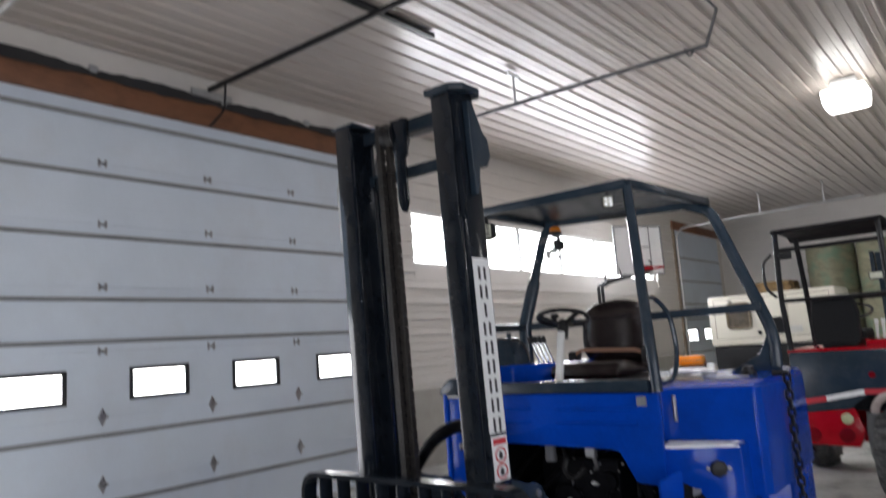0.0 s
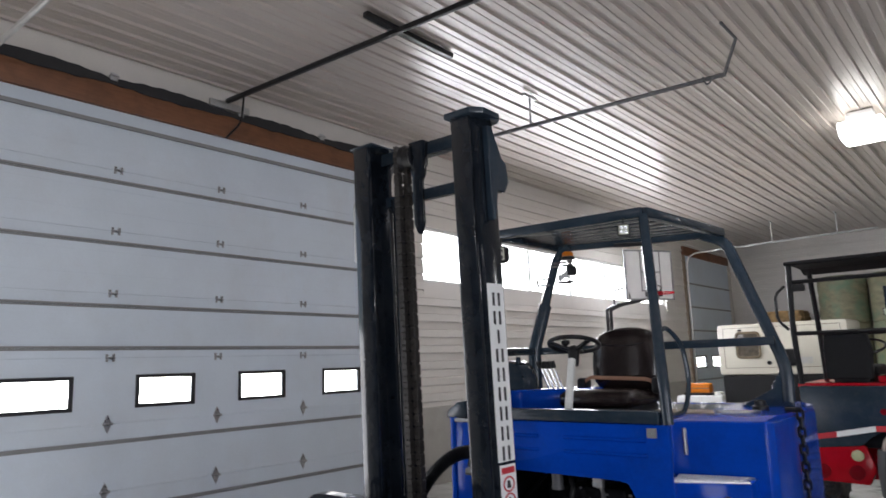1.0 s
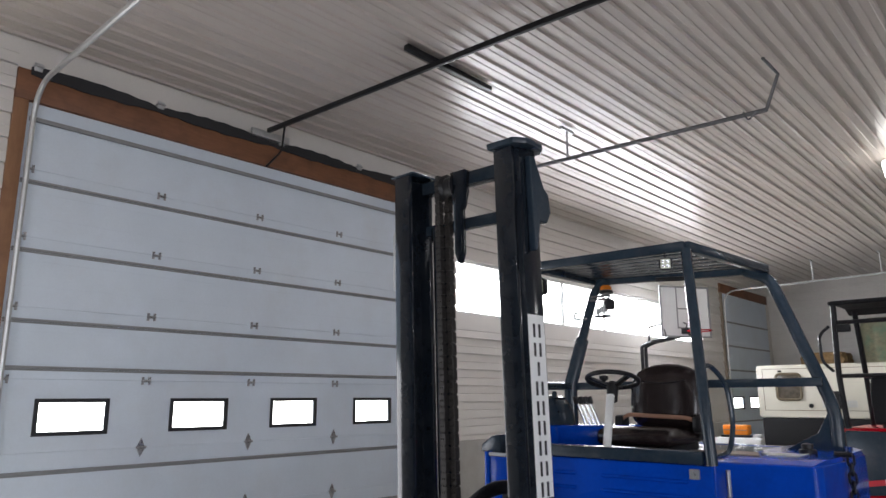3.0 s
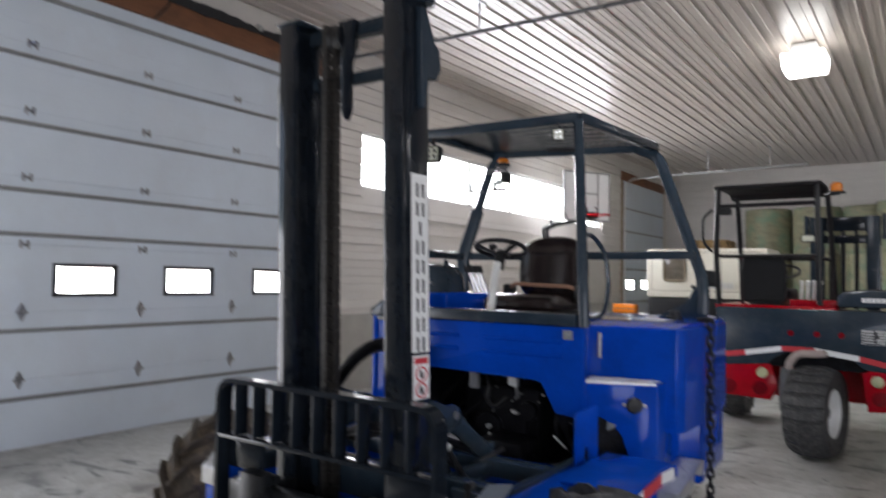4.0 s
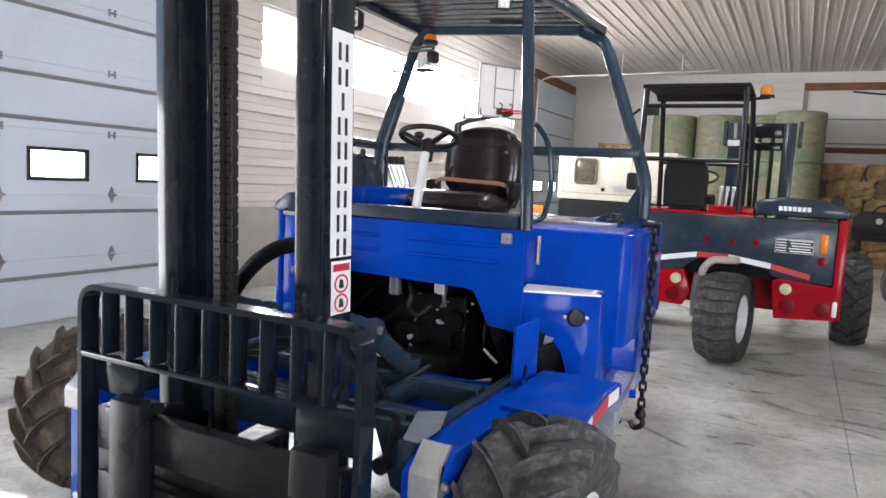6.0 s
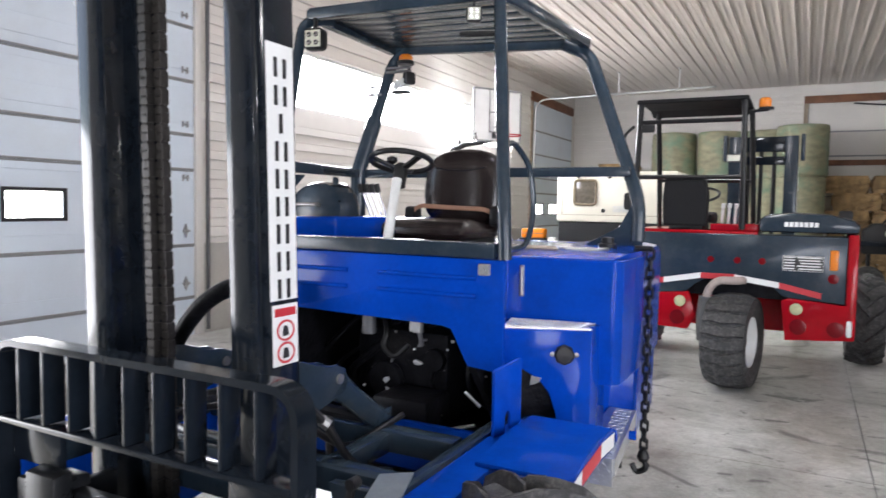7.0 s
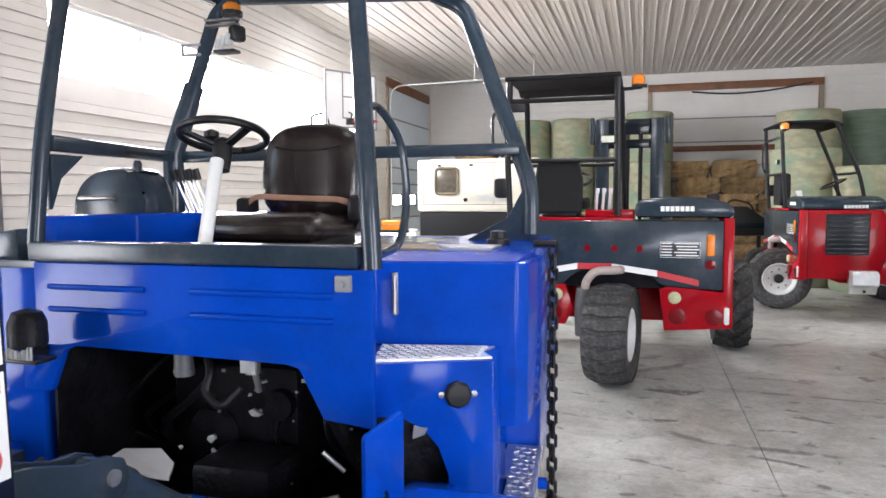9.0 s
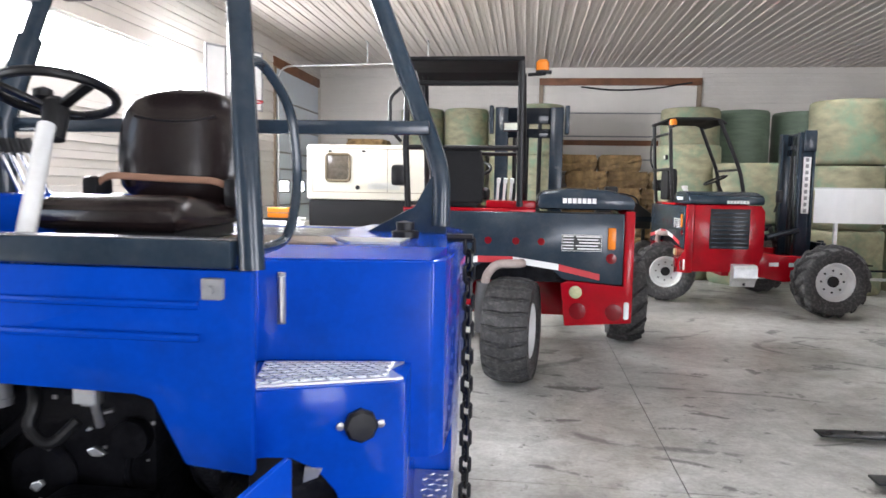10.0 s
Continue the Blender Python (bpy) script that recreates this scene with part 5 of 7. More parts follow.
tube(bm, arc([(-1.80, 3.70, 1.06), (-1.755, 3.66, 1.00), (-1.77, 3.64, 0.94), (-1.71, 3.64, 0.89), (-1.66, 3.68, 0.95)], 0.05, 6), 0.015, 10)
w.part("engine_hose", bm, M_BLACK)
bm = B()
tube(bm, [(-1.555, 3.58, 1.10), (-1.555, 3.58, 1.03)], 0.024, 10)
tube(bm, [(-1.548, 3.58, 1.03), (-1.548, 3.60, 0.97)], 0.010, 8)
w.part("sender", bm, M_STEEL)
bm = B()
lathe(bm, [(0.03, 0), (0.085, 0.0), (0.095, 0.02), (0.085, 0.04), (0.03, 0.04)], 24, "y", (-1.86, 3.80, 0.74))
w.part("pulley", bm, M_GREASE)
bm = B()
lathe(bm, [(0.02, 0), (0.05, 0.0), (0.055, 0.02), (0.05, 0.04), (0.02, 0.04)], 18, "y", (-1.60, 3.80, 0.86))
w.part("pulley", bm, M_GREASE)
for k in range(7):
    bm = B()
    x, y = -2.10 + 0.105 * k, 3.84 + rng.random() * 0.1
    tube(bm, arc([(x, y + 0.2, 1.05), (x + rng.uniform(-0.1, 0.1), y, 0.98 - rng.random() * 0.1), (x + rng.uniform(-0.25, 0.25), y - 0.05, 0.75), (x + rng.uniform(-0.2, 0.2), y + 0.15, 0.56)], 0.09), rng.choice((0.010, 0.014, 0.02)), 8)
    w.part("engine_hose", bm, M_GREASE)
# ragged pale shapes made up for the bright glints among the engine parts
for x, z, r in ((-1.762, 0.784, 0.015), (-1.758, 0.742, 0.009), (-1.603, 0.875, 0.018), (-1.88, 0.743, 0.008), (-1.535, 0.721, 0.009), (-1.62, 0.935, 0.007)):
    bm = B()
    pts = [(x + r * rng.uniform(0.5, 1.5) * math.cos(a), z + r * rng.uniform(0.4, 1.3) * math.sin(a)) for a in [k * math.pi / 3.5 for k in range(7)]]
    prism(bm, pts, "y", 3.66, 3.668 + r * 0.3, 0.003)
    w.part("bright_shard", bm, M_GALV, round_=False)
# one more made-up glint, inside the wheel arch
bm = B()
prism(bm, [(-1.06, 0.865), (-1.025, 0.88), (-1.015, 0.90), (-1.055, 0.905)], "y", 3.60, 3.61, 0.002)
w.part("bright_shard", bm, M_GALV, round_=False)
# steel bits strewn at random, made up to give glints in the dark bay
for k in range(22):
    bm = B()
    x, z, y = rng.gauss(-1.60, 0.17), rng.uniform(0.56, 1.00), rng.uniform(3.60, 3.74)
    if k % 3:
        q = rng.uniform(0.002, 0.006)
        box(bm, x - q, x + q * 1.6, y - 0.004, y, z - q, z + q)
    else:
        tube(bm, [(x - 0.012, y, z), (x + 0.006, y - 0.01, z + 0.03), (x + 0.03, y, z + 0.034)], 0.006, 6)
    w.part("fitting_glint", bm, M_STEEL, round_=False)
bm = slab(B(), [(-2.11, 3.545, 0.700), (-1.84, 3.545, 0.690), (-1.86, 3.60, 0.715), (-1.95, 3.655, 0.735), (-2.09, 3.645, 0.725)], 0.010)
w.part("loose_plate", bm, M_BOARD, "loose pale plate across the engine bay", round_=False)
bm = B()
box(bm, -1.585, -1.535, 3.555, 3.562, 1.035, 1.10, 0.002)
w.part("bracket_plate", bm, M_GALV, round_=False)
for x0, z0, x1, z1 in ((-1.45, 0.62, -1.30, 0.66), (-1.62, 0.60, -1.36, 0.595), (-1.34, 0.80, -1.28, 0.74)):
    bm = B()
    tube(bm, [(x0, 3.60, z0), (x1, 3.62, z1)], 0.008, 8)
    w.part("steel_line", bm, M_STEEL)
bm = B()
box(bm, -1.78, -1.50, 3.56, 3.80, 0.525, 0.74, 0.03)
w.part("valve_block", bm, M_GREASE)
bm = B()
box(bm, -2.42, -1.14, 3.40, 3.44, 0.50, 0.66, 0.006)
w.part("front_crossmember", bm, M_BLUE)

# operator's station
bm = B()
prism(bm, [(-2.40, 3.62), (-2.30, 3.62), (-2.30, 4.0), (-1.98, 4.12), (-1.98, 4.60), (-2.40, 4.60)], "z", 1.362, 1.50, 0.012)
w.part("side_console", bm, M_BLUE)
bm = B()
prof = [(-0.185, -0.124), (-0.185, 0.03), (-0.165, 0.09), (-0.125, 0.14), (-0.07, 0.172), (0.0, 0.185), (0.08, 0.183), (0.13, 0.165), (0.165, 0.115), (0.185, 0.05), (0.19, -0.124)]
prism(bm, [(-2.515 + a, 1.50 + b) for a, b in prof], "y", 4.09, 4.30, 0.045)
lathe(bm, [(0.014, 0.0), (0.018, 0.03), (0.012, 0.045)], 10, "z", (-2.40, 4.14, 1.665))
w.part("tank_cover", bm, M_SLATE, "rounded slate grey hood")
bm = B()
tube(bm, arc([(-2.63, 4.10, 1.550), (-2.63, 4.065, 1.560), (-2.47, 4.065, 1.560), (-2.47, 4.10, 1.550)], 0.02), 0.009, 8)
w.part("hood_handle", bm, M_STEEL)
for k in range(4):
    x = -2.27 + 0.035 * k
    bm = B()
    tube(bm, [(x + 0.03, 4.25, 1.50), (x - 0.015, 4.22, 1.64)], 0.007, 8)
    lv = w.part("lever", bm, M_CHROME, "chromed control lever")
    bm = B()
    tube(bm, [(x - 0.012, 4.222, 1.63), (x - 0.022, 4.215, 1.675)], 0.016, 10)
    w.part("lever_knob", bm, M_BLACK, parent=lv)
# steering
HUB = Vector((-1.81, 3.84, 1.715))
bm = B()
tube(bm, [(-1.735, 3.60, 1.36), (-1.735 - 0.05, 3.77, 1.68)], 0.022, 14)
w.part("steering_column", bm, M_WHITE, "white painted steering column")
axis = (HUB - Vector((-1.745, 3.60, 1.36))).normalized()
tilt = Vector((0, 0, 1)).rotation_difference((axis + Vector((0.0, -0.05, 0.9))).normalized()).to_matrix().to_4x4()
ms = Matrix.Translation(HUB) @ tilt
bm = B()
ring = [ms @ Vector((0.143 * math.cos(a * math.pi / 20), 0.143 * math.sin(a * math.pi / 20), 0.055)) for a in range(40)]
tube(bm, ring, 0.013, 10, closed=True)
wheelp = w.part("steering_wheel", bm, M_BLACK, "black steering wheel with a knob")
bm = B()
lathe(bm, [(0.028, -0.07), (0.034, 0.0), (0.034, 0.03), (0.018, 0.045), (0.004, 0.046)], 16, "z")
for a in (100, 220, 340):
    q = radians(a)
    bar(bm, (0.03 * math.cos(q), 0.03 * math.sin(q), 0.02), (0.136 * math.cos(q), 0.136 * math.sin(q), 0.055), 0.032, 0.014, bevel=0.004)
bmesh.ops.transform(bm, matrix=ms, verts=bm.verts)
w.part("steering_hub", bm, M_BLACK, parent=wheelp)
bm = B()
tube(bm, [ms @ Vector((-0.105, 0.085, 0.06)), ms @ Vector((-0.105, 0.085, 0.09))], 0.010, 8)
lathe(bm, [(0.012, 0), (0.026, 0.012), (0.026, 0.03), (0.006, 0.038)], 14, "z", ms @ Vector((-0.105, 0.085, 0.085)))
w.part("spinner_knob", bm, M_BLACK, parent=wheelp)


def cushion(bm, pts, y0, y1, bevel):
    prism(bm, pts, "x", y0, y1, bevel)


# seat
seat = new("seat")
seat.parent = fork_truck
seat.location = (-1.815 - CX, 4.5 - 3.6, 1.36)
tagged(seat, "black vinyl seat with a brown belt")
bm = B()
sl = []
for k in range(15):
    v = math.sin(math.pi / 2 * (k / 14 * 2 - 1))
    z = 0.305 + 0.215 * v
    hw = (0.232 - 0.018 * max(v, 0)) * (1 - abs(v) ** 4.5) ** 0.5 + 0.012
    dp = 0.072 * (1 - abs(v) ** 4.0) ** 0.5 + 0.006
    y = 0.03 + 0.075 * (z - 0.10)
    row = []
    for j in range(36):
        a = 2 * math.pi * j / 36
        c, q = math.cos(a), math.sin(a)
        x = hw * math.copysign(abs(c) ** 0.6, c)
        dish = 0.022 * math.exp(-(x / 0.10) ** 2) if q < 0 else 0.0
        row.append(bm.verts.new((x, y + dp * math.copysign(abs(q) ** 0.75, q) + dish, z)))
    sl.append(row)
for A, C in zip(sl, sl[1:]):
    for j in range(36):
        bm.faces.new((A[j], A[(j + 1) % 36], C[(j + 1) % 36], C[j]))
bm.faces.new(sl[0])
bm.faces.new(sl[-1])
part("backrest", bm, M_VINYL, seat)
bm = B()
tube(bm, [(-0.15, -0.022, 0.415), (-0.08, -0.008, 0.402), (0.0, -0.002, 0.398), (0.08, -0.008, 0.402), (0.15, -0.022, 0.415)], 0.005, 8)
part("seam", bm, M_BLACK, seat)
bm = B()
prism(bm, [(-0.46, 0.03), (-0.48, 0.08), (-0.45, 0.125), (-0.36, 0.145), (-0.12, 0.115), (0.0, 0.13), (0.02, 0.04)], "x", -0.235, 0.235, 0.035)
part("cushion", bm, M_VINYL, seat)
bm = B()
box(bm, -0.20, 0.20, -0.40, 0.02, 0.0, 0.04, 0.008)
part("seat_base", bm, M_BLACK, seat)
bm = B()
tube(bm, arc([(-0.27, -0.10, 0.14), (-0.20, -0.13, 0.205), (0, -0.10, 0.195), (0.20, -0.13, 0.19), (0.245, -0.08, 0.16)], 0.08), 0.005, 8, flat=2.4)
part("belt", bm, M_BELT, seat, "brown webbing lap belt")
for sx in (-1, 1):
    bm = B()
    box(bm, sx * 0.255 - 0.03, sx * 0.255 + 0.03, -0.14, -0.03, 0.10, 0.20, 0.02)
    part("belt_reel", bm, M_BLACK, seat)
    bm = B()
    tube(bm, [(sx * 0.235, -0.05, 0.06), (sx * 0.26, -0.02, 0.14)], 0.02, 8)
    part("seat_bracket", bm, M_BLACK, seat)

# overhead guard
FR, FL = Vector((-1.30, 3.78, 2.46)), Vector((-2.26, 3.74, 2.46))
RR, RL = Vector((-1.24, 4.86, 2.47)), Vector((-2.40, 4.72, 2.50))
posts = {
    "front right": [(-1.133, 3.495, 1.362), (-1.15, 3.51, 1.60), FR + Vector((0, 0, -0.02))],
    "front left": [(-2.265, 3.50, 1.41), (-2.262, 3.54, 1.75), FL + Vector((-0.02, -0.03, -0.03)), FL + Vector((0.02, 0.14, 0.0))],
    "rear right": [(-0.885, 4.66, 1.40), (-0.885, 4.67, 1.60), RR + Vector((0.02, 0, -0.06)), RR + Vector((-0.12, -0.02, 0.0))],
    "rear left": [(-2.50, 4.50, 1.40), (-2.50, 4.50, 1.75), RL + Vector((0, 0, -0.06)), RL + Vector((0.12, 0, 0.0))],
}
for k, p in posts.items():
    bm = B()
    tube(bm, arc(p, 0.12, 5), {"rear right": 0.036, "front left": 0.025}.get(k, 0.027 if k[0] == "f" else 0.032), 12)
    if k == "rear left":
        a, b = Vector(p[1]), Vector(p[2])
        tube(bm, [Vector(p[0]), a, a.lerp(b, 0.45), a.lerp(b, 0.47)], 0.046, 12)
    w.part("guard_post", bm, M_SLATE)
# guard roof frame and slats
ROOF = [FR, FL, RL, RR]
for a, b in zip(ROOF, ROOF[1:] + ROOF[:1]):
    bm = B()
    bar(bm, a, b, 0.05, 0.055, bevel=0.008)
    w.part("guard_frame", bm, M_SLATE)
for i in range(1, 8):
    t = i / 8
    bm = B()
    bar(bm, FR.lerp(RR, t) + Vector((0, 0, 0.012)), FL.lerp(RL, t) + Vector((0, 0, 0.012)), 0.104, 0.018, bevel=0.003)
    w.part("guard_slat", bm, M_SLATE)
bm = B()
for i in range(5):
    bar(bm, FR.lerp(FL, (i + 0.5) / 5) + Vector((0, 0.03, 0.026)), RR.lerp(RL, (i + 0.5) / 5) + Vector((0, -0.03, 0.026)), 0.03, 0.008)
w.part("guard_tie", bm, M_SLATE)
# waist rail
bm = B()
for a, b in (((-2.262, 3.56, 1.735), (-2.50, 4.50, 1.745)), ((-2.50, 4.52, 1.745), (-0.93, 4.66, 1.755))):
    bar(bm, a, b, 0.045, 0.05, bevel=0.006)
w.part("waist_rail", bm, M_SLATE)
bm = B()
prism(bm, [(3.56, 1.70), (3.56, 1.52), (3.60, 1.62), (3.70, 1.70)], "x", -2.285, -2.25, 0.004)
w.part("rail_gusset", bm, M_SLATE)
bm = B()
prism(bm, [(-1.16, 1.372), (-0.86, 1.372), (-0.86, 1.56), (-0.91, 1.60), (-0.98, 1.47)], "y", 4.645, 4.675, 0.004)
w.part("post_gusset", bm, M_SLATE)
# grab handle
bm = B()
tube(bm, arc([(-1.185, 3.575, 1.80), (-1.21, 3.75, 1.835), (-1.172, 3.85, 1.74), (-1.155, 3.862, 1.55), (-1.160, 3.80, 1.405), (-1.165, 3.66, 1.392), (-1.142, 3.515, 1.405)], 0.07, 5), 0.0125, 10)
w.part("grab_handle", bm, M_SLATE)


def work_lamp(at, turn, size=1.0, name="work_lamp"):
    m = Matrix.Translation(at) @ Matrix.Rotation(radians(turn), 4, "Z") @ Matrix.Scale(size, 4)
    bm = B()
    prism(bm, [(-0.035, -0.05), (0.035, -0.05), (0.05, -0.035), (0.05, 0.035), (0.035, 0.05), (-0.035, 0.05), (-0.05, 0.035), (-0.05, -0.035)], "y", -0.02, 0.03, 0.006)
    bmesh.ops.transform(bm, matrix=m, verts=bm.verts)
    body = w.part(name, bm, M_BLACK, "small black work lamp")
    bm = B()
    box(bm, -0.038, 0.038, -0.027, -0.021, -0.038, 0.038, 0.004)
    bmesh.ops.transform(bm, matrix=m, verts=bm.verts)
    w.part("lens", bm, M_LENS, parent=body)
    for dx, dz in ((-0.018, -0.018), (0.018, -0.018), (-0.018, 0.018), (0.018, 0.018)):
        bm = B()
        lathe(bm, [(0.013, -0.027), (0.013, -0.030), (0.008, -0.031), (0.003, -0.029)], 12, "y", (dx, 0, dz))
        bmesh.ops.transform(bm, matrix=m, verts=bm.verts)
        w.part("spot", bm, M_CHROME, parent=body)
    bm = B()
    box(bm, -0.008, 0.008, -0.005, 0.015, 0.05, 0.10, 0.002)
    bmesh.ops.transform(bm, matrix=m, verts=bm.verts)
    w.part("lamp_bracket", bm, M_BLACK, parent=body)


work_lamp(Vector((-1.40, 3.74, 2.37)), 25, 0.68)
work_lamp(Vector((-2.17, 3.66, 2.32)), 10)
work_lamp(Vector((-2.255, 4.66, 2.315)), 245, 0.72)
bm = B()
tube(bm, [(-1.45, 3.72, 2.29), (-1.26, 3.72, 2.275)], 0.012, 8)
w.part("lamp_bar", bm, M_BLACK)
bm = B()
lathe(bm, [(0.05, 0.0), (0.05, 0.02), (0.04, 0.025)], 14, "z", (-2.265, 4.64, 2.392))
w.part("beacon_base", bm, M_BLACK)
bm = B()
lathe(bm, [(0.040, 0.0), (0.040, 0.022), (0.028, 0.034), (0.004, 0.038)], 14, "z", (-2.265, 4.64, 2.417))
w.part("beacon", bm, M_AMBER, "amber beacon under the roof")
bm = B()
for z in (2.372, 2.35):
    box(bm, -2.40, -2.235, 4.62, 4.66, z, z + 0.010, 0.002)
w.part("lamp_shelf", bm, M_TRACK)
bm = B()
for k in range(3):
    tube(bm, [(-2.335 + 0.026 * k, 4.62, 2.245 + 0.008 * k), (-2.325 + 0.026 * k, 4.62, 2.29 + 0.01 * k)], 0.010, 8)
box(bm, -2.345, -2.26, 4.63, 4.645, 2.262, 2.285, 0.003)
tube(bm, [(-2.35, 4.66, 2.24), (-2.27, 4.66, 2.345)], 0.007, 8)
w.part("lamp_fitting", bm, M_GALV)
bm = B()
box(bm, -2.35, -2.24, 4.61, 4.67, 2.225, 2.240, 0.004)
w.part("lamp_bracket", bm, M_BLACK)
bm = B()
for za, zb in ((2.262, 2.272), (2.215, 2.229)):
    box(bm, -2.505, -2.415, 4.60, 4.615, za, zb, 0.002)
box(bm, -2.515, -2.505, 4.60, 4.615, 2.215, 2.272, 0.002)
w.part("side_clip", bm, M_STRUT)
# plates and a cap on the rear deck
bm = slab(B(), [(-1.07, 4.06, 1.382), (-0.93, 4.08, 1.382), (-0.93, 4.26, 1.382), (-1.16, 4.22, 1.382)], 0.007)
w.part("deck_lid", bm, M_GALV, "pale worn steel lid", round_=False)
bm = slab(B(), [(-1.48, 4.02, 1.381), (-1.10, 4.03, 1.381), (-1.18, 4.24, 1.381), (-1.48, 4.26, 1.381)], 0.006)
w.part("deck_mat", bm, M_DULLWOOD, "dusty tan mat", round_=False)
bm = B()
lathe(bm, [(0.045, 1.375), (0.045, 1.395), (0.030, 1.40), (0.030, 1.425), (0.004, 1.43)], 14, "z", (-0.965, 4.37, 0))
w.part("filler_cap", bm, M_BLACK)

# ---- red truck-mounted forklifts ----


def red_forklift(step):
    """Built round its own base: rear towards -y, mast towards +y."""
    t = thing("forklift", (0, 0, 0), "red and slate truck-mounted forklift with a caged seat", "forklift", "red forklifts")
    P = lambda name, bm, mat, label="", parent=None, r=True: part(name, bm, mat, parent or t, label, r)
    # rear shell
    bm = B()
    prism(bm, [(-0.90, 1.36), (0.84, 1.36), (0.84, 0.80), (0.42, 0.825), (0.36, 0.84), (0.30, 0.90), (0.22, 0.945), (-0.26, 0.945), (-0.34, 0.90), (-0.42, 0.825), (-0.90, 0.78)], "y", 0.0, 0.07, 0.015)
    shell = P("rear_panel", bm, M_SLATE, "slate grey rear panel")
    for x0, x1, z0, z1, m in ((-0.90, -0.62, 0.855, 0.895, M_REDINK), (-0.62, -0.30, 0.895, 0.955, M_STICKER), (-0.30, -0.02, 0.955, 0.955, M_REDINK), (-0.02, 0.34, 0.955, 0.905, M_STICKER), (0.34, 0.66, 0.905, 0.835, M_REDINK)):
        bm = B()
        prism(bm, [(x0, z0), (x1, z1), (x1, z1 + 0.05), (x0, z0 + 0.05)], "y", -0.003, -0.0005)
        P("reflective_tape", bm, m, parent=shell, r=False)
    bm = B()
    box(bm, 0.36, 0.668, -0.003, -0.0005, 1.062, 1.19)
    plate = P("data_plate", bm, M_INK, "dark data plate with pale lines", shell, False)
    for k in range(5):
        bm = B()
        z = 1.182 - 0.024 * k
        box(bm, 0.370, 0.452, -0.0045, -0.003, z - 0.009, z)
        part("plate_line", bm, M_STICKER, plate, round_=False)
        bm = B()
        box(bm, 0.470 + 0.012 * (k % 3), 0.656 - 0.014 * (k % 2), -0.0045, -0.003, z - 0.010, z)
        part("plate_line", bm, M_STICKER, plate, round_=False)
    bm = B()
    for x0, x1, z0, z1 in ((0.36, 0.668, 1.187, 1.19), (0.36, 0.668, 1.062, 1.065), (0.36, 0.363, 1.065, 1.187), (0.665, 0.668, 1.065, 1.187)):
        box(bm, x0, x1, -0.0045, -0.003, z0, z1)
    part("plate_border", bm, M_STICKER, plate, round_=False)
    for x in (-0.22, 0.0, 0.20):
        bm = B()
        lathe(bm, [(0.030, -0.0005), (0.030, -0.003), (0.004, -0.0035)], 8, "y", (x, 0.0, 1.13))
        P("emblem", bm, M_REDLENS, parent=shell, r=False)
    bm = B()
    box(bm, 0.715, 0.775, -0.02, 0.0, 1.08, 1.25, 0.012)
    P("turn_lamp", bm, M_AMBER, "amber turn lamp")
    bm = B()
    lathe(bm, [(0.04, 0.0), (0.04, -0.012), (0.004, -0.016)], 16, "y", (0.745, 0.0, 1.01))
    P("tail_lamp", bm, M_REDLENS)
    # red frame and bumper
    bm = B()
    prism(bm, [(0.845, 1.38), (0.92, 1.38), (0.92, 0.50), (0.40, 0.46), (0.36, 0.80), (0.42, 0.825), (0.845, 0.79)], "y", 0.01, 0.10, 0.008)
    P("bumper", bm, M_RED, "red steel rear bumper")
    bm = B()
    prism(bm, [(-0.92, 0.78), (-0.40, 0.825), (-0.33, 0.62), (-0.40, 0.48), (-0.92, 0.50)], "y", 0.01, 0.10, 0.008)
    P("bumper", bm, M_RED, "red steel rear bumper")
    for x in (-0.469, 0.478):
        bm = B()
        lathe(bm, [(0.050, 0.01), (0.050, -0.012), (0.040, -0.018), (0.004, -0.022)], 20, "y", (x, 0.0, 0.737))
        P("reversing_lamp", bm, M_YELLOWLENS, "pale round reversing lamp")
        for dx in (0.02, 0.30):
            bm = B()
            sx = x + (dx if x > 0 else -dx)
            lathe(bm, [(0.065, 0.01), (0.065, -0.008), (0.05, -0.010), (0.004, -0.011)], 20, "y", (sx, 0.0, 0.585))
            P("tail_lamp", bm, M_REDLENS)
    bm = B()
    box(bm, 0.855, 0.895, -0.004, 0.012, 0.53, 0.67, 0.015)
    P("reflector", bm, M_STICKER)
    # engine side with grille, hood
    bm = B()
    prism(bm, [(0.10, 0.52), (0.10, 1.38), (0.94, 1.38), (0.99, 1.30), (0.99, 0.75), (0.90, 0.52)], "x", 0.84, 0.92, 0.012)
    P("side_panel", bm, M_RED)
    bm = B()
    prism(bm, [(0.10, 0.60), (0.10, 1.38), (0.94, 1.38), (0.99, 1.30), (0.99, 0.75), (0.90, 0.60)], "x", -0.92, -0.84, 0.012)
    P("side_panel", bm, M_RED)
    bm = B()
    box(bm, 0.905, 0.925, 0.30, 0.80, 0.82, 1.33, 0.004)
    gr = P("grille", bm, M_BLACK, "black louvred grille")
    for k in range(9):
        bm = B()
        z = 0.83 + 0.055 * k
        box(bm, 0.924, 0.938, 0.32, 0.78, z, z + 0.022, 0.003)
        part("grille_slat", bm, M_SLATE, gr)
    bm = B()
    box(bm, -0.84, 0.84, 0.07, 0.97, 0.80, 1.34, 0.01)
    P("body_core", bm, M_GREASE)
    bm = B()
    box(bm, -0.83, 0.83, 0.50, 0.60, 0.46, 0.80, 0.01)
    P("chassis", bm, M_RED)
    bm = B()
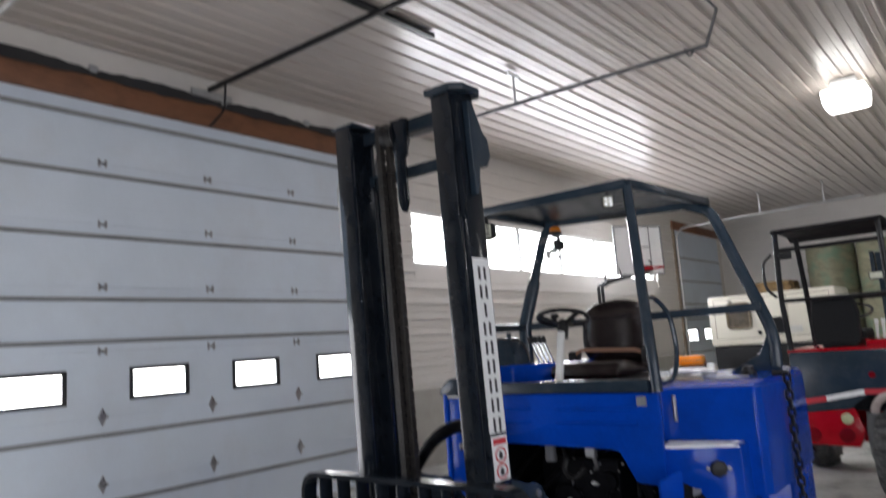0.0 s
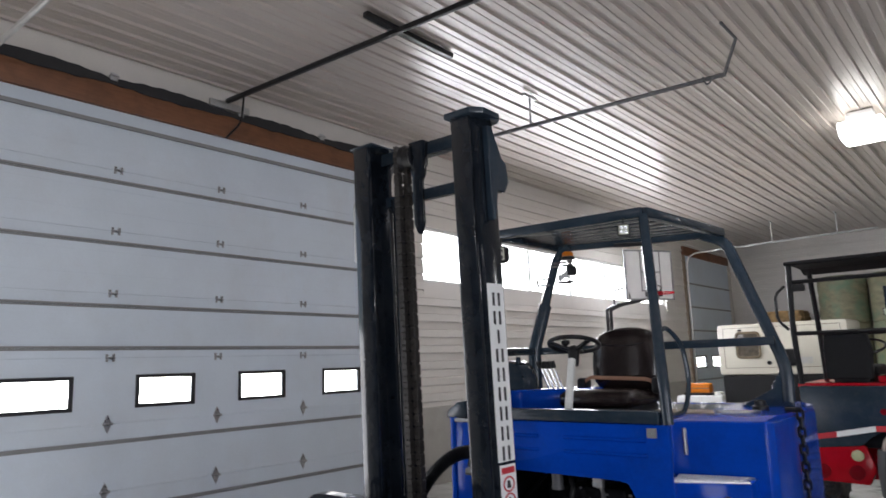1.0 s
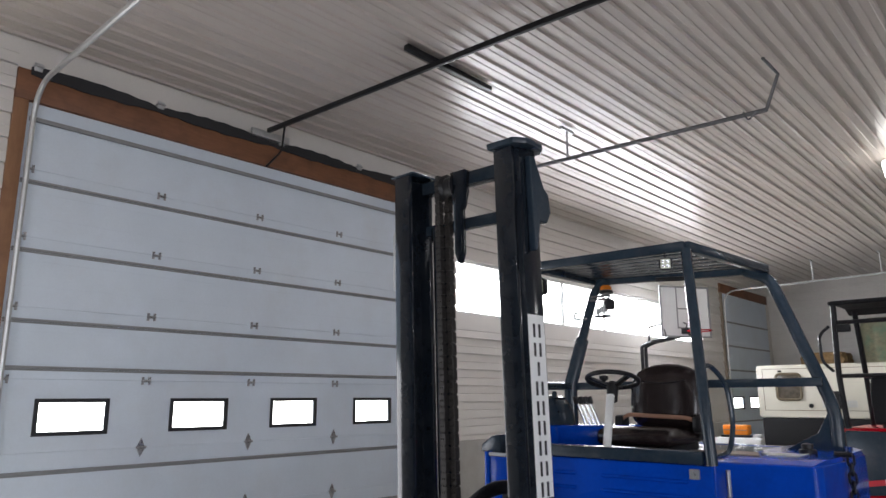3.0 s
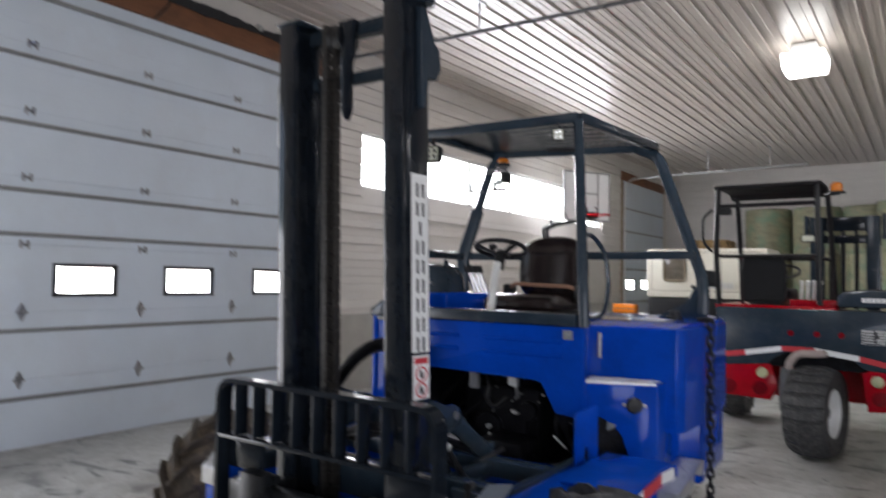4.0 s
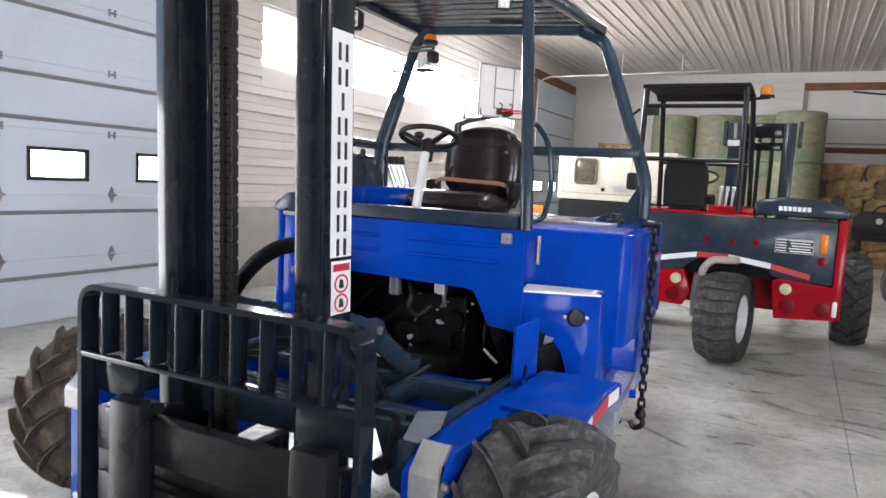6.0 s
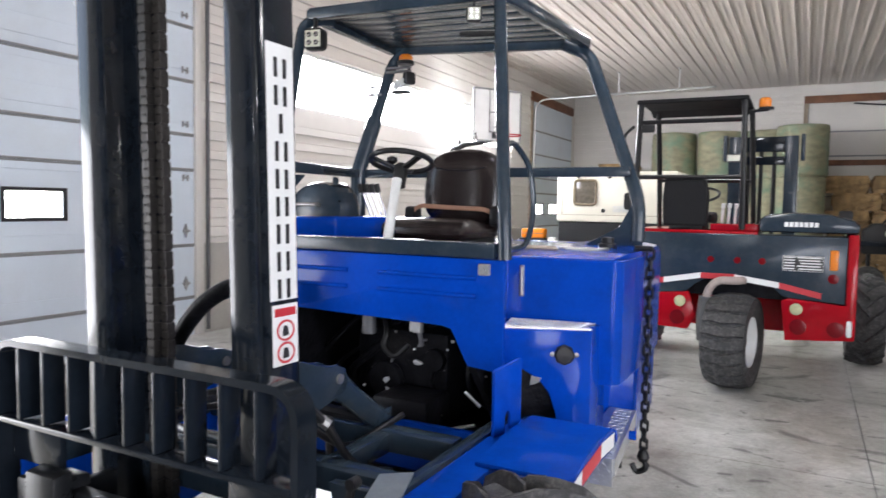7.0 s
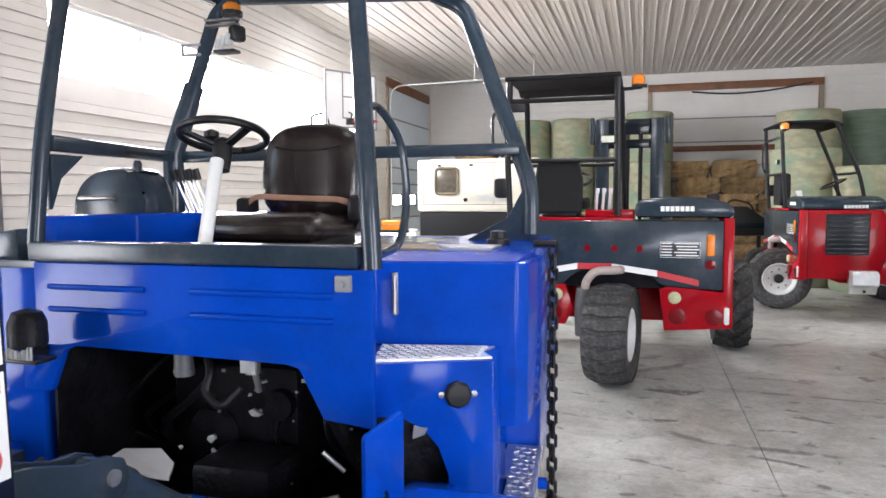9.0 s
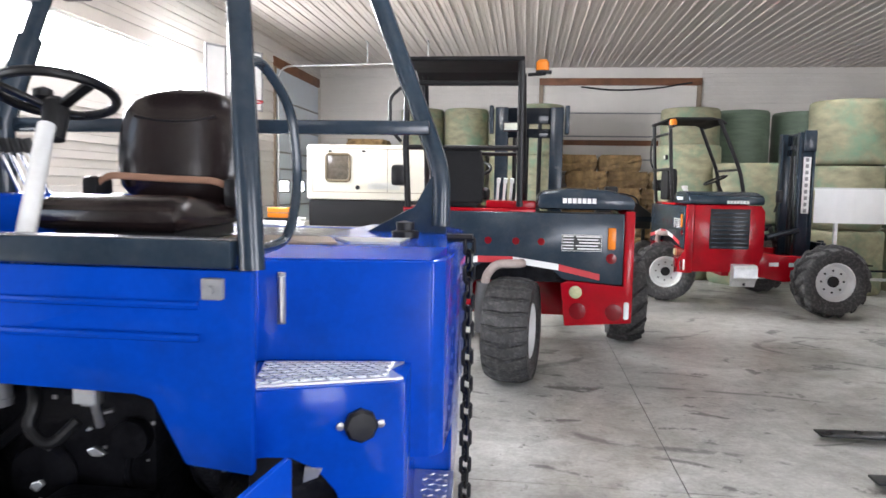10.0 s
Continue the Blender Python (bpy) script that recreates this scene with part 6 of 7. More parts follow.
    hood = [(0.16, 1.385), (0.92, 1.385), (0.925, 1.46), (0.88, 1.50), (0.70, 1.545), (0.40, 1.555), (0.20, 1.53), (0.16, 1.49)]
    prism(bm, hood, "y", 0.03, 0.98, 0.03)
    hd = P("hood", bm, M_SLATE, "rounded slate grey engine hood")
    bm = B()
    for k in range(7):
        box(bm, 0.36 + 0.038 * k, 0.39 + 0.038 * k, 0.026, 0.0295, 1.435, 1.475)
    P("name_bar", bm, M_STICKER, "row of plain white blocks", hd, False)
    bm = B()
    for k in range(7):
        box(bm, 0.921, 0.9275, 0.50 + 0.04 * k, 0.532 + 0.04 * k, 1.40, 1.44)
    P("name_bar", bm, M_STICKER, "row of plain white blocks", hd, False)
    # operator's deck, seat, levers, steering
    bm = B()
    box(bm, -0.92, 0.15, 0.06, 1.05, 1.345, 1.385, 0.008)
    P("deck", bm, M_RED)
    bm = B()
    box(bm, -0.25, 0.15, 0.12, 0.80, 1.386, 1.445, 0.008)
    P("console", bm, M_RED)
    bm = B()
    prism(bm, [(-0.66, 1.42), (-0.28, 1.42), (-0.27, 1.70), (-0.30, 1.85), (-0.34, 1.875), (-0.61, 1.875), (-0.65, 1.85), (-0.67, 1.70)], "y", 0.06, 0.20, 0.02)
    st = P("seat", bm, M_SEATCLOTH, "black seat with a tall square back", r=False)
    bm = B()
    prism(bm, [(0.27, 1.45), (0.27, 1.53), (0.66, 1.55), (0.72, 1.52), (0.72, 1.44)], "x", -0.69, -0.25, 0.025)
    part("cushion", bm, M_SEATCLOTH, st)
    bm = B()
    box(bm, -0.62, -0.32, 0.16, 0.66, 1.386, 1.44, 0.01)
    part("seat_base", bm, M_BLACK, st)
    for k in range(4):
        x = -0.17 + 0.055 * k
        bm = B()
        tube(bm, [(x, 0.30, 1.445), (x + 0.012, 0.25, 1.60)], 0.012, 8)
        lv = P("lever", bm, M_WHITE)
        bm = B()
        tube(bm, [(x + 0.012, 0.252, 1.59), (x + 0.016, 0.242, 1.625)], 0.018, 8)
        part("lever_knob", bm, M_WHITE, lv)
    bm = B()
    tube(bm, [(-0.40, 0.95, 1.38), (-0.42, 0.80, 1.70)], 0.025, 10)
    P("steering_column", bm, M_BLACK)
    bm = B()
    ring = [Vector((-0.42 + 0.17 * math.cos(a * math.pi / 14), 0.78 + 0.15 * math.sin(a * math.pi / 14), 1.72 + 0.07 * math.sin(a * math.pi / 14))) for a in range(28)]
    tube(bm, ring, 0.014, 8, closed=True)
    P("steering_wheel", bm, M_BLACK)
    # cage: four posts, roof, glass-less
    for pts in ([(-0.88, 0.06, 1.38), (-0.90, 0.02, 1.9), (-0.87, -0.02, 2.54)], [(0.02, 0.06, 1.40), (0.015, 0.02, 1.9), (0.01, -0.02, 2.54)],
                [(-0.86, 1.02, 1.38), (-0.86, 0.95, 1.85), (-0.84, 0.66, 2.54)], [(0.05, 1.05, 1.40), (0.04, 0.96, 1.85), (0.02, 0.66, 2.54)]):
        bm = B()
        tube(bm, arc(pts, 0.15), 0.026, 10)
        P("cage_post", bm, M_BLACK)
    bm = B()
    prism(bm, [(-0.06, 2.535), (-0.04, 2.56), (0.06, 2.575), (0.55, 2.58), (0.68, 2.555), (0.76, 2.50), (0.74, 2.485), (0.60, 2.54), (0.08, 2.545), (-0.04, 2.52)], "x", -0.91, 0.035, 0.01)
    P("cage_roof", bm, M_SEATCLOTH, "black cage roof")
    for z, y in ((1.86, 0.02), (2.36, 0.0)):
        bm = B()
        tube(bm, [(-0.90, y, z), (0.015, y, z)], 0.020, 8)
        P("cage_bar", bm, M_BLACK)
    bm = B()
    tube(bm, [(-0.86, 0.95, 1.86), (0.04, 0.96, 1.86)], 0.018, 8)
    P("cage_bar", bm, M_BLACK)
    bm = B()
    tube(bm, [(0.06, -0.02, 2.42), (0.20, -0.02, 2.43)], 0.014, 8)
    box(bm, 0.12, 0.24, -0.06, 0.02, 2.43, 2.45, 0.004)
    P("beacon_arm", bm, M_BLACK)
    bm = B()
    lathe(bm, [(0.05, 0.0), (0.05, 0.06), (0.035, 0.08), (0.004, 0.085)], 14, "z", (0.17, -0.02, 2.452))
    P("beacon", bm, M_AMBER, "amber beacon")
    for x, z in ((-0.06, 2.02), (-0.80, 2.30)):
        bm = B()
        box(bm, x - 0.06, x + 0.06, -0.06, -0.02, z - 0.035, z + 0.035, 0.01)
        lp = P("work_lamp", bm, M_BLACK)
        if x > -0.5:
            bm = B()
            box(bm, x - 0.05, x + 0.05, -0.067, -0.0605, z - 0.026, z + 0.026, 0.002)
            part("lens", bm, M_LENS, lp)
    bm = B()
    tube(bm, arc([(-0.93, 0.0, 1.9), (-1.02, -0.02, 2.0), (-1.02, -0.02, 2.25), (-0.93, 0.0, 2.33)], 0.06), 0.014, 8)
    P("mirror_loop", bm, M_BLACK)
    bm = B()
    box(bm, -1.02, -0.90, 0.02, 0.16, 1.55, 1.72, 0.03)
    P("air_filter", bm, M_BLACK)
    # exhaust pipe that bends down beside the rear wheel
    bm = B()
    tube(bm, arc([(0.06, 0.02, 0.955), (0.02, -0.06, 0.955), (-0.15, -0.07, 0.95), (-0.225, -0.06, 0.86), (-0.235, -0.05, 0.76)], 0.08, 6), 0.035, 14)
    ex = P("exhaust_pipe", bm, M_EXHAUST, "pale bent exhaust pipe")
    bm = B()
    tube(bm, arc([(-0.245, -0.05, 0.80), (-0.265, -0.04, 0.62), (-0.262, 0.02, 0.40)], 0.1, 6), 0.056, 16)
    part("tail_pipe", bm, M_TRACK, ex)
    wheel(t, (-0.01, 0.0, 0.42), 0.42, 0.36, M_RUBBER, "rear_wheel", -9, False, 22, 0.024, "white rear wheel, turned a little")
    for sx in (-1, 1):
        wheel(t, (sx * 1.10, 1.75, 0.46), 0.46, 0.34, M_RUBBER, "front_wheel", 0, True, 15, 0.04, "white front wheel with a lugged tyre")
        # leg
        bm = B()
        prism(bm, [(0.95, 0.46), (0.95, 0.78), (1.30, 0.74), (2.05, 0.72), (2.10, 0.62), (1.55, 0.42), (1.30, 0.40)], "x", sx * 0.64, sx * 0.84, 0.012)
        P("leg", bm, M_RED)
        for y in (1.10, 1.35):
            bm = B()
            box(bm, min(sx * 0.840, sx * 0.8425), max(sx * 0.840, sx * 0.8425), y, y + 0.12, 0.60, 0.65)
            P("reflective_tape", bm, M_STICKER, r=False)
        bm = B()
        tube(bm, [(sx * 0.80, 1.75, 0.46), (sx * 0.92, 1.75, 0.46)], 0.07, 12)
        P("axle", bm, M_BLACK)
        if not step:
            continue
        bm = B()
        prism(bm, [(sx * 0.925, 0.63), (sx * 1.03, 0.62), (sx * 1.06, 0.58), (sx * 1.06, 0.46), (sx * 1.0, 0.42), (sx * 0.96, 0.34), (sx * 0.925, 0.34)], "y", 0.58, 0.88, 0.004)
        stp = P("side_step", bm, M_TREAD, "bright tread plate step", r=False)
        bm = B()
        for i in range(9):
            for j in range(5):
                box(bm, -0.002, 0.003, -0.012, 0.012, -0.004, 0.004, 0, pose(sx * 1.06, 0.60 + 0.032 * i, 0.475 + 0.024 * j, 40 if (i + j) % 2 else -40, 0, 0))
        tagged(part("step_studs", bm, M_TREAD, stp, round_=False), kind="stuff")
        bm = B()
        lathe(bm, [(0.018, 0.0), (0.018, 0.014), (0.006, 0.016)], 10, "x", (sx * 1.0, 0.73, 0.38))
        P("bolt", bm, M_BLACK)
    # mast
    for x0, x1 in ((-0.26, -0.13), (0.29, 0.42)):
        bm = B()
        prism(bm, [(x0, 1.60), (x1, 1.60), (x1, 1.63), ((x0 + x1) / 2 + 0.02, 1.64), ((x0 + x1) / 2 + 0.02, 1.76), (x1, 1.77), (x1, 1.80), (x0, 1.80)], "z", 0.47, 2.36, 0.006)
        P("mast_rail", bm, M_SLATE)
    for z0, z1 in ((2.20, 2.36), (2.06, 2.15), (0.6, 0.7)):
        bm = B()
        box(bm, -0.13, 0.29, 1.66, 1.74, z0, z1, 0.006)
        P("mast_crossbar", bm, M_DARK)
    for x in (-0.06, 0.06, 0.19):
        bm = B()
        tube(bm, [(x, 1.70, 0.5), (x, 1.70, 2.28)], 0.022 if x else 0.03, 10)
        P("lift_rod", bm, M_BLACK)
    for x in (-0.30, 0.46):
        bm = B()
        box(bm, x - 0.022, x + 0.022, 1.62, 1.78, 2.10, 2.38, 0.01)
        P("mast_bracket", bm, M_SLATE)
    bm = B()
    box(bm, 0.4205, 0.4225, 1.645, 1.745, 1.28, 2.03)
    sg = P("sign", bm, M_STICKER, "white upright name strip with grey bars", None, False)
    for k in range(9):
        bm = B()
        z = 2.02 - 0.085 * k
        box(bm, 0.4226, 0.424, 1.675, 1.715, z - 0.050, z)
        part("print_bar", bm, M_STRUT, sg, round_=False)
    bm = B()
    box(bm, -0.6, 0.6, 1.85, 1.92, 0.52, 0.90, 0.01)
    P("carriage", bm, M_DARK)
    for x in (-0.38, 0.38):
        bm = B()
        prism(bm, [(1.925, 0.52), (1.925, 0.92), (1.97, 0.92), (1.98, 0.60), (2.05, 0.54), (3.05, 0.53), (3.05, 0.51), (1.97, 0.51)], "x", x - 0.06, x + 0.06, 0.005)
        P("fork", bm, M_DARK)
    for sx in (-1, 1):
        bm = B()
        tube(bm, [(sx * 0.55, 1.15, 0.95), (sx * 0.40, 1.62, 1.05)], 0.045, 12)
        P("tilt_cylinder", bm, M_DARK)
    bm = B()
    tube(bm, arc([(-0.1, 1.55, 0.8), (0.3, 1.3, 1.1), (0.62, 1.25, 0.9)], 0.15), 0.03, 8)
    P("hose", bm, M_GREASE)
    bm = B()
    box(bm, 0.80, 0.92, 1.14, 1.20, 1.42, 1.58, 0.02)
    tube(bm, [(0.86, 1.12, 1.3), (0.86, 1.17, 1.45)], 0.012, 8)
    P("side_mirror", bm, M_BLACK)
    return t


red = red_forklift(False)
red.matrix_basis = pose(-0.65, 7.66, 0)
second = red_forklift(True)
second.matrix_basis = pose(1.40, 12.28, 0, 0, 0, -86)
tagged(second, "red forklift standing side-on in front of wrapped bales")
tagged(red, "red and slate forklift parked with its rear wheel turned")

# ---- third forklift, at the side of the hall: legs and forks face the aisle ----
third = thing("forklift", (3.2, 7.3, 0), "blue forklift with a straddle leg and forks near the floor", "forklift")
w3 = W(third)
for y in (6.66, 5.94):
    bm = B()
    prism(bm, [(1.29, 0.03), (1.29, 0.045), (2.40, 0.07), (2.46, 0.12), (2.47, 0.75), (2.53, 0.75), (2.53, 0.05), (2.45, 0.03)], "y", y - 0.06, y + 0.06, 0.005)
    w3.part("fork", bm, M_FORK)
bm = B()
box(bm, 2.535, 2.62, 5.75, 6.95, 0.35, 0.78, 0.01)
w3.part("carriage", bm, M_DARK)
for y in (6.05, 6.62):
    bm = B()
    box(bm, 2.64, 2.86, y - 0.08, y + 0.08, 0.28, 2.2, 0.01)
    w3.part("mast_rail", bm, M_DARK)
for y in (7.45, 5.2):
    bm = B()
    prism(bm, [(2.22, 0.24), (2.22, 0.76), (2.25, 0.82), (2.32, 0.84), (3.9, 0.84), (3.9, 0.35), (2.5, 0.24)], "y", y - 0.27, y - 0.14, 0.012)
    lg = w3.part("leg", bm, M_BLUE, "blue straddle leg")
    bm = B()
    box(bm, 2.30, 2.46, y - 0.40, y - 0.347, 0.37, 0.62, 0.008)
    w3.part("tool_box", bm, M_GALV, "galvanised steel box")
    bm = B()
    box(bm, 2.36, 3.7, y - 0.345, y - 0.275, 0.30, 0.88, 0.01)
    w3.part("slide_plate", bm, M_SLATE)
    hubm = wheel(third, (2.66 - 3.2, y + 0.05 - 7.3, 0.46), 0.46, 0.34, M_RUBBER, "front_wheel", 90, True, 14, 0.045)
bm = B()
box(bm, 3.75, 4.9, 5.2, 7.2, 0.45, 1.30, 0.04)
w3.part("body", bm, M_BLUE)
bm = B()
box(bm, 3.70, 3.76, 5.3, 7.1, 1.31, 1.37, 0.01)
w3.part("front_rail", bm, M_SLATE)
fourth = copy_thing(red, pose(4.2, 9.65, 0, 0, 0, -76))
tagged(fourth, "red and slate forklift standing behind a blue leg")


# ---- generator on a trailer ----
gen = thing("generator", (-3.2, 12.9, 0), "cream enclosed generator on a black base", "generator")
wg = W(gen)
bm = B()
box(bm, -4.06, -2.0, 12.9, 14.0, 1.32, 2.19, 0.05)
body = wg.part("enclosure", bm, M_CREAM, "cream enamelled steel enclosure")
bm = B()
rim = arc([(-3.54, 12.885, 1.62), (-3.35, 12.885, 1.62), (-3.35, 12.885, 2.04), (-3.73, 12.885, 2.04), (-3.73, 12.885, 1.62), (-3.54, 12.885, 1.62)], 0.07, 5)
tube(bm, rim, 0.022, 8)
pf = wg.part("window_frame", bm, M_BRASS, "rounded brown window surround", parent=body)
bm = B()
box(bm, -3.725, -3.355, 12.884, 12.898, 1.625, 2.035, 0.006)
wg.part("control_panel", bm, M_SMOKED, "smoked window over the dials", parent=body)
for x0, x1, z0, z1 in ((-3.95, -2.10, 1.44, 1.448), (-3.95, -3.942, 1.448, 2.12), (-2.75, -2.742, 1.448, 2.12), (-3.95, -2.10, 2.12, 2.128), (-2.108, -2.10, 1.448, 2.12)):
    bm = B()
    box(bm, x0, x1, 12.896, 12.902, z0, z1)
    wg.part("panel_seam", bm, M_BRASS, parent=body, round_=False)
for x in (-3.66, -3.12):
    bm = B()
    box(bm, x - 0.03, x + 0.03, 12.872, 12.90, 2.07, 2.10, 0.006)
    wg.part("hinge", bm, M_BLACK, parent=body)
bm = B()
lathe(bm, [(0.035, 0), (0.035, -0.02), (0.004, -0.02)], 12, "y", (-3.22, 12.90, 1.52))
wg.part("lock", bm, M_BLACK, parent=body)
for k in range(5):
    bm = B()
    box(bm, -3.05, -2.55, 12.885, 12.90, 1.50 + k * 0.022, 1.512 + k * 0.022)
    wg.part("vent_slat", bm, M_GALV, parent=body)
bm = B()
box(bm, -4.02, -1.98, 12.92, 13.98, 0.72, 1.315, 0.02)
wg.part("base_tank", bm, M_SEATCLOTH)
bm = B()
box(bm, -4.2, -1.6, 12.95, 13.05, 0.60, 0.715, 0.01)
box(bm, -4.2, -1.6, 13.85, 13.95, 0.60, 0.715, 0.01)
wg.part("trailer_frame", bm, M_BLACK)
for y in (12.82, 14.08):
    hubw = part("trailer_wheel", rim_mesh(0.34, 0.2, 1), M_WHITE, gen, "white trailer wheel")
    hubw.location = (-2.35 + 3.2, y - 12.9, 0.34)
    hubw.rotation_euler = (0, 0, radians(-90))
    part("tyre", carcass_mesh(0.34, 0.2, 0.005), M_RUBBER, hubw)
bm = B()
tube(bm, [(-2.35, 12.82, 0.34), (-2.35, 14.08, 0.34)], 0.04, 8)
bar(bm, (-4.1, 13.45, 0.0), (-4.1, 13.45, 0.66), 0.08, 0.08, up=(0, 1, 0))
wg.part("axle_and_stand", bm, M_BLACK)

# ---- basketball hoop by the window ----
hoop = thing("basketball_hoop", (-6.0, 12.9, 0), "basketball backboard, white for daylight through it, on a dark bracket and pole", "basketball hoop")
wh = W(hoop)
board = Matrix.Translation((-5.70, 12.86, 0)) @ Matrix.Rotation(radians(58), 4, "Z")   # x along the board, -y to the hall


def on_board(bm):
    bmesh.ops.transform(bm, matrix=board, verts=bm.verts)
    return bm


bm = B()
for xa, xb, za, zb in ((0, 0.03, 2.78, 3.77), (1.07, 1.10, 2.78, 3.77), (0.03, 1.07, 2.78, 2.81), (0.03, 1.07, 3.74, 3.77)):
    box(bm, xa, xb, -0.02, 0.02, za, zb, 0.004)
wh.part("board_frame", on_board(bm), M_STRUT)
# clear board drawn opaque white: the daylight through it is in the colour
bm = B()
box(bm, 0.03, 1.07, 0.0, 0.01, 2.81, 3.74)
wh.part("backboard", on_board(bm), M_BOARD, "clear plastic backboard coloured white for daylight through it", round_=False)
bm = B()
for xa, xb, za, zb in ((0.36, 0.385, 2.95, 3.74), (0.80, 0.825, 2.95, 3.74), (0.385, 0.80, 3.32, 3.345), (0.385, 0.80, 2.95, 2.975)):
    box(bm, xa, xb, -0.008, -0.002, za, zb)
wh.part("target_square", on_board(bm), M_STRUT, round_=False)
bm = B()
tube(bm, [(0.58 + 0.22 * math.cos(k * math.pi / 12), -0.36 + 0.22 * math.sin(k * math.pi / 12), 2.88) for k in range(24)], 0.012, 8, closed=True)
wh.part("rim", on_board(bm), M_RED, "red steel hoop")
bm = B()
box(bm, 0.42, 0.74, -0.14, -0.02, 2.84, 2.95, 0.01)
for x in (0.46, 0.70):
    tube(bm, [(x, -0.10, 2.90), (x, -0.16, 3.02), (x, -0.06, 3.06)], 0.014, 6)
wh.part("rim_bracket", on_board(bm), M_BLACK)
for off in (0.0, 0.16):
    bm = B()
    tube(bm, arc([(-6.12, 12.86 + off, 0.15), (-6.12, 12.86 + off, 2.62), (-5.90, 12.84 + off, 2.70), (-5.30, 13.50, 2.86)], 0.04), 0.032, 10)
    wh.part("pole", bm, M_BLACK)
bm = B()
tube(bm, arc([(-5.96, 12.86, 2.68), (-5.96, 12.88, 2.98), (-5.70, 12.92, 3.04), (-5.66, 12.94, 2.82)], 0.03), 0.022, 8)
wh.part("bracket", bm, M_BLACK)
bm = B()
box(bm, -6.40, -5.75, 12.6, 13.4, 0.0, 0.18, 0.04)
wh.part("base", bm, M_BLACK)

# ---- white tank and orange case ----
tote = thing("storage_tank", (-4.95, 14.45, 0), "white plastic tank standing on the floor", "tank")
wt = W(tote)
bm = B()
box(bm, -5.42, -4.50, 14.20, 14.75, 0.0, 0.90, 0.06)
wt.part("shell", bm, M_WHITE)
for x in (-5.2, -4.95, -4.70):
    bm = B()
    box(bm, x - 0.03, x + 0.03, 14.185, 14.205, 0.10, 0.80, 0.008)
    wt.part("rib", bm, M_WHITE)
bm = B()
lathe(bm, [(0.09, 0.895), (0.09, 0.95), (0.07, 0.965), (0.004, 0.965)], 18, "z", (-4.62, 14.40, 0))
wt.part("cap", bm, M_WHITE)
tool = thing("tool_case", (-4.98, 14.40, 0.90), "orange plastic tool case on a white tank", "case")
wc = W(tool)
bm = B()
box(bm, -5.24, -4.76, 14.28, 14.52, 0.945, 1.135, 0.03)
wc.part("shell", bm, M_AMBER)
bm = B()
box(bm, -5.28, -4.72, 14.26, 14.54, 0.902, 0.944, 0.012)
wc.part("tray", bm, M_BLACK, "black plastic tray")
bm = B()
box(bm, -5.23, -4.77, 14.272, 14.281, 1.03, 1.045, 0.002)
wc.part("seam", bm, M_BRASS)


# ---- hay ----
def round_bale_mesh(r, h, seed, mat):
    rng = random.Random(seed)
    bm = B()
    n = 36
    rings = []
    for z in [0.0, 0.02, 0.08] + [h * k / 8 for k in range(1, 8)] + [h - 0.08, h - 0.02, h]:
        e = 0.94 if z in (0.0, h) else (0.975 if z in (0.02, h - 0.02) else 1.0)
        wob = rng.uniform(0.985, 1.01)
        rings.append([bm.verts.new((r * e * wob * (1 + 0.018 * math.sin(3 * a + seed) + rng.uniform(-0.006, 0.006)) * math.cos(a), r * e * wob * (1 + 0.018 * math.sin(2 * a + seed)) * math.sin(a), z)) for a in [2 * math.pi * j / n for j in range(n)]])
    for A, C in zip(rings, rings[1:]):
        for j in range(n):
            bm.faces.new((A[j], A[(j + 1) % n], C[(j + 1) % n], C[j]))
    bm.faces.new(rings[0][::-1])
    bm.faces.new(rings[-1])
    bmesh.ops.recalc_face_normals(bm, faces=bm.faces)
    me = bpy.data.meshes.new("round_bale")
    bm.to_mesh(me)
    bm.free()
    me.materials.append(mat)
    smooth(me, 50)
    return me


BALES = [round_bale_mesh(0.56, 1.18, s, M_BALE) for s in (1, 2, 3)]
BALES_DK = [round_bale_mesh(0.56, 1.18, 5, M_BALE_DK)]
WIDE = [round_bale_mesh(0.58, 0.98, s, M_BALE) for s in (8, 9)]


def stack(x, y, meshes, count, h, label, seed):
    rng = random.Random(seed)
    for k in range(count):
        ob = new("round_bale", meshes[(seed + k) % len(meshes)])
        ob.location = (x + rng.uniform(-0.03, 0.03), y + rng.uniform(-0.03, 0.03), k * h)
        ob.rotation_euler = (0, 0, rng.uniform(0, 6.28))
        tagged(ob, label, "hay bale", "stacked round bales")


PALE = "pale green net-wrapped round hay bale in a stack"
stack(-3.33, 20.3, BALES, 3, 1.18, PALE, 1)
stack(-2.18, 20.3, BALES, 3, 1.18, PALE, 2)
stack(-1.02, 20.3, BALES, 3, 1.18, PALE, 3)
stack(-0.32, 19.3, BALES, 3, 1.18, PALE, 4)
stack(2.25, 15.2, BALES, 2, 1.18, PALE, 5)
stack(2.55, 16.4, BALES, 3, 0.98, PALE, 6)
stack(3.75, 17.2, BALES_DK, 3, 1.0, "dark green film-wrapped round bale in a stack", 7)
stack(4.95, 17.4, BALES_DK, 3, 1.0, "dark green film-wrapped round bale in a stack", 8)
stack(3.15, 14.6, WIDE, 2, 1.05, PALE, 9)
stack(4.42, 13.9, WIDE, 3, 1.0, PALE, 10)
stack(5.75, 14.2, WIDE, 2, 1.0, PALE, 11)
stack(-4.75, 20.4, BALES, 2, 1.18, PALE, 12)


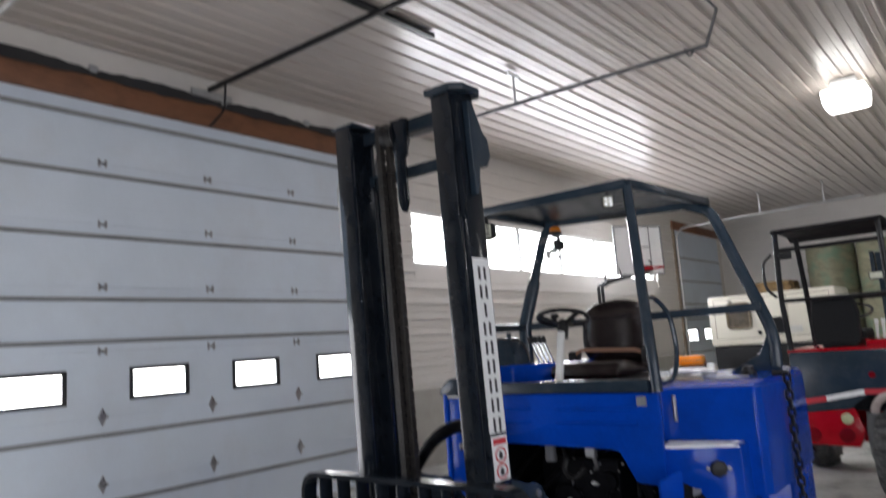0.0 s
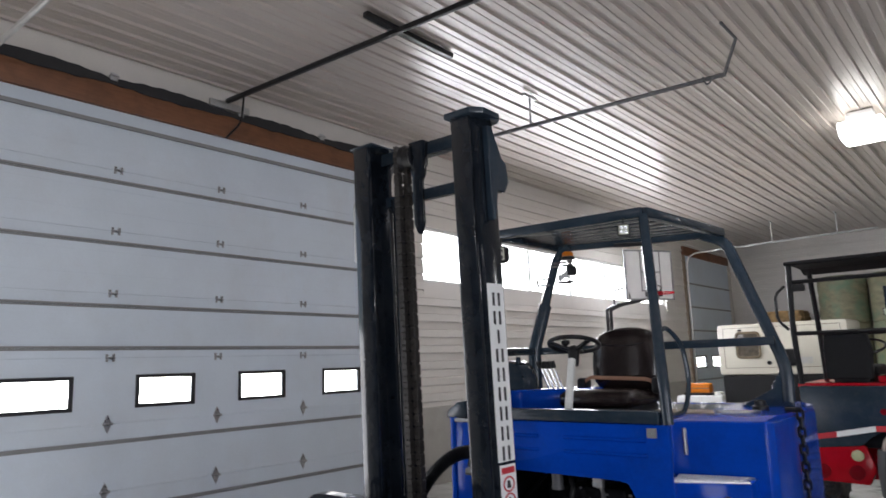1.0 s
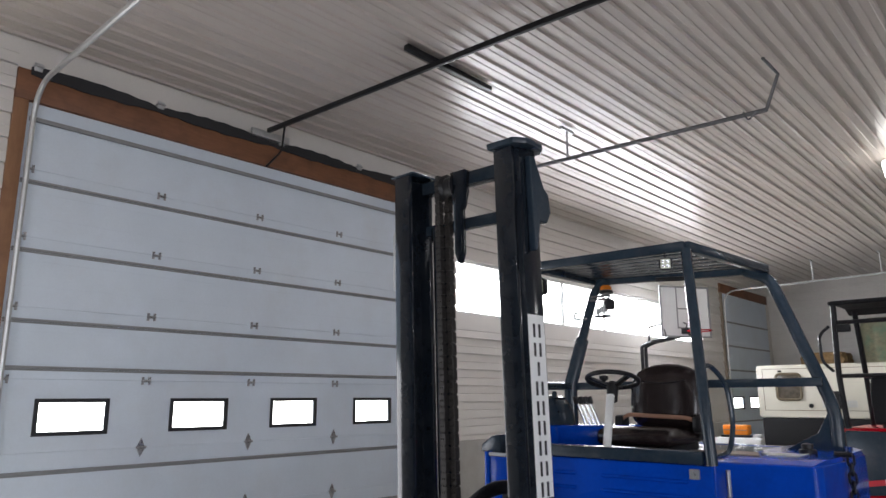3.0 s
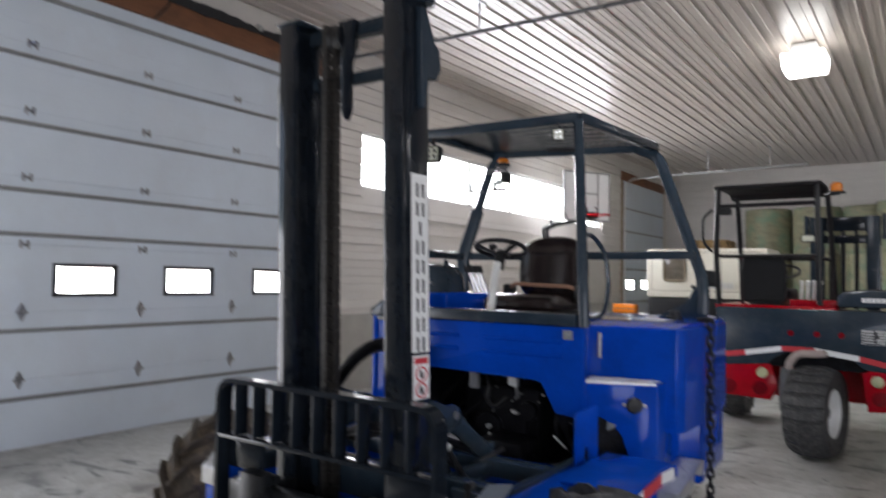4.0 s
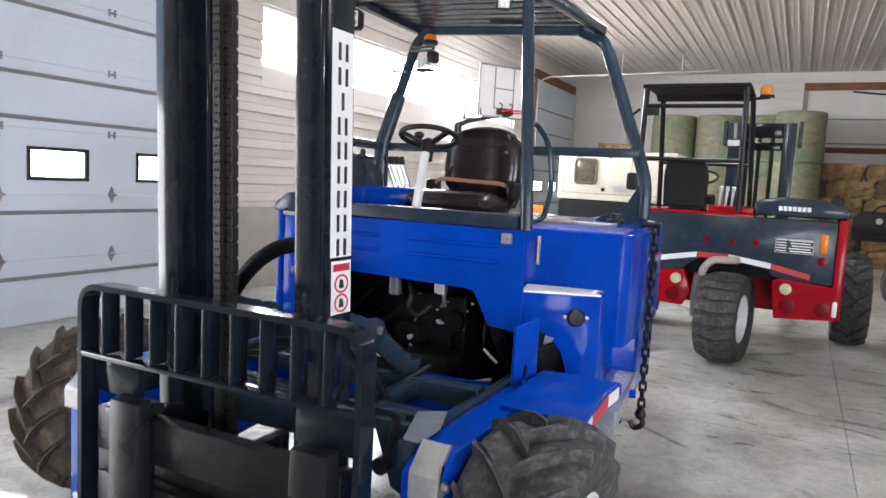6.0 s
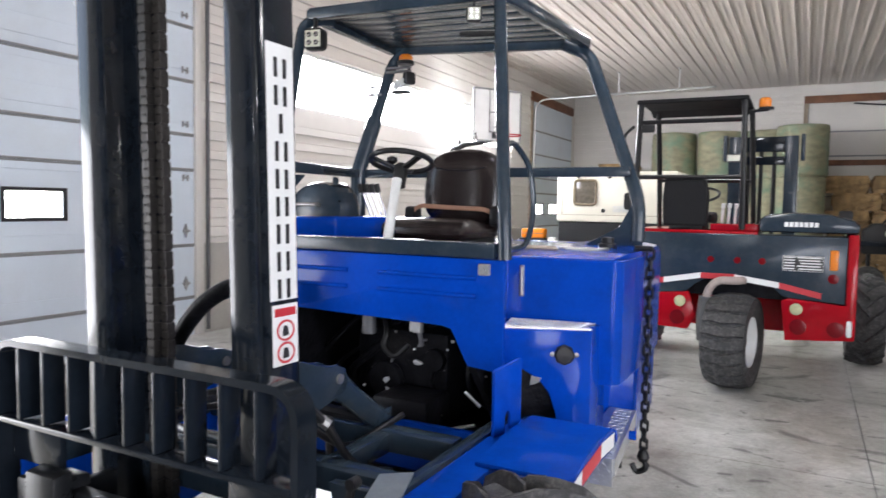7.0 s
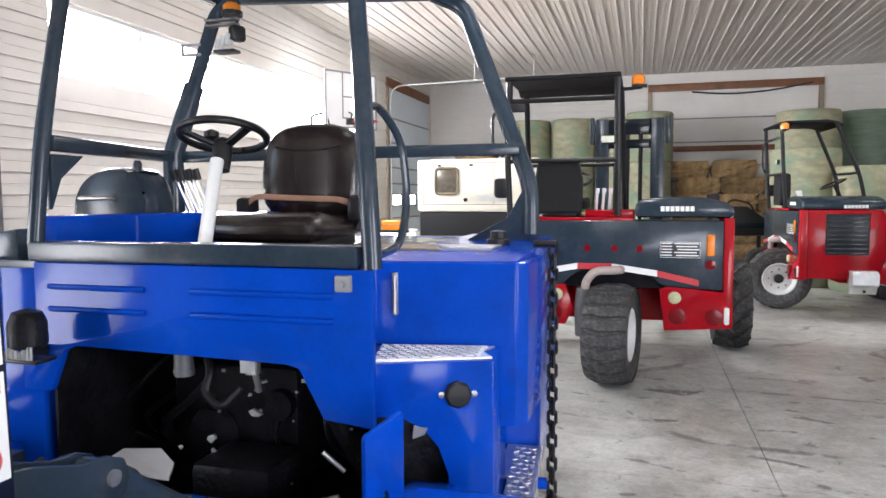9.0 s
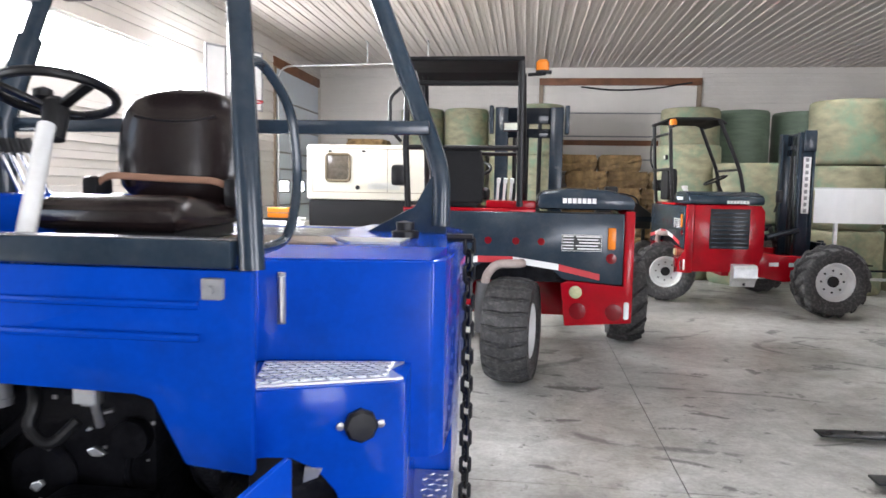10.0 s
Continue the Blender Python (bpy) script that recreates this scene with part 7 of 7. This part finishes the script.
def square_bale_mesh(seed):
    rng = random.Random(seed)
    bm = B()
    box(bm, -0.5, 0.5, -0.24, 0.24, 0.0, 0.40)
    bmesh.ops.subdivide_edges(bm, edges=bm.edges[:], cuts=5, use_grid_fill=True)
    for v in bm.verts:
        round_ = 1 - 0.10 * (abs(v.co.x) / 0.5) ** 6 * (abs(v.co.z - 0.2) / 0.2) ** 2
        v.co = Vector((v.co.x * round_ + rng.uniform(-0.035, 0.035), v.co.y * round_ + rng.uniform(-0.035, 0.035), v.co.z + (rng.uniform(-0.02, 0.02) if 0.02 < v.co.z < 0.39 else 0)))
    bmesh.ops.recalc_face_normals(bm, faces=bm.faces)
    me = bpy.data.meshes.new("straw_bale")
    bm.to_mesh(me)
    bm.free()
    me.materials.append(M_STRAW)
    return me


SQ = [square_bale_mesh(s) for s in (1, 2, 3, 4)]
rng = random.Random(12)
for row in range(6):
    for k in range(4 if row < 5 else 2):
        ob = new("straw_bale", SQ[(row + k) % 4])
        ob.location = (0.85 + k * 1.02 + rng.uniform(-0.03, 0.03) - (0.2 if row % 2 else 0), 19.9 + rng.uniform(-0.06, 0.06), row * 0.402)
        ob.rotation_euler = (0, 0, radians(rng.uniform(-5, 5)))
        tagged(ob, "brown square straw bale in a loose stack", "straw bale", "stacked straw bales")
for k in range(2):
    ob = new("straw_bale", SQ[k])
    ob.location = (-4.75, 20.15 + 0.5 * k, 2.36)
    tagged(ob, "brown square straw bale on top of round bales", "straw bale", "stacked straw bales")

# ---- white sheet on a steel stand ----
stand = thing("sheet_stand", (4.3, 12.97, 0), "white plastic sheet hung on a bare steel stand", "stand")
ws = W(stand)
bm = B()
n = 24
fr, bk = [], []
for i in range(n + 1):
    x = 3.62 + 1.5 * i / n
    y = 12.95 + 0.012 * math.sin(i * 0.9) + 0.010 * math.sin(i * 2.3 + 1)
    fr.append((x, y))
    bk.append((x, y + 0.012))
prism(bm, fr + bk[::-1], "z", 1.12, 1.62)
ws.part("sheet", bm, M_BOARD, "white plastic sheet")
for x in (3.95, 4.95):
    bm = B()
    box(bm, x - 0.025, x + 0.025, 12.98, 13.03, 0.0, 1.60, 0.004)
    ws.part("post", bm, M_GALV)
bm = B()
box(bm, 3.62, 5.1, 12.985, 13.025, 1.60, 1.64, 0.004)
ws.part("crossbar", bm, M_GALV)
bm = B()
box(bm, 3.62, 5.1, 12.985, 13.025, 0.28, 0.32, 0.004)
ws.part("crossbar", bm, M_GALV)

# ---- black implement standing before the straw ----
imp = thing("implement", (1.35, 16.6, 0), "black steel farm implement with two small wheels", "implement")
wi = W(imp)
bm = B()
prism(bm, [(0.82, 0.78), (0.82, 1.22), (1.0, 1.36), (1.55, 1.36), (1.92, 1.10), (1.92, 0.78)], "y", 16.55, 16.95, 0.03)
wi.part("housing", bm, M_BLACK)
for x in (0.95, 1.80):
    bm = B()
    bar(bm, (x, 16.75, 0.30), (x, 16.75, 0.80), 0.07, 0.07, up=(0, 1, 0), bevel=0.006)
    wi.part("leg", bm, M_BLACK)
    hubi = part("wheel", rim_mesh(0.28, 0.16, 1), M_STRUT, imp)
    hubi.location = (x - 1.35, 16.48 - 16.6, 0.28)
    hubi.rotation_euler = (0, 0, radians(-90))
    part("tyre", carcass_mesh(0.28, 0.16, 0.005), M_RUBBER, hubi)
    bm = B()
    tube(bm, [(x, 16.48, 0.28), (x, 16.75, 0.32)], 0.03, 8)
    wi.part("axle", bm, M_BLACK)
bm = B()
bar(bm, (0.80, 16.53, 0.98), (1.95, 16.53, 0.98), 0.05, 0.10, bevel=0.006)
wi.part("drawbar", bm, M_DARK)
bm = B()
lathe(bm, [(0.06, 0), (0.06, -0.02), (0.004, -0.03)], 14, "y", (1.25, 16.55, 1.18))
wi.part("lamp", bm, M_LENS)
bm = B()
tube(bm, arc([(1.1, 16.6, 1.30), (1.25, 16.5, 1.5), (1.6, 16.5, 1.42), (1.7, 16.6, 1.2)], 0.1), 0.018, 8)
wi.part("hose", bm, M_BLACK)
